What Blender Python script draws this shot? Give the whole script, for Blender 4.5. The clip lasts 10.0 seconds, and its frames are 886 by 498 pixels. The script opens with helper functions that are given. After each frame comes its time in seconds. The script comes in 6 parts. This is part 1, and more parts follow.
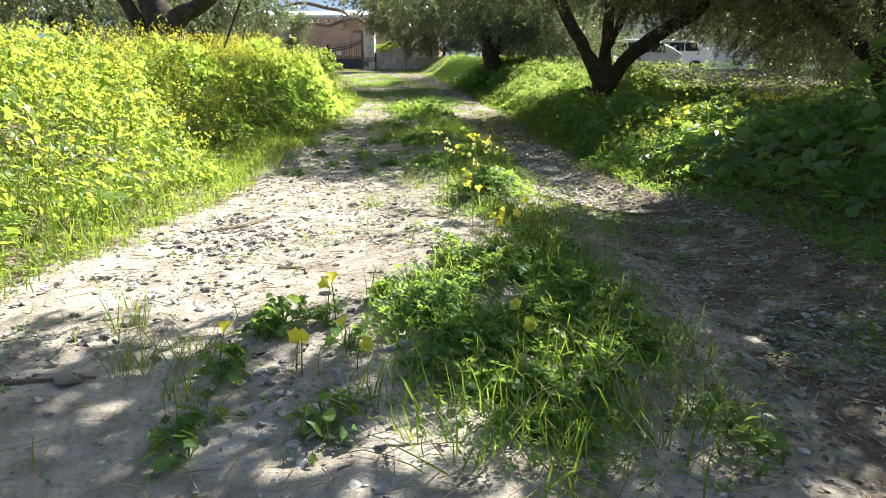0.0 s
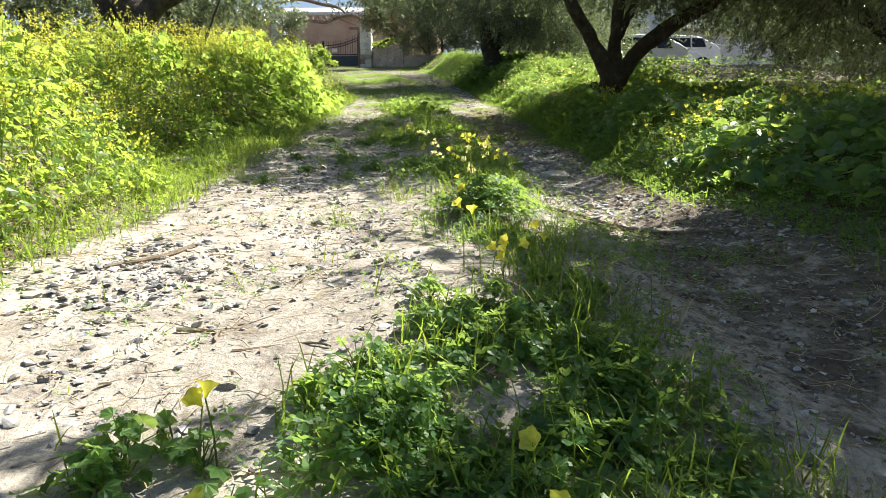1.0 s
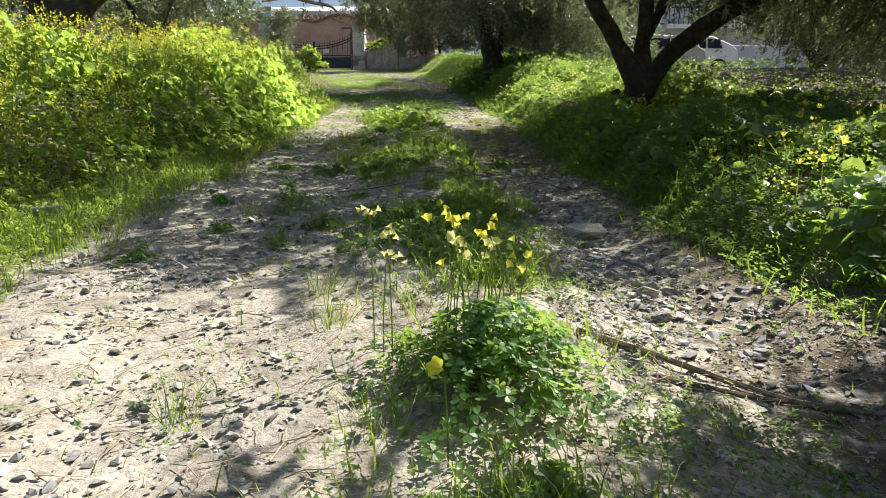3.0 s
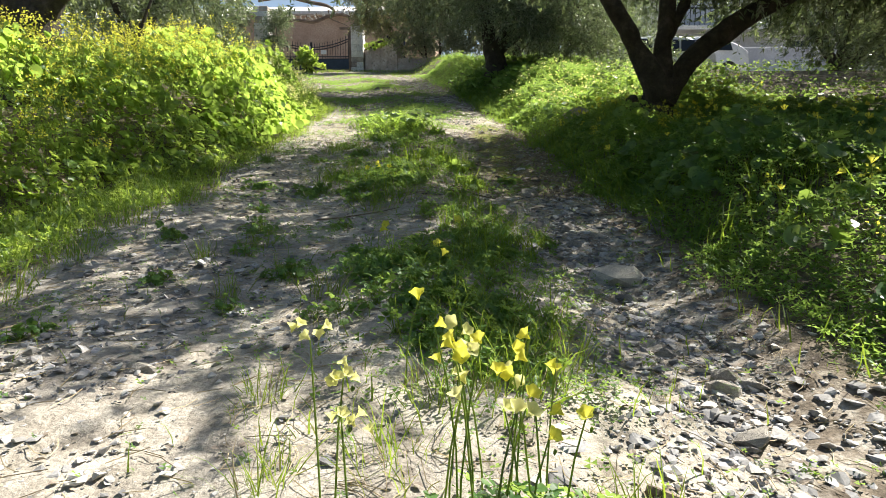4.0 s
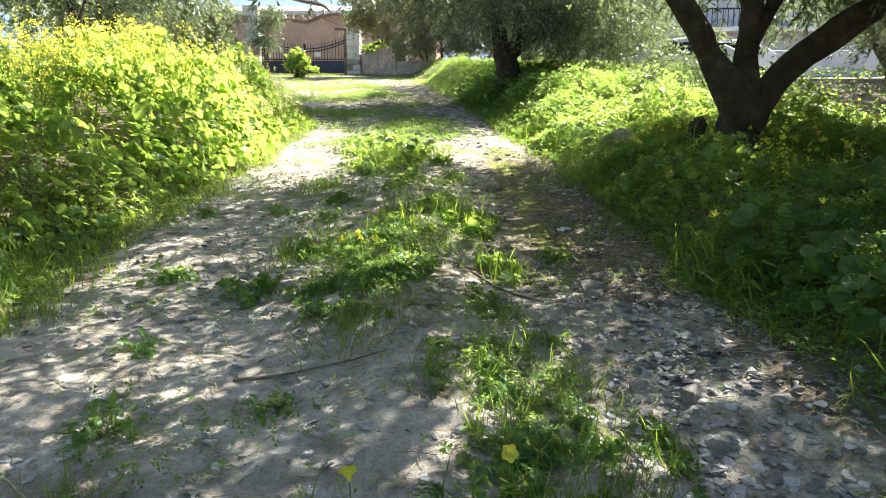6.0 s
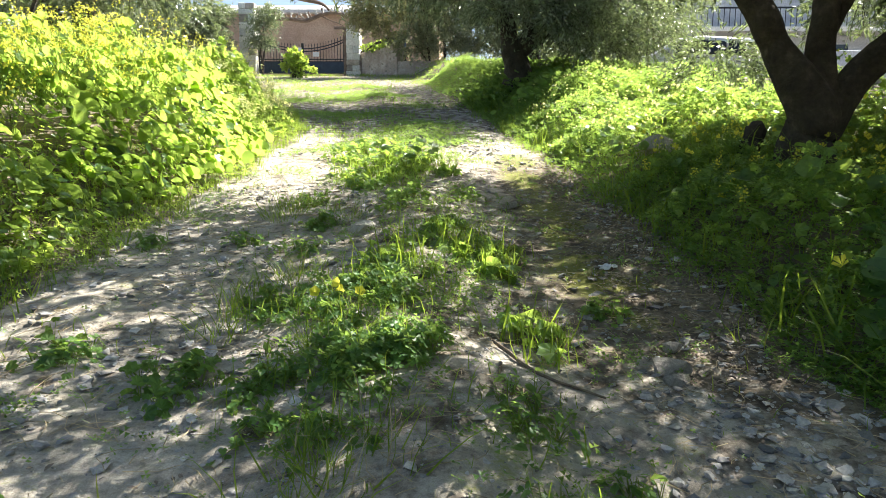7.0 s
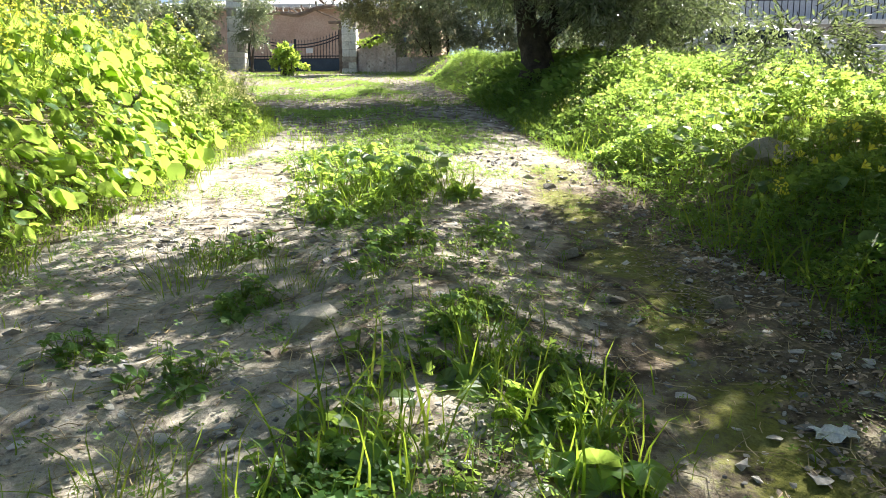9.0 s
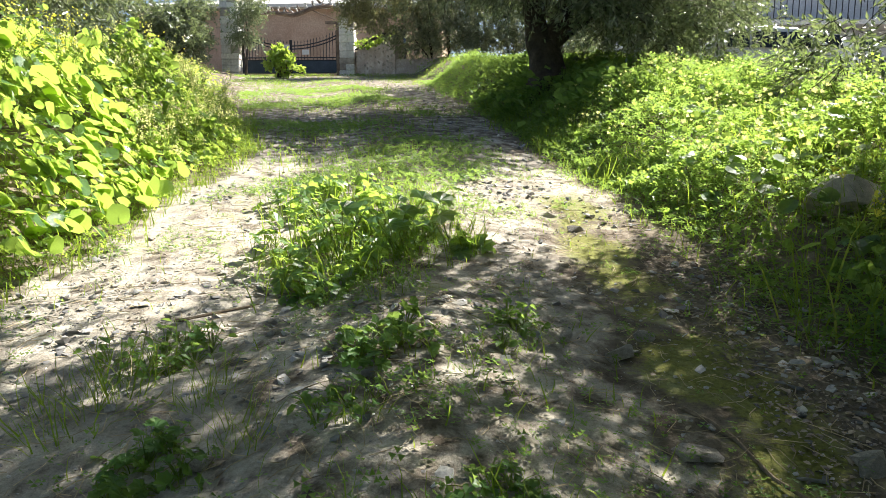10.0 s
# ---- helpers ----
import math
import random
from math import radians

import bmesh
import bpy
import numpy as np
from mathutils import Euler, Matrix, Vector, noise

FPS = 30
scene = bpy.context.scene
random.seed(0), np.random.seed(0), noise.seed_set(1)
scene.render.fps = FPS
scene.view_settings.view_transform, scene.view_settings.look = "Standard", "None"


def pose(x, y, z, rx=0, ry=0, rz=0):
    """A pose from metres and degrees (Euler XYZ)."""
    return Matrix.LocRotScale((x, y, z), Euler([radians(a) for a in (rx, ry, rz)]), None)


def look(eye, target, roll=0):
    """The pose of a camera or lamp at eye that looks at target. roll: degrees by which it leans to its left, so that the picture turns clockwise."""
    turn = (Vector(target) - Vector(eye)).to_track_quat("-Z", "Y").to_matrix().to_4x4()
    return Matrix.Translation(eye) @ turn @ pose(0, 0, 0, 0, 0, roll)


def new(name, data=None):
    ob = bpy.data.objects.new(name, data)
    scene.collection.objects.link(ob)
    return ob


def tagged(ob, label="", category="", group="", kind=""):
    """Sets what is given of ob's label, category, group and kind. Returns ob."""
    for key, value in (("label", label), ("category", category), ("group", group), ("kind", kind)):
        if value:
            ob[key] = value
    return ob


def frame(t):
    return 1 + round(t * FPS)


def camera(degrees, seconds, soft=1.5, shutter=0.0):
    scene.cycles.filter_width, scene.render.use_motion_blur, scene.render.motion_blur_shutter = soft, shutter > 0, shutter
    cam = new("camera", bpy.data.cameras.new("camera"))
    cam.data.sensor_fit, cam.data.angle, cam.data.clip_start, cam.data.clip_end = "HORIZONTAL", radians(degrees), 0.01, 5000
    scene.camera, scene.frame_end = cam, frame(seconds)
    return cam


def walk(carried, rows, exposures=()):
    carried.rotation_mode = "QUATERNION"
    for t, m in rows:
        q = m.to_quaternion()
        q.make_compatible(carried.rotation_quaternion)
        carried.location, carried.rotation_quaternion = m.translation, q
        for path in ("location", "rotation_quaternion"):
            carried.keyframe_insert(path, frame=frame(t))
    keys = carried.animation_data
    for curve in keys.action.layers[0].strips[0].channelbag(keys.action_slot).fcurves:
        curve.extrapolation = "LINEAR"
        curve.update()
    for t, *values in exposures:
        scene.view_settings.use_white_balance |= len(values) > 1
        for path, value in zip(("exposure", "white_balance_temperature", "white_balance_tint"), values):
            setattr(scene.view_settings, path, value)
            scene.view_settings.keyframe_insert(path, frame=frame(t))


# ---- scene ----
cam = camera(70.0, 10.0, soft=0.75)
METRES, EYE, TILT, LEAN, TURN = 8.0, 1.5, 0.0, 0.0, 0.0
PATH = [
    (0, (0.326, -0.062, 0.8), (0.244, 1.916, 0.513), -0.0),
    (0.5, (0.34, 0.327, 0.816), (0.257, 2.304, 0.526), -0.0),
    (1, (0.363, 0.777, 0.834), (0.28, 2.754, 0.545), -0.1),
    (1.5, (0.379, 1.213, 0.849), (0.295, 3.19, 0.56), -0.1),
    (2, (0.389, 1.659, 0.867), (0.305, 3.637, 0.578), -0.1),
    (2.5, (0.399, 2.11, 0.902), (0.315, 4.088, 0.614), -0.1),
    (3, (0.392, 2.523, 1.112), (0.311, 4.501, 0.826), -0.0),
    (3.2, (0.387, 2.678, 1.198), (0.307, 4.655, 0.909), 0.0),
    (4.3, (0.363, 3.554, 1.266), (0.28, 5.533, 0.986), 0.2),
    (4.5, (0.357, 3.743, 1.303), (0.273, 5.721, 1.024), 0.2),
    (5, (0.318, 4.212, 1.382), (0.235, 6.191, 1.103), 0.2),
    (5.5, (0.265, 4.687, 1.404), (0.182, 6.666, 1.125), 0.2),
    (6, (0.209, 5.171, 1.608), (0.129, 7.15, 1.328), 0.3),
    (6.2, (0.18, 5.362, 1.655), (0.103, 7.341, 1.378), 0.4),
    (7.3, (0.12, 6.458, 1.691), (0.03, 8.437, 1.417), 0.3),
    (7.5, (0.109, 6.647, 1.698), (0.018, 8.626, 1.424), 0.2),
    (8, (0.059, 7.11, 1.727), (-0.031, 9.09, 1.455), 0.2),
    (8.5, (0.02, 7.571, 1.746), (-0.072, 9.551, 1.477), 0.2),
    (9, (-0.014, 8.008, 1.78), (-0.105, 9.988, 1.51), 0.2),
    (9.5, (-0.03, 8.429, 1.915), (-0.122, 10.408, 1.645), 0.2),
    (10, (-0.069, 8.839, 2.007), (-0.161, 10.818, 1.734), 0.2),
]
walk(cam, [(t, look(eye, target, roll)) for t, eye, target, roll in PATH],
     exposures=[(0, 1.55), (1, 1.4), (2, 1.2), (3.2, 1.07), (4.5, 1.8), (5, 2.25), (6, 2.2), (7.5, 2.0), (9, 1.9), (10, 1.65)])

# ---- world, sun and exposure ----
SUN_AZ, SUN_EL = radians(50), radians(48)
SUN_DIR = Vector((math.sin(SUN_AZ) * math.cos(SUN_EL), math.cos(SUN_AZ) * math.cos(SUN_EL), math.sin(SUN_EL)))
world = bpy.data.worlds.new("sky")
scene.world = world
world.use_nodes = True
wn = world.node_tree
wn.nodes.clear()
sky = wn.nodes.new("ShaderNodeTexSky")
sky.sky_type = "NISHITA"
sky.sun_disc = False
sky.sun_elevation, sky.sun_rotation = SUN_EL, SUN_AZ
sky.air_density, sky.dust_density = 1.0, 1.6
bg = wn.nodes.new("ShaderNodeBackground")
bg.inputs["Strength"].default_value = 0.055
wout = wn.nodes.new("ShaderNodeOutputWorld")
wn.links.new(sky.outputs[0], bg.inputs[0])
wn.links.new(bg.outputs[0], wout.inputs[0])
sun_data = bpy.data.lights.new("sun", "SUN")
sun_data.energy, sun_data.angle, sun_data.color = 5.0, radians(0.53), (1.0, 0.95, 0.86)
sun = new("sun", sun_data)
sun.matrix_world = look(tuple(SUN_DIR * 60), (0, 0, 0))

# ---- materials ----
rng = np.random.default_rng(7)


def nodes_of(name):
    m = bpy.data.materials.new(name)
    m.use_nodes = True
    t = m.node_tree
    t.nodes.clear()
    out = t.nodes.new("ShaderNodeOutputMaterial")
    return m, t, out


def link(t, a, b):
    t.links.new(a, b)


def node(t, kind, **values):
    n = t.nodes.new(kind)
    for k, v in values.items():
        n.inputs[k.replace("_", " ")].default_value = v
    return n


def noise_tex(t, scale, detail=4.0, rough=0.6, vec=None):
    n = node(t, "ShaderNodeTexNoise", Scale=scale, Detail=detail, Roughness=rough)
    if vec is not None:
        link(t, vec, n.inputs["Vector"])
    return n


def ramp(t, fac, stops):
    r = t.nodes.new("ShaderNodeValToRGB")
    els = r.color_ramp.elements
    while len(els) < len(stops):
        els.new(0.5)
    for e, (p, c) in zip(els, stops):
        e.position, e.color = p, (*c, 1)
    link(t, fac, r.inputs[0])
    return r.outputs[0]


def mixed(t, fac, a, b, mode="MIX"):
    m = t.nodes.new("ShaderNodeMix")
    m.data_type, m.blend_type = "RGBA", mode
    for s, v in ((m.inputs[0], fac), (m.inputs[6], a), (m.inputs[7], b)):
        if isinstance(v, (int, float)):
            s.default_value = v
        elif isinstance(v, tuple):
            s.default_value = (*v, 1)
        else:
            link(t, v, s)
    return m.outputs[2]


def math_node(t, op, a, b=0.0):
    m = t.nodes.new("ShaderNodeMath")
    m.operation = op
    for s, v in zip(m.inputs, (a, b)):
        if isinstance(v, (int, float)):
            s.default_value = v
        else:
            link(t, v, s)
    return m.outputs[0]


def bumped(t, height, strength=0.5, distance=0.01):
    b = node(t, "ShaderNodeBump", Strength=strength, Distance=distance)
    link(t, height, b.inputs["Height"])
    return b.outputs[0]


def surface(name, stops, scale=6.0, fine=60.0, rough=0.9, bump=0.4, bump_size=0.01, metal=0.0, island=0.0):
    """A solid material: colours by a broad noise, darkened and lightened by a fine one, with fine relief."""
    m, t, out = nodes_of(name)
    co = t.nodes.new("ShaderNodeTexCoord")
    big = noise_tex(t, scale, 5, 0.65, co.outputs["Object"])
    small = noise_tex(t, fine, 4, 0.7, co.outputs["Object"])
    col = ramp(t, big.outputs[0], stops)
    speck = ramp(t, small.outputs[0], ((0.3, (0.62, 0.62, 0.62)), (0.7, (1.15, 1.15, 1.15))))
    col = mixed(t, 0.85, col, speck, "MULTIPLY")
    if island:
        geo = t.nodes.new("ShaderNodeNewGeometry")
        info = t.nodes.new("ShaderNodeObjectInfo")
        both = math_node(t, "FRACT", math_node(t, "ADD", geo.outputs["Random Per Island"], info.outputs["Random"]))
        lo, hi = 1 - island, 1 + island
        col = mixed(t, 1.0, col, ramp(t, both, ((0.0, (lo, lo, lo)), (1.0, (hi, hi * 0.98, hi * 0.94)))), "MULTIPLY")
    b = node(t, "ShaderNodeBsdfPrincipled", Roughness=rough, Metallic=metal)
    link(t, col, b.inputs["Base Color"])
    link(t, bumped(t, small.outputs[0], bump, bump_size), b.inputs["Normal"])
    link(t, b.outputs[0], out.inputs[0])
    return m


def leafy(name, stops, through_col, thin=0.45, rough=0.45, spots=30.0, gloss=0.35):
    """A leaf: colour varies from leaf to leaf and within one, and part of the light passes through."""
    m, t, out = nodes_of(name)
    geo = t.nodes.new("ShaderNodeNewGeometry")
    co = t.nodes.new("ShaderNodeTexCoord")
    info = t.nodes.new("ShaderNodeObjectInfo")
    r = math_node(t, "FRACT", math_node(t, "ADD", geo.outputs["Random Per Island"], info.outputs["Random"]))
    col = ramp(t, r, stops)
    n = noise_tex(t, spots, 3, 0.6, co.outputs["Object"])
    big = noise_tex(t, 1.3, 2, 0.5, co.outputs["Object"])
    vary = ramp(t, n.outputs[0], ((0.3, (0.7, 0.7, 0.7)), (0.7, (1.2, 1.2, 1.15))))
    col = mixed(t, 0.7, col, vary, "MULTIPLY")
    col = mixed(t, 0.6, col, ramp(t, big.outputs[0], ((0.35, (0.75, 0.8, 0.75)), (0.65, (1.2, 1.15, 0.95)))), "MULTIPLY")
    b = node(t, "ShaderNodeBsdfPrincipled", Roughness=rough)
    b.inputs["Specular IOR Level"].default_value = gloss
    link(t, col, b.inputs["Base Color"])
    link(t, bumped(t, n.outputs[0], 0.3, 0.004), b.inputs["Normal"])
    tr = t.nodes.new("ShaderNodeBsdfTranslucent")
    tcol = mixed(t, 1.0, through_col, mixed(t, 0.6, (1, 1, 1), vary, "MULTIPLY"), "MULTIPLY")
    tcol = mixed(t, 0.5, tcol, ramp(t, r, ((0.0, (0.6, 0.65, 0.5)), (1.0, (1.25, 1.15, 1.0)))), "MULTIPLY")
    link(t, tcol, tr.inputs[0])
    mix = t.nodes.new("ShaderNodeMixShader")
    mix.inputs[0].default_value = thin
    link(t, b.outputs[0], mix.inputs[1])
    link(t, tr.outputs[0], mix.inputs[2])
    link(t, mix.outputs[0], out.inputs[0])
    return m


def ground_material():
    m, t, out = nodes_of("earth")
    co = t.nodes.new("ShaderNodeTexCoord").outputs["Object"]
    bare = t.nodes.new("ShaderNodeAttribute")
    bare.attribute_name = "bare"
    moss = t.nodes.new("ShaderNodeAttribute")
    moss.attribute_name = "moss"
    big, mid = noise_tex(t, 0.9, 4, 0.6, co), noise_tex(t, 7, 5, 0.65, co)
    fine, grit = noise_tex(t, 55, 5, 0.7, co), noise_tex(t, 240, 3, 0.7, co)
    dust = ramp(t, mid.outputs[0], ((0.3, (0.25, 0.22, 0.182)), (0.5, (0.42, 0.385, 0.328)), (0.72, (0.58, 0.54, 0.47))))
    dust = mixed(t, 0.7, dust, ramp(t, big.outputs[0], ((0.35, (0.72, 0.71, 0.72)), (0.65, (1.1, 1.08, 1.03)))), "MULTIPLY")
    # dark litter soil; on the upper track it also carries painted shade
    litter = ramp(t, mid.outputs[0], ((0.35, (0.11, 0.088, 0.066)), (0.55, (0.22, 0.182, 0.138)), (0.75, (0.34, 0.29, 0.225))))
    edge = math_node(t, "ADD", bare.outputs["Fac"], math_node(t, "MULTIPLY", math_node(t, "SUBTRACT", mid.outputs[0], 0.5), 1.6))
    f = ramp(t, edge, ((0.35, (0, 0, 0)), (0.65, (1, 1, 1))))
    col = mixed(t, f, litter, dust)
    col = mixed(t, 0.9, col, ramp(t, fine.outputs[0], ((0.3, (0.6, 0.58, 0.56)), (0.5, (1, 1, 1)), (0.75, (1.15, 1.15, 1.15)))), "MULTIPLY")
    col = mixed(t, 0.6, col, ramp(t, grit.outputs[0], ((0.35, (0.7, 0.7, 0.7)), (0.65, (1.15, 1.15, 1.15)))), "MULTIPLY")
    mf = math_node(t, "ADD", moss.outputs["Fac"], math_node(t, "MULTIPLY", math_node(t, "SUBTRACT", fine.outputs[0], 0.5), 1.2))
    mf = math_node(t, "ADD", mf, math_node(t, "MULTIPLY", math_node(t, "SUBTRACT", mid.outputs[0], 0.5), 1.6))
    mf = ramp(t, mf, ((0.5, (0, 0, 0)), (0.85, (1, 1, 1))))
    green = ramp(t, fine.outputs[0], ((0.3, (0.1, 0.12, 0.018)), (0.7, (0.27, 0.28, 0.05))))
    col = mixed(t, math_node(t, "MULTIPLY", mf, 0.75), col, green)
    b = node(t, "ShaderNodeBsdfPrincipled", Roughness=0.95)
    b.inputs["Specular IOR Level"].default_value = 0.2
    link(t, col, b.inputs["Base Color"])
    crumbs = node(t, "ShaderNodeTexVoronoi", Scale=70)
    link(t, co, crumbs.inputs["Vector"])
    lumps = noise_tex(t, 22, 4, 0.7, co)
    h = math_node(t, "ADD", math_node(t, "MULTIPLY", fine.outputs[0], 0.9), math_node(t, "MULTIPLY", grit.outputs[0], 0.35))
    h = math_node(t, "SUBTRACT", math_node(t, "ADD", h, math_node(t, "MULTIPLY", lumps.outputs[0], 1.5)), math_node(t, "MULTIPLY", crumbs.outputs["Distance"], 0.5))
    link(t, bumped(t, h, 0.7, 0.008), b.inputs["Normal"])
    link(t, b.outputs[0], out.inputs[0])
    return m


M_EARTH = ground_material()
M_ROCK = surface("pale_rock", ((0.3, (0.4, 0.37, 0.31)), (0.5, (0.52, 0.49, 0.42)), (0.7, (0.64, 0.6, 0.52))), 5, 60, 0.85, 0.7, 0.01)
M_STONE = surface("limestone", ((0.3, (0.3, 0.28, 0.25)), (0.5, (0.42, 0.39, 0.35)), (0.7, (0.54, 0.5, 0.44))), 9, 70, 0.85, 0.8, 0.01, island=0.25)
M_GRAVEL = surface("gravel_stone", ((0.3, (0.21, 0.215, 0.235)), (0.5, (0.36, 0.355, 0.355)), (0.7, (0.56, 0.53, 0.48))), 9, 90, 0.8, 0.4, 0.003, island=0.55)
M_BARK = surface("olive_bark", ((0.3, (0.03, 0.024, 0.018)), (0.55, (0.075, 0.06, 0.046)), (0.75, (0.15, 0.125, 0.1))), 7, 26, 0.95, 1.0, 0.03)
M_TWIG = surface("dry_twig", ((0.3, (0.1, 0.075, 0.05)), (0.7, (0.3, 0.24, 0.17))), 20, 90, 0.9, 0.4, 0.003, island=0.3)
M_STRAW = surface("dry_straw", ((0.3, (0.3, 0.23, 0.13)), (0.7, (0.55, 0.46, 0.3))), 20, 90, 0.8, 0.2, 0.002, island=0.3)
M_DEAD = surface("dead_leaf", ((0.3, (0.16, 0.12, 0.09)), (0.7, (0.44, 0.37, 0.3))), 20, 90, 0.75, 0.3, 0.003, island=0.5)
M_MEADOW = leafy("meadow_leaf", ((0.0, (0.05, 0.11, 0.025)), (0.5, (0.085, 0.165, 0.04)), (1.0, (0.15, 0.23, 0.07))), (0.62, 0.8, 0.14), 0.48, 0.4, gloss=0.55)
M_ROUND = leafy("round_leaf", ((0.0, (0.035, 0.09, 0.042)), (0.6, (0.06, 0.145, 0.062)), (1.0, (0.13, 0.215, 0.115))), (0.55, 0.77, 0.14), 0.5, 0.38, gloss=0.5)
M_CLOVER = leafy("clover_leaf", ((0.0, (0.042, 0.11, 0.035)), (0.6, (0.07, 0.165, 0.05)), (1.0, (0.12, 0.225, 0.075))), (0.44, 0.64, 0.14), 0.43, 0.45, gloss=0.32)
M_GRASS = leafy("grass_blade", ((0.0, (0.05, 0.11, 0.015)), (0.6, (0.085, 0.16, 0.024)), (0.9, (0.14, 0.19, 0.04)), (1.0, (0.3, 0.25, 0.11))), (0.46, 0.64, 0.07), 0.45, 0.5)
M_OLIVE = leafy("olive_leaf", ((0.0, (0.045, 0.062, 0.043)), (0.5, (0.095, 0.122, 0.085)), (0.75, (0.19, 0.215, 0.165)), (1.0, (0.38, 0.4, 0.35))), (0.36, 0.46, 0.18), 0.3, 0.3, gloss=0.9)
M_HEDGE = leafy("hedge_leaf", ((0.0, (0.045, 0.058, 0.04)), (0.6, (0.1, 0.12, 0.085)), (0.85, (0.2, 0.22, 0.17)), (1.0, (0.42, 0.44, 0.38))), (0.5, 0.55, 0.3), 0.42, 0.3, gloss=0.9)
M_DRYLEAF = leafy("dull_olive_leaf", ((0.0, (0.07, 0.072, 0.04)), (0.6, (0.14, 0.142, 0.085)), (1.0, (0.28, 0.275, 0.19))), (0.5, 0.5, 0.24), 0.42, 0.4)
M_PETAL = leafy("yellow_petal", ((0.0, (0.78, 0.71, 0.07)), (1.0, (0.85, 0.82, 0.18))), (0.95, 0.92, 0.14), 0.5, 0.5, 50, 0.2)
M_PALE = leafy("pale_petal", ((0.0, (0.78, 0.76, 0.3)), (1.0, (0.84, 0.83, 0.5))), (0.9, 0.88, 0.4), 0.5, 0.5, 50, 0.2)
M_STEM = leafy("green_stem", ((0.0, (0.1, 0.18, 0.04)), (1.0, (0.2, 0.28, 0.08))), (0.45, 0.55, 0.1), 0.4, 0.5)
M_PLASTER = surface("peach_render", ((0.3, (0.4, 0.27, 0.19)), (0.5, (0.5, 0.35, 0.26)), (0.75, (0.58, 0.44, 0.34))), 1.2, 14, 0.9, 0.4, 0.01)
M_WHITE = surface("whitewash", ((0.3, (0.5, 0.47, 0.43)), (0.45, (0.7, 0.69, 0.66)), (0.7, (0.8, 0.79, 0.77))), 2.2, 18, 0.85, 0.4, 0.01, island=0.12)
M_WALLSTONE = surface("wall_stone", ((0.3, (0.25, 0.22, 0.2)), (0.5, (0.4, 0.36, 0.32)), (0.7, (0.52, 0.48, 0.44))), 2.5, 30, 0.9, 0.6, 0.02, island=0.25)
M_CEMENT = surface("rough_cement", ((0.3, (0.3, 0.24, 0.21)), (0.5, (0.46, 0.39, 0.34)), (0.72, (0.66, 0.62, 0.58))), 1.8, 22, 0.92, 0.6, 0.02)
M_IRON = surface("black_iron", ((0.3, (0.012, 0.014, 0.018)), (0.7, (0.03, 0.032, 0.04))), 8, 60, 0.5, 0.2, 0.002, 0.3)
M_BLUE = surface("blue_sheet_metal", ((0.3, (0.02, 0.035, 0.06)), (0.7, (0.045, 0.065, 0.1))), 3, 40, 0.5, 0.15, 0.002, 0.2)
M_WOOD = surface("weathered_wood", ((0.3, (0.12, 0.08, 0.06)), (0.7, (0.27, 0.2, 0.15))), 6, 40, 0.85, 0.4, 0.005)
M_ROOF = surface("pale_roof", ((0.3, (0.55, 0.54, 0.53)), (0.7, (0.72, 0.71, 0.7))), 1.5, 20, 0.8, 0.2, 0.01)
M_GREYWALL = surface("pale_grey_wall", ((0.3, (0.45, 0.46, 0.49)), (0.7, (0.62, 0.63, 0.66))), 1.0, 14, 0.85, 0.25, 0.01)
M_CARPAINT = surface("white_car_paint", ((0.3, (0.72, 0.73, 0.75)), (0.7, (0.8, 0.8, 0.81))), 2, 60, 0.25, 0.0, 0.001)
M_SILVER = surface("silver_car_paint", ((0.3, (0.5, 0.51, 0.53)), (0.7, (0.58, 0.59, 0.6))), 2, 60, 0.3, 0.0, 0.001, 0.3)
M_RUBBER = surface("tyre_rubber", ((0.3, (0.015, 0.015, 0.015)), (0.7, (0.03, 0.03, 0.03))), 8, 60, 0.85, 0.3, 0.002)
M_RIM = surface("grey_alloy", ((0.3, (0.35, 0.35, 0.36)), (0.7, (0.5, 0.5, 0.5))), 8, 60, 0.35, 0.1, 0.002, 0.8)
M_PAPER = surface("white_paper", ((0.3, (0.7, 0.71, 0.72)), (0.7, (0.8, 0.8, 0.8))), 9, 80, 0.8, 0.2, 0.003)
M_INK = surface("grey_ink", ((0.3, (0.1, 0.1, 0.11)), (0.7, (0.16, 0.16, 0.17))), 9, 80, 0.8, 0.1, 0.001)


def glass(name, tint):
    m, t, out = nodes_of(name)
    b = node(t, "ShaderNodeBsdfPrincipled", Roughness=0.06, IOR=1.5)
    b.inputs["Base Color"].default_value = (*tint, 1)
    b.inputs["Specular IOR Level"].default_value = 0.6
    link(t, b.outputs[0], out.inputs[0])
    return m


M_GLASS = glass("dark_tinted_glass", (0.02, 0.025, 0.03))
M_LAMP = glass("headlight_plastic", (0.4, 0.42, 0.44))


# ---- mesh helpers ----
def mesh_from(name, verts, faces, material, smooth=False):
    """A mesh from a numpy array of places and one of faces with equally many corners each."""
    me = bpy.data.meshes.new(name)
    verts, faces = np.asarray(verts, np.float32), np.asarray(faces, np.int32)
    n, k = faces.shape
    me.vertices.add(len(verts))
    me.vertices.foreach_set("co", verts.ravel())
    me.loops.add(n * k)
    me.loops.foreach_set("vertex_index", faces.ravel())
    me.polygons.add(n)
    me.polygons.foreach_set("loop_start", np.arange(0, n * k, k, dtype=np.int32))
    me.polygons.foreach_set("loop_total", np.full(n, k, np.int32))
    me.polygons.foreach_set("use_smooth", np.full(n, smooth))
    me.update(calc_edges=True)
    me.materials.append(material)
    return me


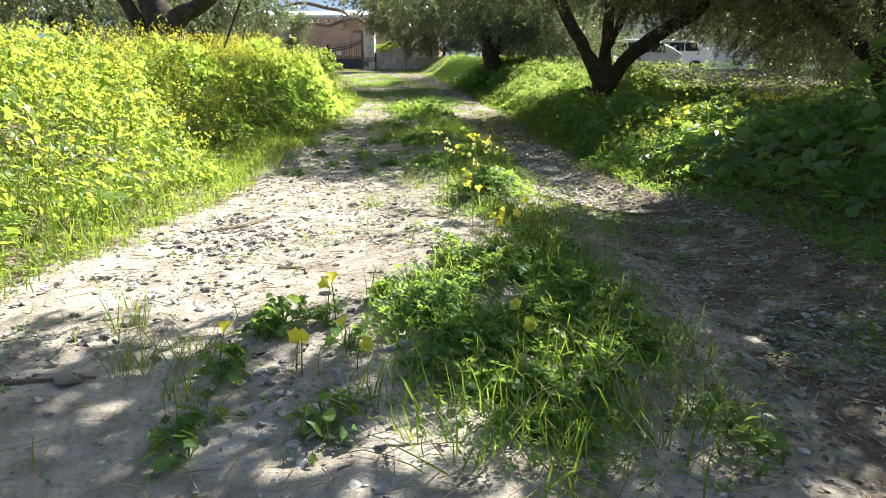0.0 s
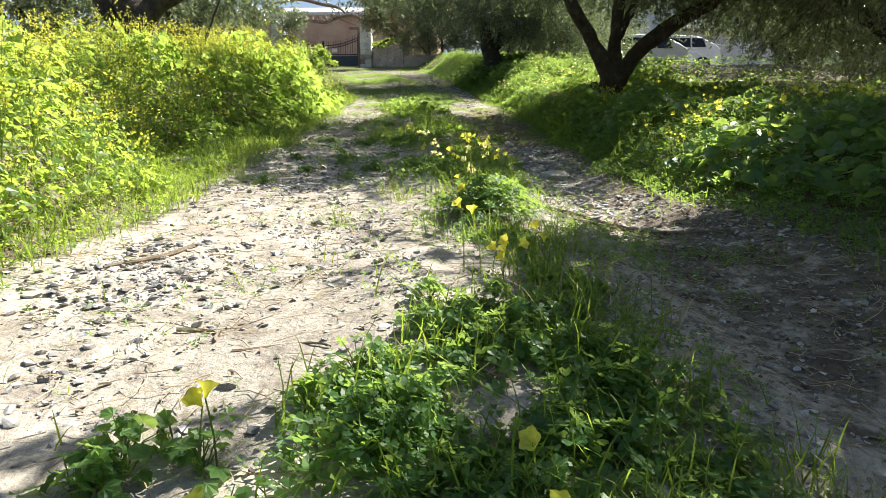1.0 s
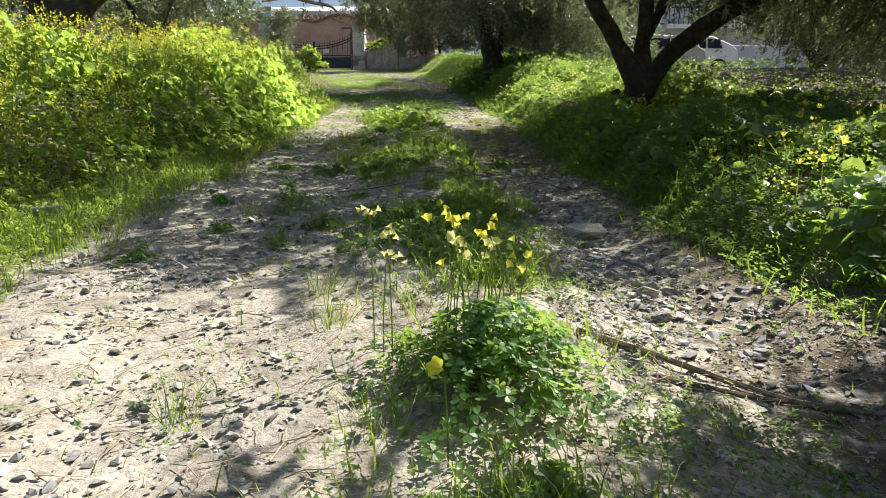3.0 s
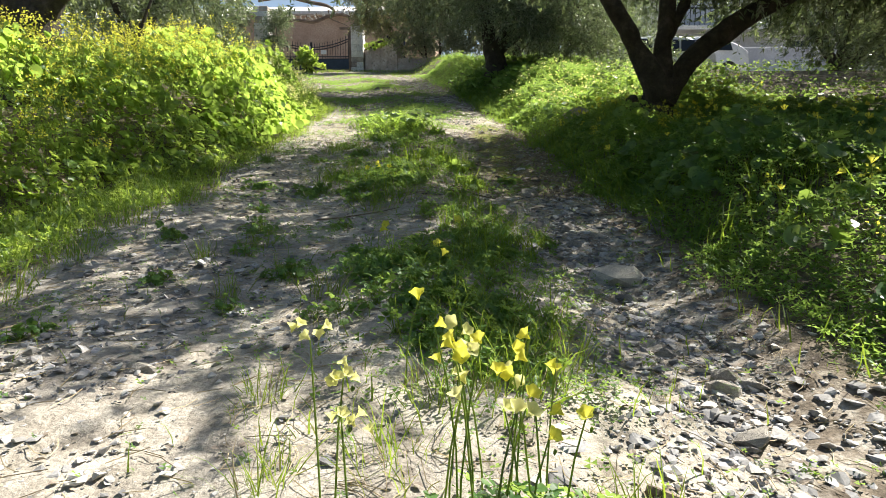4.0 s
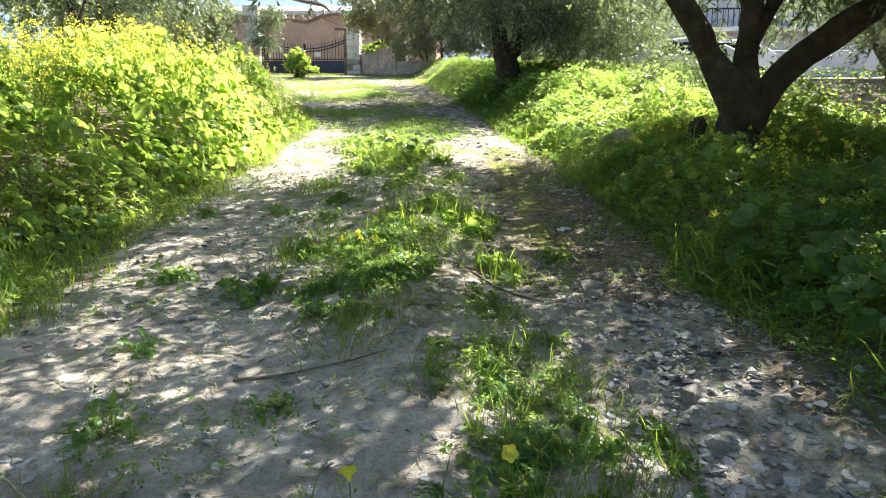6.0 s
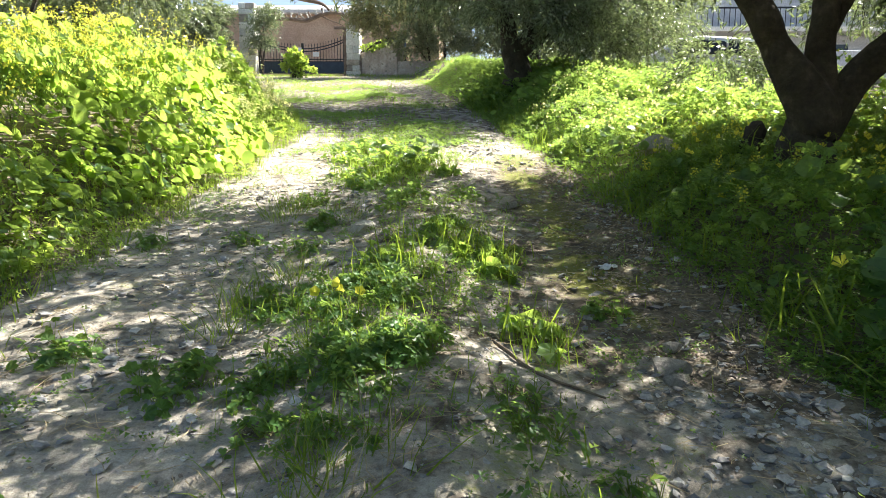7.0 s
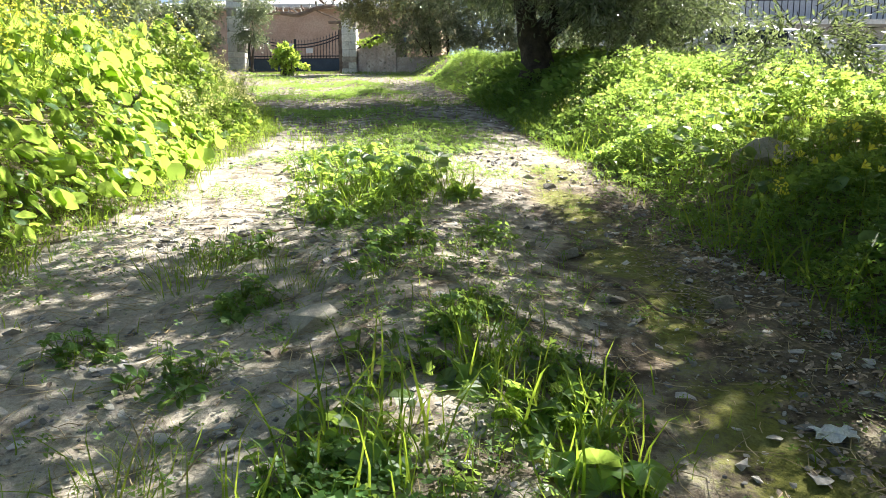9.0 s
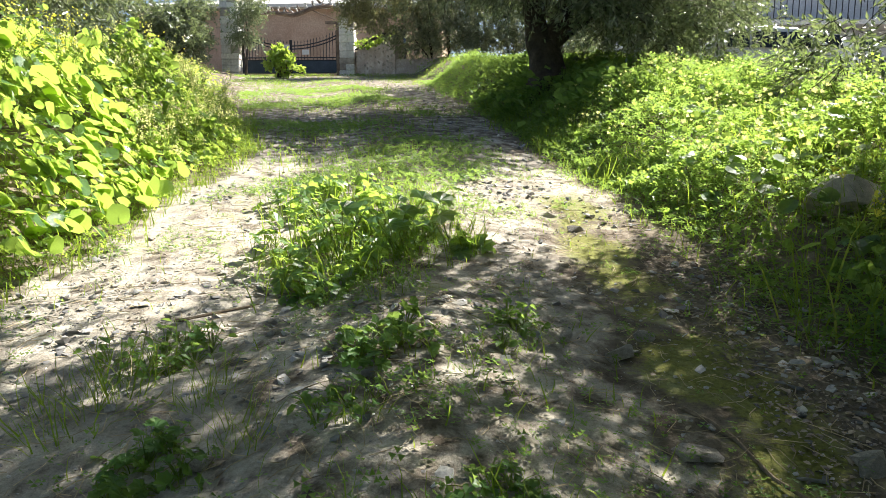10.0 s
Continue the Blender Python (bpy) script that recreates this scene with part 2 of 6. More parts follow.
def numpy_part(name, verts, faces, material, parent=None, label="", smooth=False):
    ob = new(name, mesh_from(name, verts, faces, material, smooth))
    if parent is not None:
        ob.parent = parent
    if label:
        tagged(ob, label)
    return ob


def part(name, bm, material, parent=None, label="", smooth=False):
    me = bpy.data.meshes.new(name)
    for f in bm.faces:
        f.smooth = smooth
    bm.to_mesh(me)
    bm.free()
    me.materials.append(material)
    ob = new(name, me)
    if parent is not None:
        ob.parent = parent
    if label:
        tagged(ob, label)
    return ob


def thing(name, at, label, category, group="", kind=""):
    ob = new(name)
    ob.empty_display_size = 0.1
    ob.location = at
    return tagged(ob, label, category, group, kind)


def box_bm(bm, x0, x1, y0, y1, z0, z1, bevel=0.0):
    made = bmesh.ops.create_cube(bm, size=1.0, matrix=Matrix.LocRotScale(((x0 + x1) / 2, (y0 + y1) / 2, (z0 + z1) / 2), None, (abs(x1 - x0), abs(y1 - y0), abs(z1 - z0))))
    if bevel:
        edges = list({e for v in made["verts"] for e in v.link_edges})
        bmesh.ops.bevel(bm, geom=edges, offset=bevel, segments=1, affect="EDGES")
    return bm


def boxed(x0, x1, y0, y1, z0, z1, bevel=0.0):
    return box_bm(bmesh.new(), x0, x1, y0, y1, z0, z1, bevel)


def tubes(paths, sides=6):
    """Tubes along paths; each path is a list of (x, y, z, radius). Returns places and triangle faces."""
    vs, fs, base = [], [], 0
    ring = np.linspace(0, 2 * np.pi, sides, endpoint=False)
    for p in paths:
        p = np.asarray(p, float)
        d = np.gradient(p[:, :3], axis=0)
        d /= np.linalg.norm(d, axis=1)[:, None] + 1e-9
        ref = np.array([0.3, 1.0, 0.2]) if abs(d[0, 2]) > 0.7 else np.array([0.1, 0.2, 1.0])
        u = np.cross(d, ref)
        u /= np.linalg.norm(u, axis=1)[:, None] + 1e-9
        w = np.cross(d, u)
        v = p[:, None, :3] + p[:, None, 3:] * (np.cos(ring)[None, :, None] * u[:, None] + np.sin(ring)[None, :, None] * w[:, None])
        vs.append(v.reshape(-1, 3))
        n = len(p)
        i, j = np.meshgrid(np.arange(n - 1), np.arange(sides), indexing="ij")
        a, b = base + i * sides + j, base + i * sides + (j + 1) % sides
        c, e = a + sides, b + sides
        fs.append(np.stack([a, b, e], -1).reshape(-1, 3))
        fs.append(np.stack([a, e, c], -1).reshape(-1, 3))
        tip = base + (n - 1) * sides
        fs.append(np.array([[tip, tip + k, tip + k + 1] for k in range(1, sides - 1)]))
        base += n * sides
    return np.concatenate(vs), np.concatenate(fs)


def thin_tubes(p):
    """Three-sided tubes along many paths at once; p holds paths of equally many (x, y, z, radius)."""
    n, k, _ = p.shape
    d = p[:, -1, :3] - p[:, 0, :3]
    d /= np.linalg.norm(d, axis=1)[:, None] + 1e-9
    u = np.cross(d, np.where(np.abs(d[:, 2:3]) < 0.8, [[0.0, 0.0, 1.0]], [[1.0, 0.0, 0.0]]))
    u /= np.linalg.norm(u, axis=1)[:, None] + 1e-9
    w = np.cross(d, u)
    ring = [0.0, 2.094, 4.189]
    v = np.stack([p[..., :3] + p[..., 3:] * (math.cos(a) * u + math.sin(a) * w)[:, None] for a in ring], 2)
    f = []
    for i in range(k - 1):
        for j in range(3):
            a, b = i * 3 + j, i * 3 + (j + 1) % 3
            f += [(a, b, b + 3), (a, b + 3, a + 3)]
    f.append(((k - 1) * 3, (k - 1) * 3 + 1, (k - 1) * 3 + 2))
    faces = np.array(f)[None] + (np.arange(n) * 3 * k)[:, None, None]
    return v.reshape(-1, 3), faces.reshape(-1, 3)


def turns(normal, spin):
    """Rotation matrices whose z axis is each normal, turned about it by spin."""
    n = normal / (np.linalg.norm(normal, axis=1)[:, None] + 1e-9)
    ref = np.where(np.abs(n[:, 2:3]) < 0.9, [[0.0, 0.0, 1.0]], [[1.0, 0.0, 0.0]])
    u = np.cross(ref, n)
    u /= np.linalg.norm(u, axis=1)[:, None] + 1e-9
    w = np.cross(n, u)
    c, s = np.cos(spin)[:, None], np.sin(spin)[:, None]
    return np.stack([c * u + s * w, -s * u + c * w, n], -1)


def strewn(template, pos, rot, size):
    """Copies of a template (places, faces) at pos with rotations and sizes, as one mesh's places and faces."""
    tv, tf = template
    size = np.asarray(size, float)
    if size.ndim == 1:
        size = size[:, None].repeat(3, 1)
    v = np.einsum("nij,nkj->nki", rot, tv[None] * size[:, None, :]) + pos[:, None, :]
    f = tf[None] + (np.arange(len(pos)) * len(tv))[:, None, None]
    return v.reshape(-1, 3), f.reshape(-1, tf.shape[1])


def tri(points, faces):
    return np.array(points, float), np.array(faces, int)


def round_leaf():
    a = np.linspace(0, 2 * np.pi, 9, endpoint=False)
    r = 0.5 * np.array([0.92, 1, 0.97, 1.02, 0.95, 1.03, 0.98, 1.0, 0.97])
    v = [(0, 0, -0.07)] + [(r[i] * math.cos(x), r[i] * math.sin(x), 0.05 * math.sin(2 * x + 0.6)) for i, x in enumerate(a)]
    return tri(v, [(0, 1 + i, 1 + (i + 1) % 9) for i in range(9)])


def oval_leaf():
    v = [(0, 0, 0), (0.26, 0.3, 0.07), (0.24, 0.68, 0.05), (0, 1, -0.12), (-0.24, 0.68, 0.05), (-0.26, 0.3, 0.07), (0, 0.5, 0)]
    return tri(v, [(6, 0, 1), (6, 1, 2), (6, 2, 3), (6, 3, 4), (6, 4, 5), (6, 5, 0)])


def lobed_leaf():
    pts = [(0, 0, 0)]
    for k in range(11):
        a = -2.5 + 5.0 * k / 10 + np.pi / 2
        r = 0.55 if k % 2 else 0.42
        pts.append((r * math.cos(a), 0.25 + r * math.sin(a), 0.05 * (-1) ** k))
    return tri(pts, [(0, i, i + 1) for i in range(1, 11)])


def clover_leaf(full=False):
    """Three leaflets; full ones are heart-shaped."""
    v, f = [], []
    for k in range(3):
        a = 2 * np.pi * k / 3
        c, s = math.cos(a), math.sin(a)
        pts = ((0, 0.02, 0), (0.3, 0.5, 0.03), (0.0, 0.46, -0.05), (-0.3, 0.5, 0.03))
        if full:
            pts = ((0, 0.02, 0), (0.22, 0.22, 0.02), (0.34, 0.45, 0.03), (0.17, 0.58, 0.0), (0.0, 0.46, -0.06), (-0.17, 0.58, 0.0), (-0.34, 0.45, 0.03), (-0.22, 0.22, 0.02))
        b = len(v)
        for x, y, z in pts:
            v.append((c * x - s * y, s * x + c * y, z))
        f += [(b, b + 1, b + 4), (b + 1, b + 2, b + 4), (b + 2, b + 3, b + 4), (b + 4, b + 5, b + 6), (b + 4, b + 6, b + 7), (b + 4, b + 7, b)] if full else [(b, b + 1, b + 2), (b, b + 2, b + 3)]
    return tri(v, f)


def blade(bend=0.5, width=0.02):
    v = [(-width, 0, 0), (width, 0, 0), (-width * 0.8, bend * 0.12, 0.4), (width * 0.8, bend * 0.12, 0.4), (-width * 0.5, bend * 0.45, 0.75), (width * 0.5, bend * 0.45, 0.75), (0, bend, 0.95)]
    return tri(v, [(0, 1, 3), (0, 3, 2), (2, 3, 5), (2, 5, 4), (4, 5, 6)])


def slim_leaf(half=0.15):
    return tri([(0, 0, 0), (half, 0.45, 0.03), (0, 1, -0.05), (-half, 0.45, 0.03)], [(0, 1, 2), (0, 2, 3)])


def cup_flower():
    """An open funnel of five petals that looks along z."""
    v, f = [(0, 0, -0.55)], []
    for k in range(5):
        a = 2 * np.pi * k / 5
        for da, r, z in ((-0.5, 0.42, 0.05), (0, 0.55, 0.12), (0.5, 0.42, 0.05)):
            v.append((r * math.cos(a + da), r * math.sin(a + da), z))
    for k in range(5):
        b = 1 + 3 * k
        f += [(0, b, b + 1), (0, b + 1, b + 2)]
    return tri(v, f)


def pebble(seed, points=11, flat=0.65):
    """An angular stone: the hull of a few random points, about one unit across."""
    r = np.random.default_rng(1000 + seed)
    p = r.normal(size=(points, 3))
    p = p / np.linalg.norm(p, axis=1)[:, None] * r.uniform(0.42, 0.55, (points, 1)) * [1.1, 0.95, flat]
    bm = bmesh.new()
    for q in p:
        bm.verts.new(q)
    hull = bmesh.ops.convex_hull(bm, input=bm.verts[:])
    loose = [v for v in bm.verts if not v.link_faces]
    bmesh.ops.delete(bm, geom=loose, context="VERTS")
    bmesh.ops.triangulate(bm, faces=bm.faces[:])
    bm.verts.index_update()
    out = np.array([v.co[:] for v in bm.verts]), np.array([[v.index for v in f.verts] for f in bm.faces])
    bm.free()
    return out


def fbm(x, y, scale, seed=0.0, octaves=3):
    """Cheap smooth noise for arrays: sums of turned sine waves."""
    out, amp, total = 0.0, 1.0, 0.0
    for o in range(octaves):
        k = scale * 2.03**o
        for j in range(4):
            a = 0.7 + 1.9 * j + 0.83 * o + seed
            out = out + amp * np.sin(k * (x * math.cos(a) + y * math.sin(a)) * (1 + 0.21 * j) + 5.1 * j + 2.7 * seed + 1.3 * np.sin(0.6 * k * (y * math.cos(a) - x * math.sin(a)) + j))
        total += amp * 4
        amp *= 0.5
    return out / total * 1.8


def step(v):
    v = np.clip(v, 0, 1)
    return v * v * (3 - 2 * v)


# ---- the ground ----
PROFILE_Y = (-30, -6, 0, 2, 3.5, 5, 6.5, 8, 10, 12, 14, 18, 24, 33, 37, 60, 700)
PROFILE_Z = (-2.5, -0.7, 0.02, 0.27, 0.42, 0.56, 0.73, 0.92, 1.19, 1.5, 1.87, 2.6, 3.65, 5.2, 5.5, 6.2, 8)
_fy = np.arange(-30, 700, 0.25)
_fz = np.convolve(np.pad(np.interp(_fy, PROFILE_Y, PROFILE_Z), 4, mode="edge"), np.ones(9) / 9, mode="valid")
EDGE_Y = (-5, 2, 3.6, 4.6, 5.6, 6.6, 8, 11, 13, 15, 17, 21, 26, 31, 34)
LEFT_X = (-1.4, -1.33, -1.36, -1.45, -1.7, -1.75, -1.8, -2.12, -2.1, -2.3, -3.1, -4.7, -6.9, -8.9, -9.2)
RIGHT_X = (2.2, 2.1, 2.1, 1.85, 1.6, 1.5, 1.38, 1.2, 1.0, 0.65, 0.4, -0.3, -1.3, -2.5, -3.5)
STRIP_Y = (0, 2, 4, 5, 7, 9, 12.4, 15, 18, 24, 33)
STRIP_X = (0.45, 0.45, 0.5, 0.45, 0.2, -0.15, -0.45, -0.75, -1.4, -3.0, -6.5)


def left_x(y):
    return np.interp(y, EDGE_Y, LEFT_X) + 0.1 * fbm(y, y * 0.3, 1.7, 3)


def right_x(y):
    return np.interp(y, EDGE_Y, RIGHT_X) + 0.1 * fbm(y, y * 0.3, 1.6, 5)


def strip_x(y):
    return np.interp(y, STRIP_Y, STRIP_X)


def shelf(y):
    """How much of the low grassy shelf lies at the foot of the flowering bank at y."""
    return step((y - 4.5) / 0.7) * step((9.6 - y) / 1.6)


def bank_d(x, y):
    """Metres from the foot of the flowering bank, into it."""
    return np.maximum(left_x(y) - x - 0.6 * shelf(y), 0)


def ground_z(x, y):
    x, y = np.asarray(x, float), np.asarray(y, float)
    z = np.interp(y, _fy, _fz)
    near = step((34 - y) / 4)
    z = z + near * 0.46 * (1 - np.exp(-((bank_d(x, y) / 0.75) ** 1.4))) + near * (0.3 + 0.26 * step((y - 14.5) / 3)) * step((x - right_x(y)) / 1.1)
    z = z + near * 0.06 * step((0.6 - x) / 0.7) - 0.06 * np.exp(-(((x - 1.15) / 0.3) ** 2 + ((y - 6.4) / 0.8) ** 2))
    s = x - strip_x(y)
    inside = step((x - left_x(y)) / 0.4) * step((right_x(y) - x) / 0.4) * near
    z = z + inside * (0.045 * np.exp(-((s / 0.3) ** 2)) - 0.05 * np.exp(-(((s - 0.8) / 0.35) ** 2)) * step((9 - y) / 5 + 0.3) - 0.025 * np.exp(-(((s + 0.85) / 0.35) ** 2)))
    z = z - 0.07 * step((x - 0.9) / 0.5) * step((5.5 - y) / 2.5) * inside
    z = z - 0.7 * step((x - 3.2) / 2.5) * step((y - 19) / 2.5) * near
    z = z + 0.016 * fbm(x, y, 2.3, 1) + 0.003 * fbm(x, y, 7, 2)
    return z


def spread(start, stop, fine, growth, far):
    """Grid lines: fine from start to stop, then growing out to far on both sides."""
    mid = list(np.arange(start, stop, fine))
    out, s, v = [], fine, stop
    while v < far:
        out.append(v)
        s *= growth
        v += s
    low, s, v = [], fine, start - fine
    while v > -far:
        low.append(v)
        s *= growth
        v -= s
    return np.array(low[::-1] + mid + out)


gx, gy = spread(-2.1, 2.1, 0.036, 1.25, 500), spread(1.0, 13.0, 0.042, 1.12, 650)
gy = gy[gy > -60]
GX, GY = np.meshgrid(gx, gy, indexing="ij")
GZ = ground_z(GX, GY)
rough_near = (np.abs(GX) < 3.2) & (GY > 0.2) & (GY < 17)
GZ[rough_near] += [0.012 * noise.fractal(Vector((x * 3.5, y * 3.5, 0)), 1.0, 2.1, 3) + 0.009 * noise.fractal(Vector((x * 13, y * 13, 4)), 0.6, 2.1, 3) for x, y in zip(GX[rough_near], GY[rough_near])]
a = (np.arange(len(gx) - 1)[:, None] * len(gy) + np.arange(len(gy) - 1)[None]).ravel()
quads = np.stack([a, a + len(gy), a + len(gy) + 1, a + 1], -1)
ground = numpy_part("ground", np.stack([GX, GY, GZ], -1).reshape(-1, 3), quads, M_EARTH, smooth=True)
tagged(ground, "pale dusty earth of a rutted farm track between weedy banks", "ground", kind="structure")
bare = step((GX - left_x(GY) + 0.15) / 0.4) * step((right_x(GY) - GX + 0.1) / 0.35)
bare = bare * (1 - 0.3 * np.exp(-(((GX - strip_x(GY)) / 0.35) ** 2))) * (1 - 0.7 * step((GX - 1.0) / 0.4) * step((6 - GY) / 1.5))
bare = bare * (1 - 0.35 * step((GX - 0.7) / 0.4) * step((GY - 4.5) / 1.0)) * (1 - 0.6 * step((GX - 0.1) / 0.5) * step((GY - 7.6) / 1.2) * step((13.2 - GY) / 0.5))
# past y 13.5 the olive trees' shade is put into the earth colour
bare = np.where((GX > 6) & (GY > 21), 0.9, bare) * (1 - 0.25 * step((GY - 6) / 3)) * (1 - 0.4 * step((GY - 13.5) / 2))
moss = 1.1 * np.clip(0.45 + 0.9 * fbm(GX, GY, 4.0, 3) + 0.3 * fbm(GX, GY, 11.0, 5), 0, 1) * np.exp(-(((GX - 0.62 - (12.3 - GY) * 0.07) / 0.22) ** 2)) * step((GY - 8.2) / 1.0) * step((13.6 - GY) / 0.6)
moss = moss + 0.5 * np.clip(0.25 + 0.9 * fbm(GX, GY, 2.2, 47), 0, 1) * step((GY - 4.8) / 1.5) * step((15 - GY) / 2)
moss = moss + 0.75 * np.exp(-(((GX - 1.05) / 0.25) ** 2 + ((GY - 1.5) / 0.3) ** 2))
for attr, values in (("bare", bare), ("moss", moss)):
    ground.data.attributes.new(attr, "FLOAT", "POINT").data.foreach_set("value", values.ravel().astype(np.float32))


# ---- trees ----
def limb(points, wobble=0.03, seed=0, per=6):
    """A smooth gnarled path through (x, y, z, radius) points."""
    p = np.asarray(points, float)
    n = (len(p) - 1) * per + 1
    s, k = np.linspace(0, len(p) - 1, n), np.arange(len(p))
    out = np.stack([np.interp(s, k, p[:, c]) for c in range(4)], -1)
    for c in range(4):
        for _ in range(2):
            out[1:-1, c] = (out[:-2, c] + 2 * out[1:-1, c] + out[2:, c]) / 4
    r = np.random.default_rng(seed)
    ph = r.uniform(0, 6, 6)
    for c in range(3):
        out[:, c] += wobble * np.sin(s * 2.6 + ph[c]) * np.minimum(1, s)
    out[:, 3] *= 1 + 0.05 * np.sin(s * 2.3 + ph[3]) + 0.04 * np.sin(s * 5.1 + ph[4])
    return out


def gnarled(vs, amount, seed=0.0):
    """Roughens tube places with ridges."""
    v = vs.copy()
    k = amount * (np.sin(v[:, 0] * 31 + 4 * np.sin(v[:, 2] * 5 + seed)) + np.sin(v[:, 1] * 27 + 3 * np.sin(v[:, 2] * 7 + seed)) + 0.6 * np.sin(v[:, 2] * 23 + v[:, 0] * 40))
    v[:, 0] += k * 0.6
    v[:, 1] += k * 0.6
    return v


def crown(centres, radii, twigs, per_twig, leaf_size, r, droop=0.5, length=0.55, weights=None):
    """Twigs hung with narrow leaves round crown lobes. Returns twig paths and leaf places, normals, spins and sizes."""
    centres, radii = np.asarray(centres, float), np.asarray(radii, float)
    w = radii**2 * (1.0 if weights is None else np.asarray(weights))
    pick = r.choice(len(centres), twigs, p=w / w.sum())
    d = r.normal(size=(twigs, 3))
    d /= np.linalg.norm(d, axis=1)[:, None]
    at = centres[pick] + d * (radii[pick] * r.uniform(0.35, 1.0, twigs))[:, None] * [1, 1, 0.75]
    way = d * [1, 1, 0.4] + r.normal(0, 0.35, (twigs, 3)) + [0, 0, -droop]
    way /= np.linalg.norm(way, axis=1)[:, None]
    size = length * r.uniform(0.5, 1.2, twigs)
    s = r.uniform(0.05, 1.0, (twigs, per_twig))
    pos = at[:, None] + way[:, None] * (s * size[:, None])[..., None]
    pos[..., 2] -= 0.12 * s * s * size[:, None]
    pos = pos.reshape(-1, 3) + r.normal(0, 0.012, (twigs * per_twig, 3))
    reach = way * size[:, None]
    mid, end = at + reach * 0.5, at + reach - np.array([0, 0, 0.1]) * size[:, None]
    paths = np.stack([np.c_[at, np.full(twigs, 0.005)], np.c_[mid, np.full(twigs, 0.004)], np.c_[end, np.full(twigs, 0.0015)]], 1)
    out = way.repeat(per_twig, 0) * 0.8 + r.normal(0, 0.7, (len(pos), 3))
    out /= np.linalg.norm(out, axis=1)[:, None]
    return paths, pos, out, leaf_size * r.uniform(0.7, 1.25, len(pos))


def along(way, r):
    """Rotations whose y axis is the given way, with a random turn about it."""
    x = np.cross(way, r.normal(size=way.shape))
    x /= np.linalg.norm(x, axis=1)[:, None] + 1e-9
    return np.stack([x, way, np.cross(x, way)], -1)


def tree(name, base, limbs, lobes, twigs, per_twig, label, seed, leaf=0.06, material=None, sides=10, droop=0.5, category="tree", group="", rough=0.012, length=0.55, weights=None):
    """A tree of gnarled limbs and a crown of many small leaves; limbs and lobes are given from the foot."""
    r = np.random.default_rng(seed)
    top = thing(name, base, label, category, group)
    v, f = tubes([limb(p, 0.03, seed + i) for i, p in enumerate(limbs)], sides)
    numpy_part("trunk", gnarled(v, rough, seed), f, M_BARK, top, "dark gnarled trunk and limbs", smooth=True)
    centres, radii = [l[:3] for l in lobes], [l[3] for l in lobes]
    paths, pos, way, size = crown(centres, radii, twigs, per_twig, leaf, r, droop, length, weights)
    v, f = thin_tubes(paths[::2])
    tagged(numpy_part("twigwork", v, f, M_BARK, top), kind="stuff")
    v, f = strewn(slim_leaf(), pos, along(way, r), size)
    tagged(numpy_part("crown", v, f, material or M_OLIVE, top, "silvery green crown of narrow leaves"), kind="stuff")
    return top


def gz(x, y):
    return float(ground_z(np.array(x), np.array(y)))


OLIVE = "old olive tree with a dark forked trunk on the weedy bank"
zA = gz(2.5, 10.8)
CROWN_A = [(-1.73, -3.16, 1.96, 0.75), (-0.66, -3.31, 2.04, 0.8), (0.68, -2.82, 2.56, 0.8), (1.55, -2.23, 2.44, 0.7), (-1.63, -2.06, 2.09, 0.8), (-0.02, -1.89, 2.39, 0.75), (1.48, -1.29, 2.47, 0.85), (-2.13, -0.76, 2.26, 0.7), (-0.22, -0.72, 2.82, 0.6), (1.17, -0.26, 2.33, 1.0), (-2.82, 0.31, 2.68, 0.95), (-1.35, 0.77, 2.84, 0.75), (0.08, 0.41, 2.7, 0.65), (0.95, 1.47, 2.94, 0.9), (1.98, 1.88, 3.18, 1.0), (-2.68, 1.9, 3.37, 0.75), (-0.79, 1.65, 2.78, 0.9), (-0.75, 2.45, 3.2, 0.7), (0.5, 2.5, 3.15, 0.6), (0.9, 4.2, 1.5, 0.55), (2.07, -0.56, 2.76, 0.8), (2.57, -1.56, 2.63, 0.8), (2.57, 0.44, 2.89, 0.8), (1.57, 0.24, 2.77, 0.7), (3.17, -0.56, 2.76, 0.8)]
CROWN_A_OUTER = [(-3.32, 0.88, 3.04, 0.9), (-2.62, -0.52, 2.85, 0.5), (-3.75, -0.33, 2.69, 0.65), (-3.69, 1.85, 2.81, 0.7), (-3.3, -2.42, 1.96, 0.5), (-3.79, -1.55, 2.34, 0.35), (-3.62, -2.89, 2.27, 0.6), (0.4, 1.88, 2.54, 0.7), (1.77, -1.66, 2.55, 0.7), (0.66, -0.64, 2.04, 0.6), (0.51, -1.14, 1.95, 0.55), (0.81, 0.9, 2.35, 0.6), (-3.85, 0.95, 2.2, 0.5), (1.23, 2.32, 2.9, 0.5), (2.63, -0.98, 2.53, 0.7), (3.33, 0.02, 2.65, 0.7), (2.03, 0.12, 2.66, 0.6), (2.73, -2.28, 2.35, 0.7), (2.13, -1.38, 2.47, 0.6), (-2.1, 1.0, 2.8, 0.55)]


def shade_weight(x, y):
    """How full the crown is: thin towards the sunlit mound and the gate."""
    if x < -2.5 and y > 0.2:
        return 0.55
    if x < 0 and y > 2.2:
        return 0.2
    if x < -2.5:
        return 2.0
    if x < 0.3:
        return 1.85 if y < -1.5 else 1.7
    return 1.7 if y > 0 else 1.25


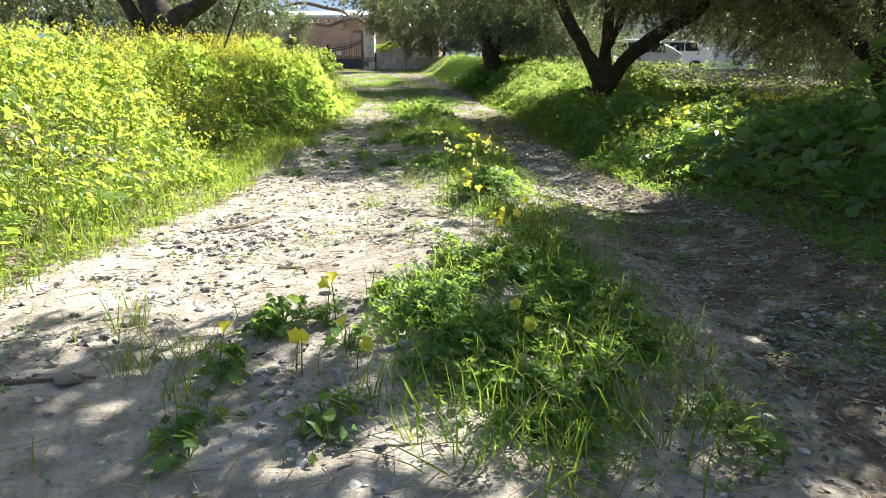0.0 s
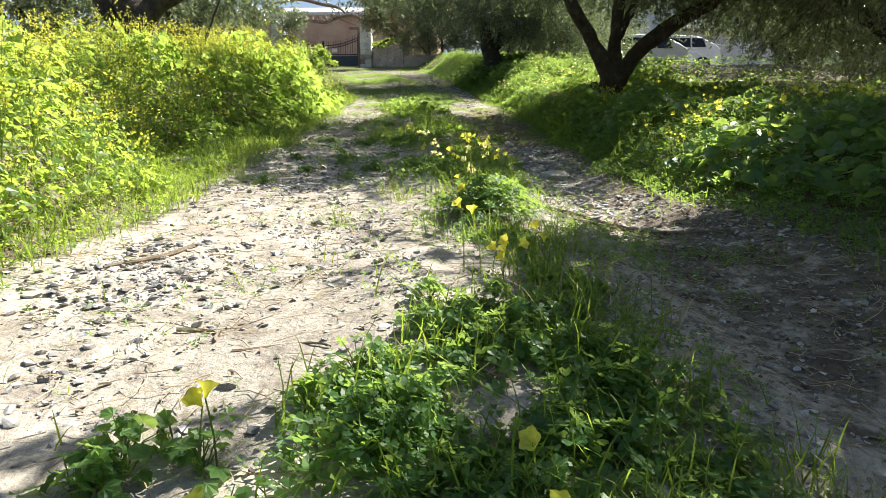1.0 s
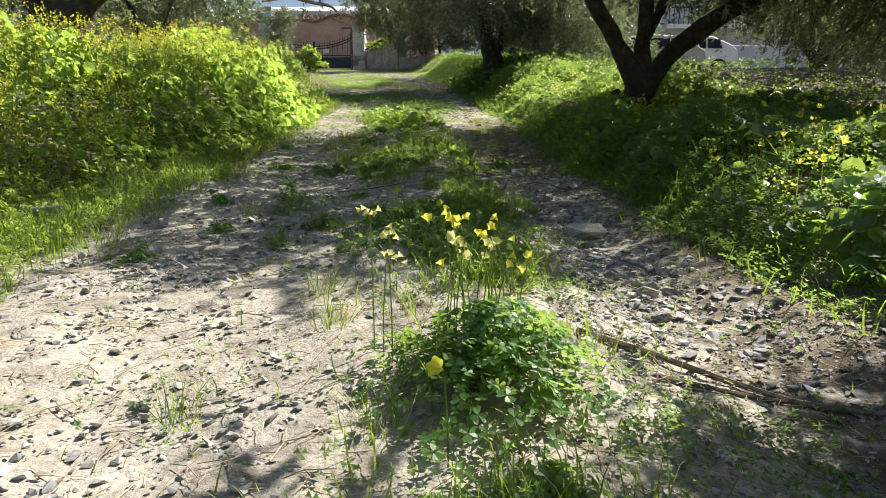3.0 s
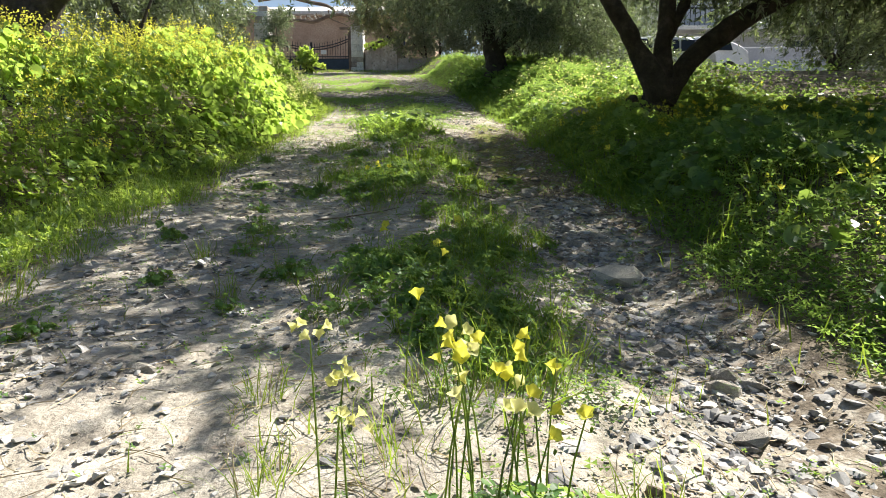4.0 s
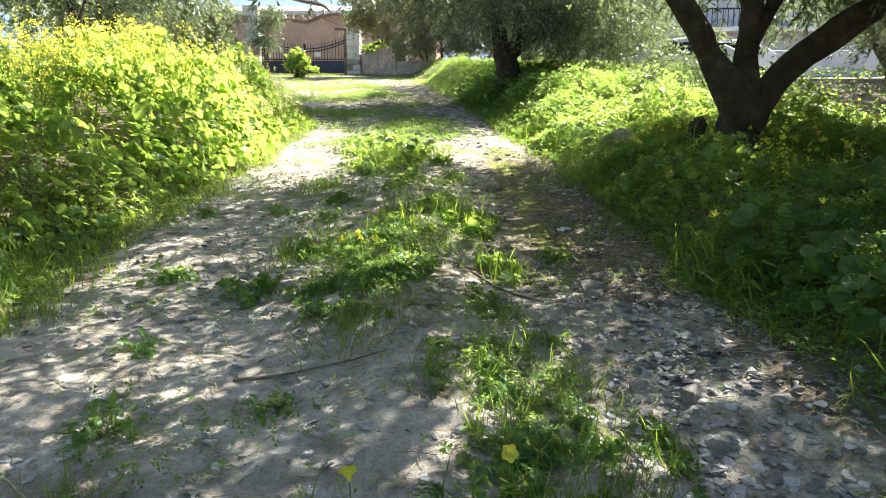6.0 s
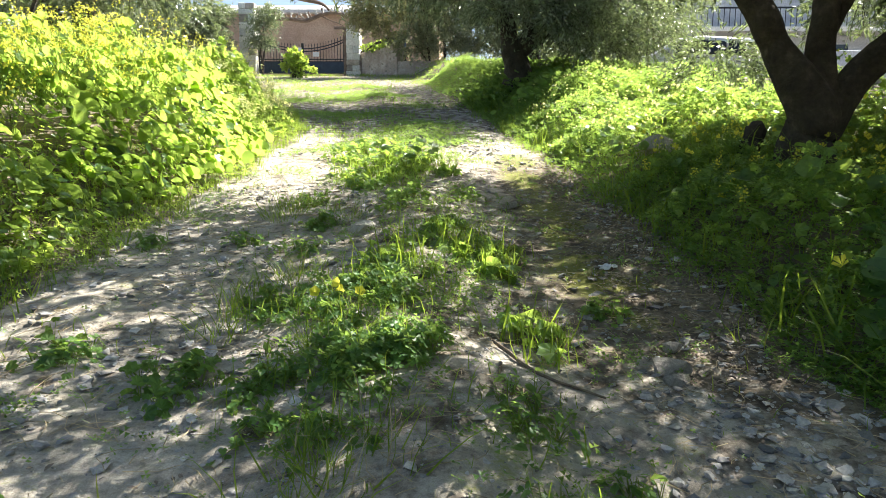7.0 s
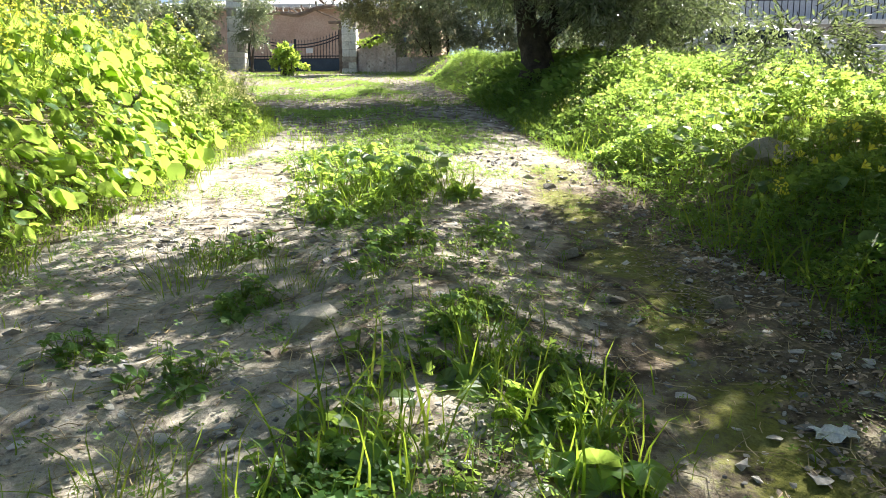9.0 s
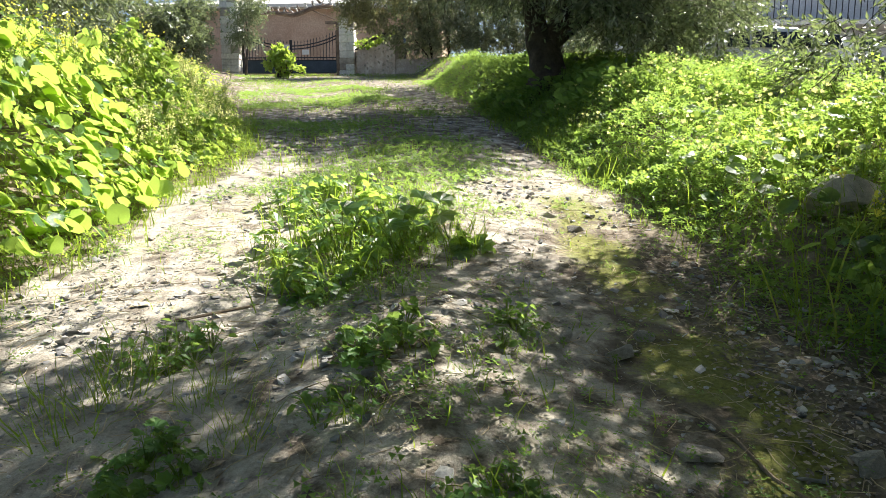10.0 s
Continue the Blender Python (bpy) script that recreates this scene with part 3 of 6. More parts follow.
tree("olive_tree", (2.5, 10.8, zA - 0.1), [
    [(0.02, 0, -0.1, 0.27), (0.02, 0, 0.12, 0.205), (0.02, 0, 0.34, 0.18), (-0.01, 0, 0.56, 0.165), (-0.15, 0.0, 0.82, 0.115), (-0.36, 0.05, 1.14, 0.105), (-0.54, 0.1, 1.5, 0.095), (-0.9, 0.3, 2.5, 0.05), (-1.2, 0.5, 3.2, 0.02)],
    [(0.04, 0, 0.46, 0.13), (0.09, 0, 0.82, 0.1), (0.08, 0.1, 1.35, 0.095), (0.1, 0.2, 2.0, 0.06), (0.0, 0.4, 3.0, 0.03)],
    [(0.06, 0, 0.38, 0.14), (0.24, 0, 0.68, 0.12), (0.52, -0.05, 0.99, 0.115), (0.88, -0.1, 1.26, 0.11), (1.4, -0.2, 1.5, 0.1), (1.9, -0.3, 2.1, 0.06), (2.3, -0.3, 2.9, 0.03)],
    [(0.1, 0.05, 1.05, 0.06), (0.25, 0.1, 1.4, 0.055), (0.45, 0.2, 2.0, 0.045), (0.7, 0.3, 2.8, 0.02)]],
    CROWN_A + CROWN_A_OUTER,
    9500, 20, OLIVE, 11, leaf=0.08, group="olive trees", weights=[shade_weight(*c[:2]) for c in CROWN_A + CROWN_A_OUTER])
tree("olive_tree", (6.9, 10.2, gz(6.9, 10.2) - 0.1), [
    [(0, 0, -0.1, 0.26), (-0.05, 0, 0.4, 0.19), (-0.3, 0.2, 0.9, 0.14), (-1.0, 0.9, 1.8, 0.09), (-1.6, 1.5, 2.8, 0.04)],
    [(0.05, 0, 0.3, 0.13), (0.25, 0, 0.85, 0.11), (0.4, 0.2, 1.35, 0.09), (0.5, 0.8, 2.2, 0.05)],
    [(0.0, 0.1, 0.5, 0.12), (-0.4, 0.0, 1.3, 0.09), (-1.0, -0.5, 2.6, 0.04)]],
    [(-2.3, 1.3, 2.1, 0.75), (-1.6, 1.6, 2.5, 0.95), (-0.3, 1.8, 1.9, 0.9), (-1.3, 0.5, 1.9, 0.8), (0.7, 1.8, 1.8, 0.9), (0.5, 1.0, 2.3, 1.0), (-1.8, 1.8, 3.3, 1.1), (-1.4, -0.4, 2.8, 1.0), (-0.1, 0.0, 2.8, 1.1), (0.1, -1.4, 2.7, 1.1), (0.17, 4.54, 3.55, 0.9), (1.17, 5.54, 3.75, 0.9), (0.67, 7.04, 4.01, 0.9), (2.17, 7.04, 4.01, 0.9), (1.67, 3.54, 3.39, 0.9), (3.17, 5.54, 3.73, 0.9), (-1.6, 5.2, 2.6, 0.6), (-0.6, 4.6, 2.35, 0.7), (0.1, 4.4, 2.0, 0.7), (1.2, 4.4, 1.85, 0.8), (2.2, 4.6, 1.8, 0.9), (3.2, 5.0, 1.8, 0.9),
     (-1.7, -0.6, 1.75, 0.55), (-0.8, -0.8, 1.6, 0.6), (0.2, -0.9, 1.5, 0.6), (1.2, -0.6, 1.4, 0.65), (0.9, 0.6, 1.3, 0.6), (-0.9, 1.2, 1.55, 0.6), (2.2, 0.2, 1.5, 0.8), (2.6, 1.6, 1.6, 0.9)],
    6600, 20, "old olive tree with several leaning stems among weeds", 12, leaf=0.085, group="olive trees")
# tree added outside the view; its lobes are set to shade the near track
NEAR_CROWN = [(-0.32, -1.42, 2.92, 0.9), (-1.96, -1.91, 2.4, 0.8), (-3.16, -2.3, 2.38, 0.65), (-2.3, 0.1, 2.3, 0.22), (-1.3, 0.3, 2.3, 0.3), (-0.08, -0.07, 2.98, 0.85), (0.28, 0.9, 2.91, 0.75), (-0.74, 0.65, 2.77, 0.55), (-0.95, -0.63, 2.83, 0.5), (0.6, -0.02, 2.42, 0.9), (1.35, 1.87, 3.07, 1.0), (-1.83, -3.26, 2.13, 0.9), (-2.75, -1.7, 2.8, 0.4), (1.58, 3.28, 3.41, 0.8)] + [(-1.05, 0.27, 2.92, 0.5), (-1.34, -0.45, 2.66, 0.4), (-0.22, 0.58, 3.14, 0.6), (0.91, 2.55, 2.96, 0.8), (0.09, 1.0, 2.51, 0.6), (0.39, 0.3, 2.52, 0.6), (0.69, 1.4, 2.7, 0.6), (1.71, 2.35, 2.93, 0.9)]
tree("olive_tree", (4.3, 4.7, gz(4.3, 4.7) - 0.1), [
    [(0, 0, -0.1, 0.32), (0, 0, 0.5, 0.24), (-0.2, 0, 1.2, 0.18), (-0.9, -0.2, 2.2, 0.12), (-1.8, -0.3, 3.0, 0.05)],
    [(0, 0, 0.7, 0.16), (0.4, 0.3, 1.6, 0.12), (0.7, 0.5, 2.8, 0.05)]],
    NEAR_CROWN,
    4400, 20, "unseen olive tree added to cast dappled shade on the near track", 13, leaf=0.12, group="olive trees", weights=[2.2 if c[1] > -0.2 and c[0] > -1.1 else 1.0 for c in NEAR_CROWN])
tree("olive_tree", (0.95, 18.0, gz(0.95, 18.0) - 0.1), [
    [(0, 0, -0.1, 0.34), (-0.02, 0, 0.25, 0.25), (-0.06, 0, 0.7, 0.21), (-0.2, 0, 1.2, 0.14), (-0.4, 0, 1.9, 0.1), (-0.7, 0, 3.0, 0.04)],
    [(0, 0, 0.6, 0.15), (0.2, 0, 1.1, 0.12), (0.3, 0, 1.8, 0.09), (0.6, 0, 3.0, 0.04)],
    [(0.05, 0, 0.7, 0.1), (0.6, 0, 1.1, 0.08), (1.3, 0, 1.4, 0.05), (2.0, 0, 1.7, 0.02)]],
    [(-0.38, -0.46, 2.25, 0.85), (0.76, 0.25, 2.56, 0.9), (-1.28, 0.74, 2.47, 0.9), (0.23, 1.71, 2.91, 1.0), (1.66, 1.45, 2.78, 0.9), (-1.3, 0.4, 2.6, 0.75), (1.2, -0.3, 1.6, 0.7), (2.1, 0.2, 1.7, 0.8), (0.9, 0.9, 1.5, 0.8), (-0.6, 0.8, 2.5, 0.8), (1.6, 0.6, 1.1, 0.6), (2.7, 0.8, 1.3, 0.7), (0.8, -0.5, 1.3, 0.5), (-1.5, -0.3, 2.4, 0.6), (-2.1, 0.5, 2.2, 0.8), (0.5, -0.7, 2.0, 0.6), (0.84, -0.7, 1.85, 0.6), (1.14, 0.5, 2.09, 0.8), (0.04, 0.3, 2.04, 0.8), (1.74, 0.0, 2.29, 0.8), (0.54, 2.1, 2.34, 0.9), (0.84, 3.2, 2.7, 0.7),
     (-1.5, -1.5, 2.9, 0.8), (-2.3, 1.4, 2.9, 0.9), (-1.0, 3.0, 3.2, 0.9), (-2.6, 3.0, 3.4, 0.9), (0.9, -0.6, 1.0, 0.4), (1.5, -0.4, 0.95, 0.45), (2.2, 0.0, 1.0, 0.5), (0.9, -1.6, 2.8, 0.7), (1.6, -0.9, 2.9, 0.8), (1.5, 0.8, 3.0, 0.8), (0.6, 1.5, 3.1, 0.8), (0.2, -0.6, 2.9, 0.7),
     (-0.9, -0.8, 1.55, 0.45), (-0.45, -1.0, 1.35, 0.4), (0.1, -1.1, 1.25, 0.42), (0.6, -1.0, 1.2, 0.42), (-1.5, -0.5, 1.75, 0.5), (-0.2, -1.0, 1.8, 0.5), (0.4, -1.0, 1.75, 0.5), (1.2, -0.9, 1.5, 0.55)],
    6500, 20, "olive tree with a leaning trunk at the bend of the track", 14, leaf=0.08, group="olive trees")
tree("olive_tree", (-5.0, 11.1, gz(-5.0, 11.1) - 0.1), [
    [(0, 0, -0.1, 0.42), (0, 0, 0.5, 0.34), (0.05, 0, 1.2, 0.28), (-0.2, 0, 2.0, 0.2), (-0.6, 0.2, 3.0, 0.1)],
    [(0.05, 0, 1.0, 0.2), (0.4, 0, 1.45, 0.16), (0.9, 0, 1.8, 0.13), (1.5, 0.1, 2.6, 0.06)],
    [(-0.1, 0, 0.9, 0.16), (-0.6, 0, 1.6, 0.12), (-1.2, 0, 2.6, 0.05)]],
    [(-1.0, 0, 3.4, 1.2), (0.4, 0.3, 3.8, 1.2), (1.4, 0, 3.6, 0.9), (-1.8, 0.2, 2.6, 1.0), (-0.6, 1.4, 3.2, 1.2)],
    1000, 18, "thick old olive tree with ivy behind a flowering bank", 15, group="olive trees")
# the last two stand out of view, added to hold back sky light
for i, (x, y, h) in enumerate(((-8.2, 13.5, 1.0), (-7.0, 17.5, 1.05), (-9.5, 22.0, 1.1), (12.5, 17.5, 1.0), (13.0, 14.0, 1.05), (-10.5, 9.5, 1.0), (17.0, 20.0, 1.1), (6.4, 0.6, 1.1), (-7.2, 5.0, 1.15))):
    tree("olive_tree", (x, y, gz(x, y) - 0.1), [
        [(0, 0, -0.1, 0.28), (0.05, 0, 0.5, 0.2), (-0.1, 0, 1.0, 0.16), (-0.5, 0, 1.8, 0.1), (-0.8, 0.2, 2.8 * h, 0.03)],
        [(0.02, 0, 0.7, 0.14), (0.4, 0, 1.4, 0.1), (0.8, 0, 2.4 * h, 0.04)],
        [(0.0, 0.1, 0.8, 0.1), (0.0, 0.4, 1.6, 0.08), (-0.2, 0.6, 2.6 * h, 0.03)]],
        [(-0.9, 0, 2.0 * h, 1.0), (0.3, 0.2, 2.9 * h, 1.2), (1.1, 0, 1.7 * h, 1.0), (0, -0.9, 1.6 * h, 0.9), (-0.6, 1.0, 2.0 * h, 1.0), (1.7, 0.3, 2.2 * h, 0.9), (-1.6, 0.3, 2.4 * h, 0.9)],
        950, 16, "olive tree with a grey-green crown in the grove, two of them added unseen to dim the sky", 30 + i, leaf=0.13, group="olive trees", sides=7)

tree("olive_tree", (1.8, 23.4, gz(1.8, 23.4) - 0.1), [
    [(0, 0, -0.1, 0.22), (0, 0, 0.5, 0.16), (-0.2, 0, 1.2, 0.11), (-0.6, 0.1, 2.2, 0.04)],
    [(0, 0, 0.6, 0.11), (0.4, 0, 1.3, 0.09), (0.8, 0.1, 2.2, 0.04)]],
    [(-0.2, 0, 2.6, 0.9), (-0.8, -1.3, 2.5, 0.8), (-1.1, 1.9, 2.6, 0.9), (0.8, 0.6, 2.2, 0.9), (1.2, -0.7, 1.7, 0.8), (-1.6, 0.3, 2.3, 0.8), (2.0, 0.3, 1.9, 0.8), (0.0, -1.9, 1.9, 0.8), (-0.6, -0.9, 1.9, 0.8), (-1.0, 1.1, 2.2, 0.9)],
    1800, 18, "olive tree with a dense dull crown behind another", 38, leaf=0.09, group="olive trees", sides=7)
tree("olive_tree", (4.6, 25.6, gz(4.6, 25.6) - 0.1), [
    [(0, 0, -0.1, 0.2), (0.05, 0, 0.5, 0.14), (-0.3, 0, 1.2, 0.1), (-0.8, 0.1, 2.2, 0.04)],
    [(0, 0, 0.5, 0.11), (0.4, 0, 1.2, 0.08), (0.9, 0.1, 2.2, 0.03)]],
    [(-1.3, 0, 1.5, 0.8), (-0.4, -0.3, 1.7, 0.9), (0.6, 0.1, 1.5, 0.85), (1.4, 0.2, 1.9, 0.8), (0, 0.3, 2.7, 1.1), (-1.5, 0.3, 2.5, 0.9), (1.7, 0.0, 2.8, 0.9)],
    1700, 16, "dull grey-green olive tree with boughs near the ground", 37, leaf=0.1, group="olive trees", sides=7)
tree("olive_tree", (8.9, 18.8, gz(8.9, 18.8) - 0.1), [
    [(0, 0, -0.1, 0.2), (-0.1, 0, 0.3, 0.13), (-0.5, 0, 0.8, 0.1), (-1.1, 0.1, 1.5, 0.05)],
    [(0.05, 0, 0.0, 0.16), (0.1, 0, 0.7, 0.11), (0.0, 0, 1.4, 0.07), (-0.2, 0.2, 2.3, 0.03)],
    [(0.15, 0, 0.0, 0.15), (0.55, 0, 0.6, 0.11), (1.0, 0, 1.0, 0.09), (1.8, 0.1, 1.6, 0.04)],
    [(0.1, 0.1, 0.1, 0.12), (0.4, 0.2, 0.9, 0.09), (0.7, 0.3, 1.9, 0.04)]],
    [(-0.9, 0, 1.7, 0.7), (0.2, 0.2, 2.4, 1.0), (1.1, 0, 1.45, 0.75), (2.1, 0.1, 1.4, 0.85), (0, -0.8, 1.75, 0.75), (3.2, 0.3, 1.5, 0.9), (4.2, 0.4, 1.3, 0.9), (1.5, 0.2, 2.6, 1.0), (-1.6, -0.3, 2.5, 0.8), (-2.4, 0.2, 2.6, 0.8)],
    1900, 16, "dark many-stemmed olive tree with low boughs", 39, leaf=0.11, group="olive trees", sides=7)


def shrub(name, base, lobes, twigs, per_twig, label, seed, leaf, material, category="shrub", droop=0.1, stems=5, group="", length=0.5):
    r = np.random.default_rng(seed)
    top = thing(name, base, label, category, group)
    paths = []
    for i in range(stems):
        c = lobes[i % len(lobes)]
        paths.append(limb([(c[0] * 0.35, c[1] * 0.35, -0.2, 0.05), (c[0] * 0.6, c[1] * 0.6, c[2] * 0.5, 0.035), (c[0], c[1], c[2], 0.012)], 0.05, seed + i))
    if paths:
        v, f = tubes(paths, 6)
        tagged(numpy_part("stemwork", v, f, M_BARK, top), kind="stuff")
    p, pos, way, size = crown([l[:3] for l in lobes], [l[3] for l in lobes], twigs, per_twig, leaf, r, droop, length)
    v, f = thin_tubes(p[::4])
    tagged(numpy_part("twigwork", v, f, M_BARK, top), kind="stuff")
    v, f = strewn(slim_leaf(0.22) if leaf < 0.12 else oval_leaf(), pos, along(way, r), size)
    tagged(numpy_part("foliage", v, f, material, top), kind="stuff")
    return top


# dark evergreen hedge over the low wall, and shrubs by the gate
shrub("hedge", (-1.0, 30.6, 4.9), [(-1.1, 0, 1.3, 0.8), (-0.9, 0, 2.4, 0.9), (0.1, 0.3, 1.4, 1.0), (0.2, 0.2, 2.7, 1.1), (1.4, 0, 1.4, 1.0), (1.5, 0.2, 2.8, 1.1), (2.7, 0.1, 1.3, 1.0), (2.8, 0.2, 2.5, 1.0), (4.0, 0.3, 1.2, 0.9)],
      3600, 16, "tall dark evergreen hedge behind a low stone wall", 51, 0.1, M_HEDGE, "hedge", 0.35)
shrub("olive_shoots", (-2.9, 29.6, 5.0), [(-1.0, 0.3, 2.0, 0.5), (-0.4, 0.2, 1.7, 0.5), (-1.1, 0.3, 2.9, 0.6), (-0.4, 0.1, 2.9, 0.7), (0.3, 0, 2.4, 0.6), (-0.9, 0.3, 2.2, 0.35)],
      1000, 15, "hanging olive shoots with dull brownish leaves beside the gate", 52, 0.09, M_DRYLEAF, "shrub", 0.9, stems=0, length=0.6)
shrub("evergreen_shrub", (-11.6, 31.5, 5.1), [(-1.5, 0, 1.2, 0.9), (-0.4, 0, 1.8, 1.0), (0.9, 0.1, 2.0, 0.9), (1.5, 0, 1.1, 0.7), (-2.6, 0, 1.3, 1.0), (-0.3, -0.3, 0.8, 0.8)],
      1500, 13, "dense grey-green shrub beside the white gate pillar", 53, 0.115, M_OLIVE, droop=0.2)
shrub("evergreen_shrub", (-14.5, 29.5, 4.9), [(-1.5, 0, 1.2, 1.1), (0, 0, 1.9, 1.2), (1.4, 0.1, 1.5, 1.1), (2.4, 0.3, 2.4, 1.0), (0.8, 0, 3.0, 1.1), (-1.2, 0, 2.8, 1.1)],
      1400, 12, "tall grey-green shrub at the edge of the garden", 57, 0.11, M_OLIVE, droop=0.2)
shrub("evergreen_shrub", (-8.3, 32.0, 5.2), [(0, 0, 1.3, 0.35), (0.1, 0, 2.0, 0.4), (0.35, 0, 2.4, 0.35)],
      420, 15, "slim green shrub against the white gate pillar", 54, 0.08, M_OLIVE, droop=0.5, stems=2)
shrub("evergreen_shrub", (-10.6, 32.2, 5.0), [(0, 0, 0.7, 0.5), (0.3, 0, 1.5, 0.55), (-0.2, 0, 2.2, 0.6), (0.5, 0, 2.6, 0.5), (-0.6, 0, 1.4, 0.6)],
      1100, 15, "dark green climbing shrub against the gate pillar", 58, 0.09, M_OLIVE, droop=0.3)
shrub("lemon_bush", (-6.3, 29.6, 4.6), [(-0.15, 0, 0.45, 0.3), (0.2, 0, 0.55, 0.3), (0.0, 0, 0.8, 0.28), (0.35, 0.1, 0.35, 0.2)],
      110, 11, "small bright green leafy bush in front of the iron gate", 55, 0.13, M_MEADOW, droop=-0.1, length=0.25)


# ---- gate, pillars, low wall, house ----
def stone_pillar(x0, x1, y0, y1, z0, z1, label, seed):
    r = np.random.default_rng(seed)
    top = thing("gate_pillar", ((x0 + x1) / 2, (y0 + y1) / 2, z0), label, "pillar", "gate pillars")
    cx, cy = (x0 + x1) / 2, (y0 + y1) / 2
    w, d, h = x1 - x0, y1 - y0, z1 - z0
    part("core", boxed(-w / 2 + 0.03, w / 2 - 0.03, -d / 2 + 0.03, d / 2 - 0.03, -0.3, h - 0.02), M_CEMENT, top)
    z, row = 0.0, 0
    while z < h - 0.05:
        hh = min(r.uniform(0.2, 0.3), h - z)
        cut = r.uniform(-0.15, 0.15) * w
        for a, b in ((-w / 2, cut), (cut, w / 2)):
            e = r.uniform(0, 0.012, 4)
            part("stone", boxed(a + 0.004 - e[0] * 2, b - 0.004 + e[1] * 2, -d / 2 - e[2] * 2, d / 2 + e[3] * 2, z + 0.003, z + hh - 0.003, 0.025), M_WHITE if r.random() < 0.8 else M_WALLSTONE, top)
        z += hh
        row += 1
    return top


stone_pillar(-9.45, -8.8, 32.7, 33.35, 5.05, 8.05, "tall whitewashed stone gate pillar with worn edges", 61)
stone_pillar(-5.04, -4.5, 32.8, 33.35, 5.1, 7.25, "whitewashed stone gate pillar with rough courses", 62)


def bar(bm, a, b, r, sides=6):
    a, b = Vector(a), Vector(b)
    d = b - a
    m = Matrix.Translation((a + b) / 2) @ d.to_track_quat("Z", "Y").to_matrix().to_4x4()
    bmesh.ops.create_cone(bm, cap_ends=True, segments=sides, radius1=r, radius2=r, depth=d.length, matrix=m)
    return bm


def gate_leaf(parent, x0, x1, rise):
    """One leaf from its hinge x0 to the middle x1: sheet below, bars above under a sagging double rail."""
    leaf = part("hinge_stile", bar(bmesh.new(), (x0, 0, 0.08), (x0, 0, 1.62), 0.035), M_IRON, parent)
    part("meeting_stile", bar(bmesh.new(), (x1, 0, 0.08), (x1, 0, 1.3), 0.03), M_IRON, leaf)
    n = 6
    for k in (0, 1):
        bm = bmesh.new()
        for i in range(n):
            u, w = i / n, (i + 1) / n
            zz = [1.5 - 0.42 * (1 - (1 - t) ** 2) - 0.11 * k for t in (u, w)]
            bar(bm, (x0 + (x1 - x0) * u, 0, zz[0]), (x0 + (x1 - x0) * w, 0, zz[1]), 0.022)
        part("top_rail", bm, M_IRON, leaf)
    for z in (0.56, 0.66, 0.1):
        part("rail", bar(bmesh.new(), (x0, 0, z), (x1, 0, z), 0.022), M_IRON, leaf)
    part("sheet", boxed(min(x0, x1) + 0.02, max(x0, x1) - 0.02, -0.01, 0.01, 0.1, 0.54), M_BLUE, leaf, "dark blue sheet-metal panel")
    for i in range(1, 15):
        t = i / 15
        x = x0 + (x1 - x0) * t
        zt = 1.5 - 0.42 * (1 - (1 - t) ** 2)
        bm = bar(bmesh.new(), (x, 0, 0.56), (x, 0, zt + 0.13), 0.011, 5)
        bmesh.ops.create_cone(bm, cap_ends=True, segments=5, radius1=0.022, radius2=0.0, depth=0.09, matrix=Matrix.Translation((x, 0, zt + 0.16)))
        part("bar", bm, M_IRON, leaf)
    for i in range(5):
        x = x0 + (x1 - x0) * (i + 0.5) / 5
        ring = [(x + 0.09 * math.cos(s), 0, 0.61 + 0.045 * math.sin(s), 0.009) for s in np.linspace(0, 2 * np.pi, 11)]
        v, f = tubes([ring], 4)
        numpy_part("scroll", v, f, M_IRON, leaf)
    return leaf


gate = thing("iron_gate", (0, 33.05, 5.2), "closed double wrought-iron gate with spear-topped bars and blue lower sheets", "gate")
gate_leaf(gate, -5.1, -6.9, 1)
gate_leaf(gate, -8.75, -6.95, 1)
part("gate_post", boxed(-5.2, -5.06, -0.06, 0.06, -0.1, 1.95, 0.01), M_WOOD, gate, "dark brown post with a short arm")
part("post_arm", boxed(-5.6, -5.2, -0.05, 0.05, 1.86, 1.97, 0.01), M_WOOD, gate)
sign = thing("gate_notice", (-7.12, 32.98, 6.12), "white paper notice tied to the gate bars", "sign")
part("sheet", boxed(-0.17, 0.17, -0.006, 0.006, -0.2, 0.2), M_PAPER, sign)
part("mark", boxed(-0.05, 0.06, -0.012, -0.008, -0.03, 0.07), M_INK, sign)
sign = thing("gate_notice", (-6.35, 32.98, 6.05), "small white plate on the gate bars", "sign")
part("plate", boxed(-0.13, 0.13, -0.006, 0.006, -0.09, 0.09), M_PAPER, sign)


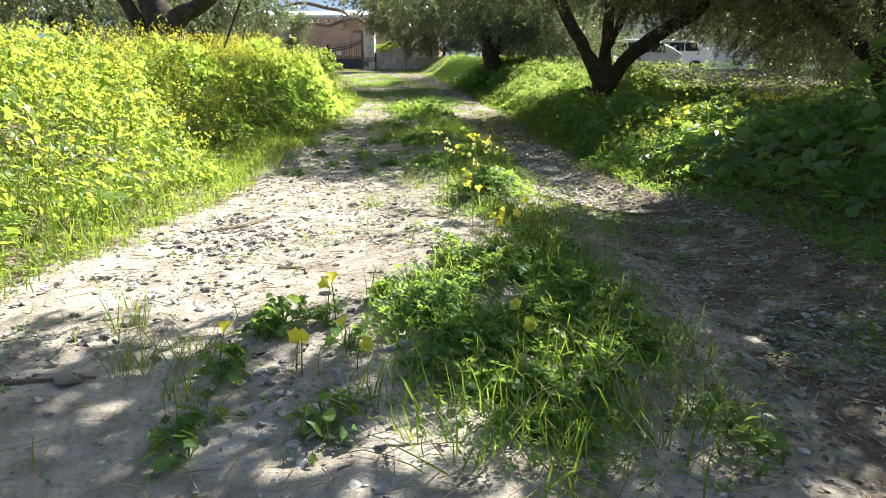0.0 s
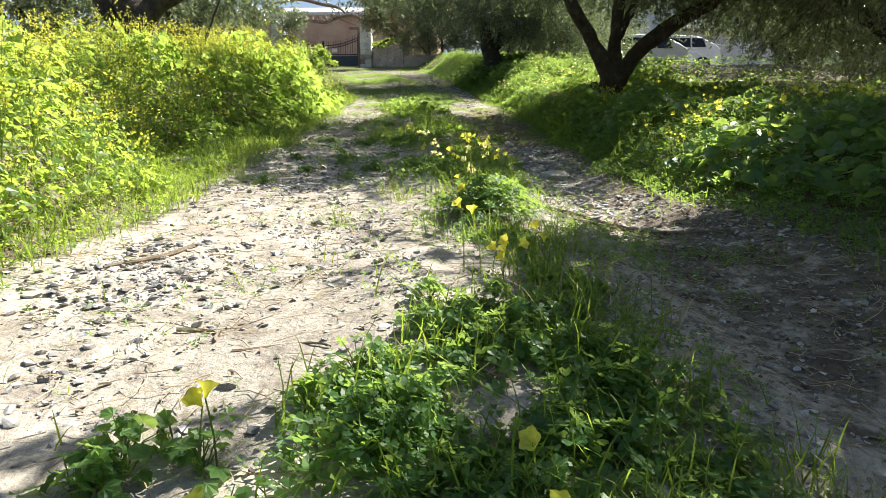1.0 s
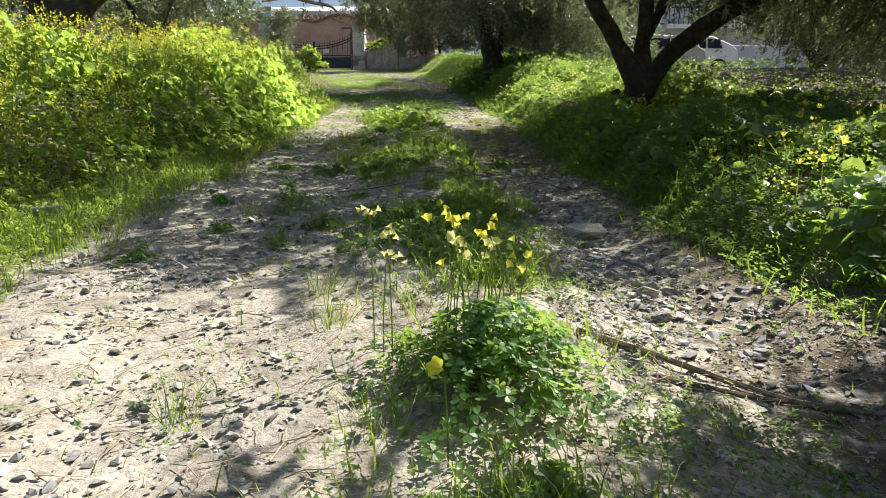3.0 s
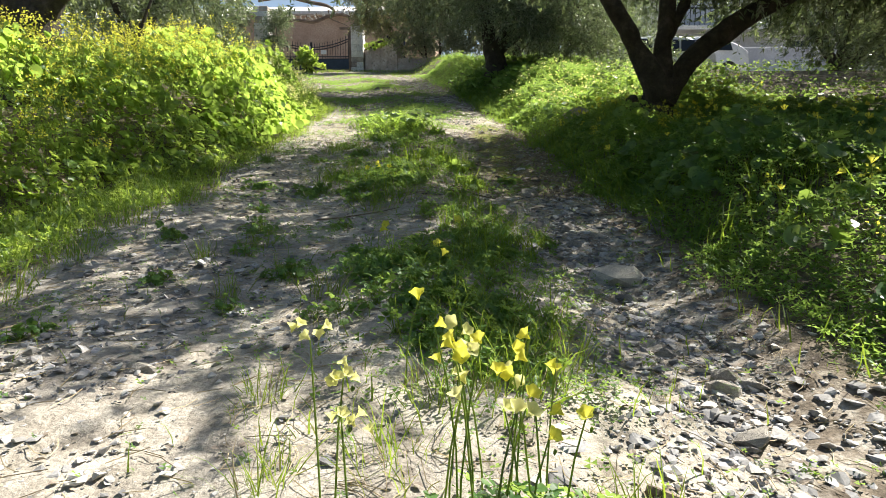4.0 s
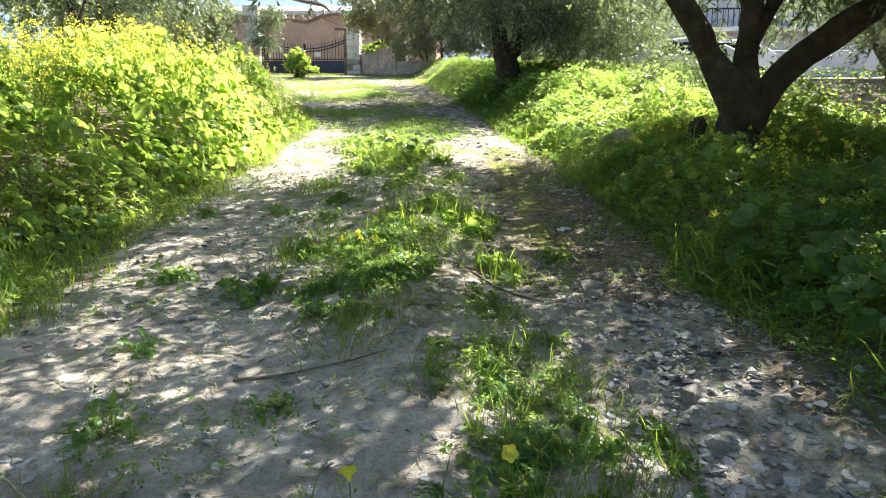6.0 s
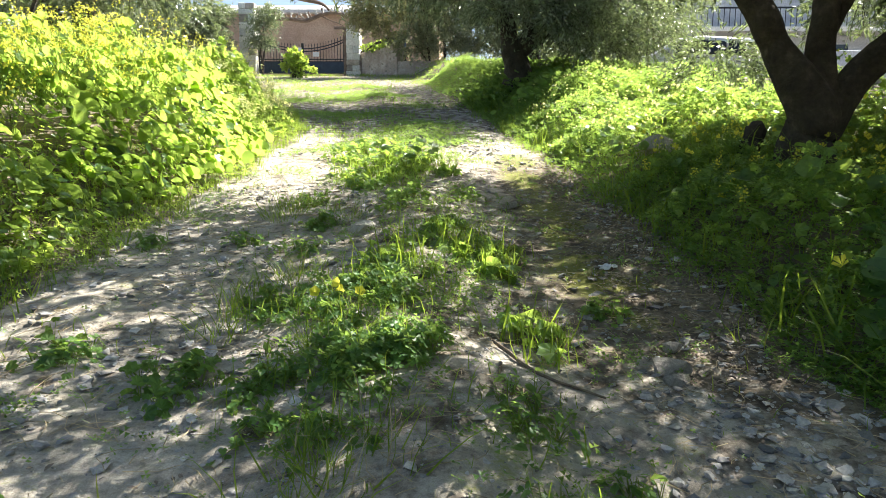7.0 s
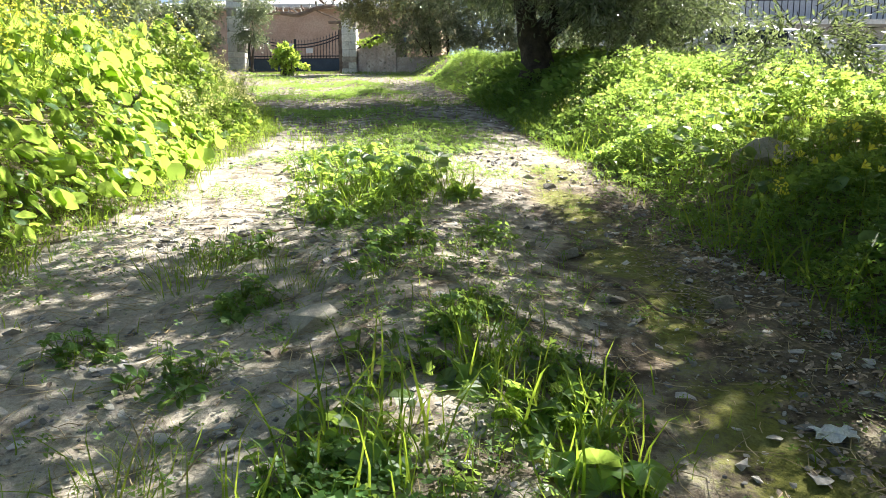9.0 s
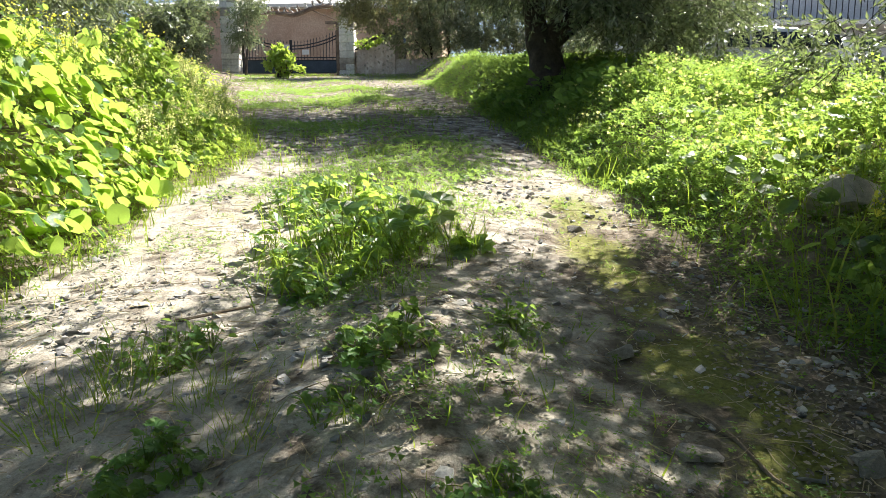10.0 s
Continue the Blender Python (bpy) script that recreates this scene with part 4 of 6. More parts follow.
def rubble_wall(name, a, b, z0a, z0b, z1a, z1b, thick, label, seed, material, big=0.3):
    """A rubble wall from a to b with a mortar core and stones set proud in courses."""
    r = np.random.default_rng(seed)
    a, b = Vector((*a, 0)), Vector((*b, 0))
    d = b - a
    length, ang = d.length, math.atan2(d.y, d.x)
    top = thing(name, (a.x, a.y, z0a), label, "wall")
    top.rotation_euler = (0, 0, ang)
    bm = bmesh.new()
    low, high = [-0.4, z0b - z0a - 0.4], [z1a - z0a, z1b - z0a]
    vs = [bm.verts.new(p) for p in ((0, 0, low[0]), (length, 0, low[1]), (length, thick, low[1]), (0, thick, low[0]), (0, 0, high[0]), (length, 0, high[1]), (length, thick, high[1]), (0, thick, high[0]))]
    for q in ((0, 1, 5, 4), (1, 2, 6, 5), (2, 3, 7, 6), (3, 0, 4, 7), (4, 5, 6, 7), (3, 2, 1, 0)):
        bm.faces.new([vs[i] for i in q])
    part("wall_body", bm, M_CEMENT, top)
    s, me = 0.0, [mesh_from("stone", *pebble(seed + k, 14, 0.9), material) for k in range(6)]
    while s < length - 0.1:
        w = r.uniform(0.6, 1.3) * big
        z = low[0] + 0.4 + (low[1] - low[0]) * s / length
        ztop = high[0] + (high[1] - high[0]) * s / length
        while z < ztop - 0.06:
            h = min(r.uniform(0.5, 0.9) * big, ztop - z + 0.03)
            if r.random() < 0.8:
                ob = new("stone", me[r.integers(6)])
                ob.parent = top
                ob.location = (s + w / 2 + r.uniform(-0.03, 0.03), 0.03, z + h / 2)
                ob.rotation_euler = (r.uniform(-0.2, 0.2), r.uniform(-0.3, 0.3), r.uniform(-0.2, 0.2))
                ob.scale = (w * 0.85, 0.14, h * 0.95)
            z += h
        s += w
    return top


rubble_wall("garden_wall", (-4.5, 33.0), (-2.74, 30.8), 5.1, 4.8, 6.1, 6.12, 0.35, "low grey rubble garden wall beside the gate", 71, M_WALLSTONE)
rubble_wall("retaining_wall", (-2.74, 30.85), (1.6, 29.6), 4.75, 4.7, 5.45, 5.3, 0.35, "low reddish stone retaining wall under a hedge", 72, M_CEMENT, 0.34)
v, f = tubes([limb([(0, 0, 0, 0.03), (0.5, -0.5, 0.1, 0.04), (1.1, -1.3, 0.22, 0.05), (1.7, -2.1, 0.42, 0.02)], 0.03, 3)], 6)
log = thing("dead_branch", (-4.45, 32.8, 6.1), "dead crooked branch lying along the garden wall", "branch")
numpy_part("wood", v, f, M_BARK, log)
shrub("wall_plants", (-3.6, 32.1, 6.05), [(-0.5, 0.5, 0.12, 0.25), (0, 0, 0.12, 0.28), (0.5, -0.6, 0.15, 0.25)], 90, 12, "bright green plants growing on the garden wall", 56, 0.12, M_MEADOW, droop=-0.2, length=0.2)

house = thing("house", (-8.0, 41.0, 5.4), "peach rendered house with a pale roof behind the gate", "house")
part("wall", boxed(-7.5, 6.5, -3.0, 4.0, -0.5, 3.35), M_PLASTER, house)
bm = bmesh.new()
vs = [bm.verts.new(p) for p in ((-8, -3.4, 3.35), (7, -3.4, 3.35), (7, 4.4, 3.35), (-8, 4.4, 3.35), (-8, -3.4, 3.5), (7, -3.4, 3.5), (7, 4.4, 3.5), (-8, 4.4, 3.5), (-5.0, 0.5, 4.6), (1.0, 0.5, 4.6))]
for q in ((3, 2, 1, 0), (0, 1, 5, 4), (1, 2, 6, 5), (2, 3, 7, 6), (3, 0, 4, 7)):
    bm.faces.new([vs[i] for i in q])
for q in ((4, 5, 9, 8), (6, 7, 8, 9)):
    bm.faces.new([vs[i] for i in q])
bm.faces.new([vs[i] for i in (5, 6, 9)])
bm.faces.new([vs[i] for i in (7, 4, 8)])
part("roof", bm, M_ROOF, house)
win = part("window", boxed(3.8, 4.9, -3.05, -2.98, 0.9, 2.3), M_GLASS, house)
part("window_frame", boxed(3.7, 5.0, -3.03, -2.99, 0.8, 0.9), M_WHITE, win)


# bare pruned vine on wires in front of the house
vine = thing("grape_vine", (-7.0, 33.6, 6.9), "bare pruned grape vine trained over the gate", "vine")
r = np.random.default_rng(81)
arm = limb([(-2.2, 0, 0.72, 0.055), (-1.2, 0, 0.7, 0.07), (-0.5, 0, 0.66, 0.08), (0.1, 0, 0.63, 0.09), (0.7, 0, 0.83, 0.08), (1.5, 0, 0.95, 0.07), (2.1, 0.1, 0.7, 0.05), (2.3, 0.1, -0.4, 0.07), (2.35, 0.1, -1.9, 0.08)], 0.02, 5)
v, f = tubes([arm, limb([(0.7, 0, 0.85, 0.03), (1.2, 0, 0.6, 0.025), (1.7, 0, 0.4, 0.015)], 0.02, 7)], 7)
numpy_part("vine_stem", gnarled(v, 0.008), f, M_WOOD, vine)
for i in range(26):
    x = -2.1 + 4.2 * i / 26 + r.uniform(-0.1, 0.1)
    z0 = float(np.interp(x, [-2.2, -0.5, 0.1, 0.7, 1.5, 2.1], [0.72, 0.66, 0.63, 0.83, 0.95, 0.7]))
    dx = r.uniform(-0.2, 0.2)
    v, f = tubes([limb([(x, 0, z0, 0.03), (x + dx * 0.5, 0, z0 + 0.1, 0.026), (x + dx, 0, z0 + 0.2, 0.028), (x + dx * 1.3 + 0.05, 0, z0 + 0.26, 0.034)], 0.01, i)], 5)
    numpy_part("spur", v, f, M_WHITE if i % 3 else M_WOOD, vine, "pale pruned spur")
v, f = tubes([limb([(-2.5, 0, 1.55, 0.05), (-1.5, 0, 1.75, 0.075), (-0.5, 0, 1.6, 0.09), (0.4, 0, 1.45, 0.085), (0.9, 0, 1.2, 0.06), (1.3, 0, 0.95, 0.03)], 0.04, 9)], 7)
numpy_part("upper_stem", gnarled(v, 0.008), f, M_WOOD, vine)

# pale wall, railing and building beyond the parking place
far_wall = thing("far_building", (13.5, 38.0, 5.5), "pale grey rendered building with a balcony rail beyond the trees", "building")
part("wall", boxed(-7.5, 14, 0, 6, -0.6, 5.2), M_GREYWALL, far_wall)
part("balcony_slab", boxed(-3.0, 12, -1.2, 0, 2.2, 2.4), M_WHITE, far_wall)
rail = part("balcony_rail", boxed(-3.0, 12, -1.18, -1.12, 3.2, 3.27), M_IRON, far_wall)
for i in range(60):
    part("baluster", boxed(-2.9 + i * 0.25, -2.87 + i * 0.25, -1.17, -1.14, 2.4, 3.2), M_IRON, rail)
for x in (-5.6, -1.5, 3.2, 7.5):
    w_ = part("window", boxed(x, x + 1.2, -0.04, 0.02, 0.6, 1.8), M_GLASS, far_wall)
    part("window_frame", boxed(x - 0.08, x + 1.28, -0.03, 0.01, 0.5, 0.6), M_WHITE, w_)
shed = thing("yard_wall", (5.4, 33.0, 5.2), "low pale yard wall beside the parked cars", "wall")
part("wall_body", boxed(-2.5, 12, 0, 0.25, -0.6, 1.0, 0.02), M_GREYWALL, shed)


def car(at, turn, label, paint, tall=1.0):
    """A hatchback along its own x axis, nose at -x."""
    top = thing("car", at, label, "car", "parked cars")
    top.rotation_euler = (0, 0, radians(turn))
    side = [(-2.05, 0.32), (-2.1, 0.55), (-2.0, 0.74), (-1.15, 0.93), (-0.45, 1.38 * tall), (0.2, 1.47 * tall), (1.1, 1.44 * tall), (1.75, 1.12), (1.98, 0.95), (2.05, 0.5), (2.0, 0.3)]
    bm = bmesh.new()
    rows = []
    for yy, pinch in ((-0.84, 0.9), (-0.78, 0.99), (0.78, 0.99), (0.84, 0.9)):
        rows.append([bm.verts.new((x * (1 if abs(yy) < 0.8 else 0.985), yy * (1 - 0.16 * max(0, (z - 0.9))), z if abs(yy) < 0.8 else 0.3 + (z - 0.3) * 0.97)) for x, z in side])
    for ra, rb in zip(rows, rows[1:]):
        for i in range(len(side) - 1):
            bm.faces.new((ra[i], ra[i + 1], rb[i + 1], rb[i]))
    bm.faces.new(rows[0][::-1])
    bm.faces.new(rows[-1])
    bmesh.ops.recalc_face_normals(bm, faces=bm.faces)
    body = part("body", bm, paint, top)
    for s in (-1, 1):
        for a, b in ((-0.78, -0.02), (0.04, 0.82), (0.88, 1.42)):
            bm = bmesh.new()
            q = []
            for x, z in ((a, 0.97), (b, 0.97), (b if b < 1 else b - 0.1, 1.34 * tall), (max(a, -0.42), 1.34 * tall)):
                q.append(bm.verts.new((x, s * (0.845 * (1 - 0.16 * max(0, z - 0.9))), z)))
            bm.faces.new(q)
            bmesh.ops.solidify(bm, geom=bm.faces[:], thickness=0.012)
            part("side_window", bm, M_GLASS, body)
        bm = bmesh.new()
        bmesh.ops.create_uvsphere(bm, u_segments=10, v_segments=6, radius=0.12, matrix=Matrix.Translation((-1.9, s * 0.6, 0.68)) @ Matrix.Diagonal((1.4, 1.5, 0.75, 1)))
        part("headlight", bm, M_LAMP, body, smooth=True)
        part("mirror", boxed(-0.75, -0.6, s * 0.86, s * 1.0, 0.95, 1.06, 0.02), paint, body)
        for x in (-1.3, 1.3):
            bm = bmesh.new()
            bmesh.ops.create_cone(bm, cap_ends=True, segments=20, radius1=0.31, radius2=0.31, depth=0.2, matrix=Matrix.Translation((x, s * 0.77, 0.31)) @ Matrix.Rotation(radians(90), 4, "X"))
            tyre = part("wheel", bm, M_RUBBER, top)
            bm = bmesh.new()
            bmesh.ops.create_cone(bm, cap_ends=True, segments=14, radius1=0.2, radius2=0.2, depth=0.03, matrix=Matrix.Translation((x, s * 0.87, 0.31)) @ Matrix.Rotation(radians(90), 4, "X"))
            part("rim", bm, M_RIM, tyre)
    for (xa, za), (xb, zb), nm in (((-1.12, 0.95), (-0.5, 1.36 * tall), "windscreen"), ((1.7, 1.13), (1.16, 1.41 * tall), "rear_window")):
        bm = bmesh.new()
        o = -0.012 if xa < 0 else 0.012
        q = [bm.verts.new((x + o, y, z + 0.012)) for x, y, z in ((xa, -0.7, za), (xa, 0.7, za), (xb, 0.6, zb), (xb, -0.6, zb))]
        bm.faces.new(q)
        bmesh.ops.solidify(bm, geom=bm.faces[:], thickness=0.01)
        part(nm, bm, M_GLASS, body)
    return top


car((7.7, 26.4, gz(7.7, 26.4) - 0.02), 6, "white hatchback parked beyond the olive trees", M_CARPAINT, 0.97)
car((5.7, 23.9, gz(5.7, 23.9) - 0.02), 8, "pale silver car parked behind the sunlit bank", M_SILVER, 0.98)
stake = thing("wooden_prop", (-4.72, 12.9, gz(-4.72, 12.9)), "thin dark leaning prop pole in the flowering bank", "pole")
v, f = tubes([limb([(-0.35, 0, -0.2, 0.025), (0, 0, 0.55, 0.024), (0.6, 0.05, 2.0, 0.018)], 0.0, 1)], 7)
numpy_part("pole", v, f, M_BARK, stake)


# ---- vegetation ----
def left_plants(x, y):
    d = left_x(y) - x
    back = d - 0.62 * shelf(y)
    front = 0.08 + 0.42 * step((back + 0.1) / 0.8)
    mound = 0.1 + 0.5 * step((back - 0.05) / 0.95)
    mix = step((y - 6.2) / 2.0)
    far = step((y - 15) / 4)
    h = front * (1 - mix) + mound * mix
    h = h * (1 - 0.88 * shelf(y) * step((0.15 - back) / 0.3))
    lumps = 1 + 0.42 * fbm(x, y, 2.1, 8) + 0.3 * fbm(x, y, 1.1, 28) + 0.45 * fbm(x, y, 5.5, 31)
    return (h * (1 - far) + (0.12 + 0.25 * step(d / 2)) * far) * np.clip(lumps, 0.15, 1.6)


HUMPS = ((1.75, 12.1, 0.27, 0.4), (2.6, 13.2, 0.26, 0.45), (1.5, 11.2, 0.14, 0.3), (1.6, 10.3, 0.1, 0.35), (1.7, 9.4, 0.14, 0.35), (2.1, 8.4, 0.18, 0.4), (2.0, 7.2, 0.15, 0.4), (1.35, 14.3, 0.2, 0.45), (3.2, 12.0, 0.24, 0.5), (2.7, 6.2, 0.15, 0.4), (2.1, 15.6, 0.2, 0.5), (1.2, 13.2, 0.1, 0.3))


def right_plants(x, y):
    d = x - right_x(y)
    h = 0.04 + 0.15 * step(d / 0.45) + 0.07 * step((d - 1) / 2)
    for cx, cy, ch, cr in HUMPS:
        h = h + 1.15 * ch * np.exp(-(((x - cx) / cr) ** 2 + ((y - cy) / cr) ** 2))
    h = h + 0.38 * np.exp(-(((x - 3.0) / 0.7) ** 2 + ((y - 4.1) / 0.8) ** 2))
    h = h * (1 - 0.35 * step((y - 15) / 5))
    h = h * (1 - 0.85 * np.exp(-(((x - 2.4) / 0.5) ** 2 + ((y - 10.35) / 0.55) ** 2)))
    h = h * (1 - 0.97 * np.exp(-(((x - 1.87) / 0.4) ** 2 + ((y - 11.95) / 0.55) ** 2)))
    return h * (1 + 0.5 * fbm(x, y, 2.4, 9) + 0.4 * fbm(x, y, 5.5, 32))


def sample(n, x0, x1, y0, y1, keep, r):
    """Random places in a rectangle, kept where keep(x, y) is more than a random number."""
    x, y = r.uniform(x0, x1, n), r.uniform(y0, y1, n)
    ok = keep(x, y) > r.uniform(0, 1, n)
    return x[ok], y[ok]


def foliage(name, xy, height, template, material, size, label, r, shell=0.5, tilt=0.55, category="plants", lean=(0.35, 0.3, 1.0), kind="stuff", bias=0.35):
    """One object of many leaves in the upper shell of a plant cover."""
    x, y = xy
    n = len(x)
    z = ground_z(x, y) + height(x, y) * (bias + (1.05 - bias) * r.uniform(0, 1, n) ** shell)
    normal = np.array(lean) + r.normal(0, tilt, (n, 3))
    normal[:, 2] = np.abs(normal[:, 2]) + 0.15
    s = r.uniform(*size, n)
    v, f = strewn(template, np.stack([x, y, z], -1), turns(normal, r.uniform(0, 6.3, n)), s)
    ob = numpy_part(name, v, f, material)
    return tagged(ob, label, category, kind=kind)


def grass(name, xy, size, label, r, bend=0.6, material=None, width=0.022, category="grass", sink=0.0):
    x, y = xy
    n = len(x)
    z = ground_z(x, y) - 0.01 + sink
    normal = np.array((0, 0, 1.0)) + r.normal(0, 0.28, (n, 3))
    normal[:, 2] = np.abs(normal[:, 2]) + 0.3
    s = r.uniform(*size, n)
    v, f = strewn(blade(bend, width), np.stack([x, y, z], -1), turns(normal, r.uniform(0, 6.3, n)), s)
    return tagged(numpy_part(name, v, f, material or M_GRASS), label, category, kind="stuff")


def blossoms(name, xy, height, size, label, r, material, stem=0.12, up=1.0, stems=True):
    """Small funnel flowers on stems above the leaves."""
    x, y = xy
    n = len(x)
    g = ground_z(x, y) + height(x, y) * 0.8
    z = g + stem * r.uniform(0.5, 1.5, n)
    normal = np.stack([r.normal(0, 0.6, n), r.normal(-0.2, 0.6, n), np.full(n, up)], -1)
    v, f = strewn(cup_flower(), np.stack([x, y, z], -1), turns(normal, r.uniform(0, 6, n)), r.uniform(*size, n))
    ob = tagged(numpy_part(name, v, f, material), label, "flowers", kind="stuff")
    if stems:
        v, f = strewn(blade(0.02, 0.012), np.stack([x, y, g - 0.1], -1), turns(np.tile([0.0, 0, 1], (n, 1)), r.uniform(0, 6, n)), np.stack([np.full(n, 0.25), np.full(n, 0.25), z - g + 0.1], -1))
        tagged(numpy_part("flower_stalk", v, f, M_STEM, ob), kind="stuff")
    return ob


R = np.random.default_rng(101)
inl = lambda x, y: (x < left_x(y) - 0.05) * 1.0
inb = lambda x, y: (x < left_x(y) - 0.05 - 0.62 * shelf(y)) * 1.0
inr = lambda x, y: (x > right_x(y) + 0.02) * 1.0
foliage("bank_weeds", sample(46000, -5.2, -1.2, -1.0, 7.6, lambda x, y: inl(x, y) * (1 - 0.6 * step((left_x(y) - x - 1.6) / 1.5)), R), left_plants, oval_leaf(), M_MEADOW, (0.018, 0.052), "dense sunlit weeds with bright green leaves on a bank", R, tilt=0.8)
foliage("bank_weeds", sample(9000, -5.5, -1.2, -1.0, 7.6, inl, R), left_plants, lobed_leaf(), M_MEADOW, (0.035, 0.085), "lobed bright green weed leaves on a sunlit bank", R)
foliage("nasturtium_cover", sample(8500, -6.5, -1.7, 8.0, 15.2, lambda x, y: (x < left_x(y) - 0.1 - 0.6 * shelf(y)) * np.clip(0.75 + 1.1 * fbm(x, y, 1.7, 33), 0.12, 1) * (1 - 0.7 * step((left_x(y) - x - 1.8) / 1.5)), R), left_plants, round_leaf(), M_ROUND, (0.045, 0.125), "round nasturtium leaves covering a mound", R, tilt=0.4, lean=(0.4, 0.6, 0.6))
foliage("bank_weeds", sample(34000, -5.5, -1.6, 5.5, 18, lambda x, y: inl(x, y) * np.clip(0.6 - 1.1 * fbm(x, y, 1.7, 33), 0.15, 1) * (1 - 0.6 * step((y - 9) / 1) * step((14.5 - y) / 1)), R), left_plants, slim_leaf(0.3), M_MEADOW, (0.03, 0.065), "mixed yellowish green weeds among the nasturtiums", R, bias=0.1, shell=0.7, tilt=0.8)
foliage("bank_weeds", sample(24000, 0.0, 6.0, 0.5, 17, lambda x, y: inr(x, y) * (1 - 0.6 * step((x - right_x(y) - 2.5) / 2)), R), right_plants, clover_leaf(), M_CLOVER, (0.03, 0.06), "dark green sorrel and clover on a shady bank", R)
foliage("nasturtium_cover", sample(26000, 0.4, 5.0, 1.5, 15.5, lambda x, y: (x > right_x(y) + 0.2) * (1 - 0.75 * step((y - 9.5) / 1.5)) * np.clip(0.5 + 1.2 * fbm(x, y, 1.9, 34), 0.1, 1) * (1 - 0.5 * step((x - 4) / 2)), R), right_plants, round_leaf(), M_ROUND, (0.05, 0.125), "round dark nasturtium leaves in the shade of an olive tree", R, tilt=0.42, lean=(-0.25, -0.4, 0.85))
foliage("meadow", sample(30000, -12, 9, 15, 33, lambda x, y: np.maximum((x < left_x(y)) * 1.0, (x > right_x(y)) * 0.25), R), lambda x, y: np.where(x < 0, left_plants(x, y), right_plants(x, y)), slim_leaf(0.3), M_MEADOW, (0.05, 0.1), "green meadow weeds along the upper track", R, bias=0.05, shell=0.8)
foliage("meadow", sample(16000, 3, 22, 6, 27, lambda x, y: (x > right_x(y) + 2) * 1.0, R), right_plants, slim_leaf(0.3), M_CLOVER, (0.04, 0.09), "green weeds under the olive grove", R)
foliage("meadow", sample(12000, -22, -4, 2, 27, lambda x, y: (x < left_x(y) - 2.5) * 1.0, R), lambda x, y: left_plants(x, y) * 0.8, slim_leaf(0.3), M_MEADOW, (0.07, 0.13), "green weeds under the trees behind the bank", R)
grass("bank_grass", sample(26000, -3.2, -1.2, 0.5, 18, lambda x, y: (x < left_x(y) + 0.2) * np.exp(-np.maximum(left_x(y) - x - 0.4, 0) * 3), R), (0.05, 0.16), "soft green grass fringe along the track's edge", R)
grass("bank_grass", sample(12000, 0, 3.5, 0.5, 19, lambda x, y: (x > right_x(y) - 0.15) * np.exp(-np.maximum(x - right_x(y) - 0.5, 0) * 1.5), R), (0.05, 0.17), "green grass on the shady bank's edge", R)
grass("meadow_grass", sample(46000, -9, 4, 14, 33, lambda x, y: (0.25 + 0.75 * (fbm(x, y, 1.1, 6) > 0.1)) * (1 - 0.9 * np.exp(-(((x - strip_x(y) - 1.15) / 0.55) ** 2))), R), (0.04, 0.11), "patchy green grass on the upper track", R, width=0.045)

low = lambda x, y: 0.05 + 0.05 * fbm(x, y, 3.0, 21)
foliage("bank_fringe", sample(46000, -3.4, -1.0, 0.5, 17, lambda x, y: (x < left_x(y) + 0.12 + 0.1 * fbm(x, y, 4, 22)) * np.exp(-np.maximum(left_x(y) - x - 0.5, 0) * 2.5), R), low, clover_leaf(), M_MEADOW, (0.018, 0.04), "low bright green weeds creeping onto the track's edge", R, bias=0.1)
foliage("bank_fringe", sample(60000, 0.2, 3.4, 0.8, 18, lambda x, y: (x > right_x(y) - 0.05 + 0.12 * fbm(x, y, 4, 23)) * np.exp(-np.maximum(x - right_x(y) - 0.5, 0) * 2.0), R), low, clover_leaf(), M_CLOVER, (0.018, 0.042), "low dark green weeds at the foot of the shady bank", R, bias=0.1)
strip = lambda x, y: np.exp(-(((x - strip_x(y)) / 0.33) ** 2)) * np.clip(0.35 + 1.6 * fbm(x, y, 3.3, 24), 0, 1)
foliage("strip_weeds", sample(95000, -1.8, 1.4, 0.9, 15.5, strip, R), lambda x, y: 0.03 + 0.05 * np.clip(fbm(x, y, 2.6, 25) + 0.4, 0, 1), clover_leaf(), M_CLOVER, (0.016, 0.036), "patchy low green weeds on the middle strip of the track", R, bias=0.1)
grass("strip_grass", sample(26000, -1.8, 1.4, 0.9, 15.5, strip, R), (0.04, 0.14), "short grass among the weeds of the middle strip", R)
foliage("track_weeds", sample(95000, -1.9, 2.0, 0.9, 15, lambda x, y: (x > left_x(y)) * (x < right_x(y)) * np.clip(fbm(x, y, 4.3, 27) * 1.3 - 0.15, 0.04, 0.7) * (0.35 + 0.65 * step((y - 4.5) / 2)), R), lambda x, y: 0.035 + 0 * x, clover_leaf(), M_CLOVER, (0.012, 0.03), "tiny green seedlings dotted over the dusty track", R, bias=0.1)
foliage("upper_weeds", sample(80000, -9, 2, 14.5, 33, lambda x, y: np.clip(0.05 + 1.7 * fbm(x, y, 1.2, 26), 0.03, 1) * (1 - 0.93 * np.exp(-(((x - strip_x(y) - 1.15) / 0.55) ** 2))) * (1 - 0.75 * np.exp(-(((x - strip_x(y) + 0.95) / 0.45) ** 2))), R), low, slim_leaf(0.3), M_CLOVER, (0.022, 0.055), "low patchy weeds over the upper part of the track", R, bias=0.1)
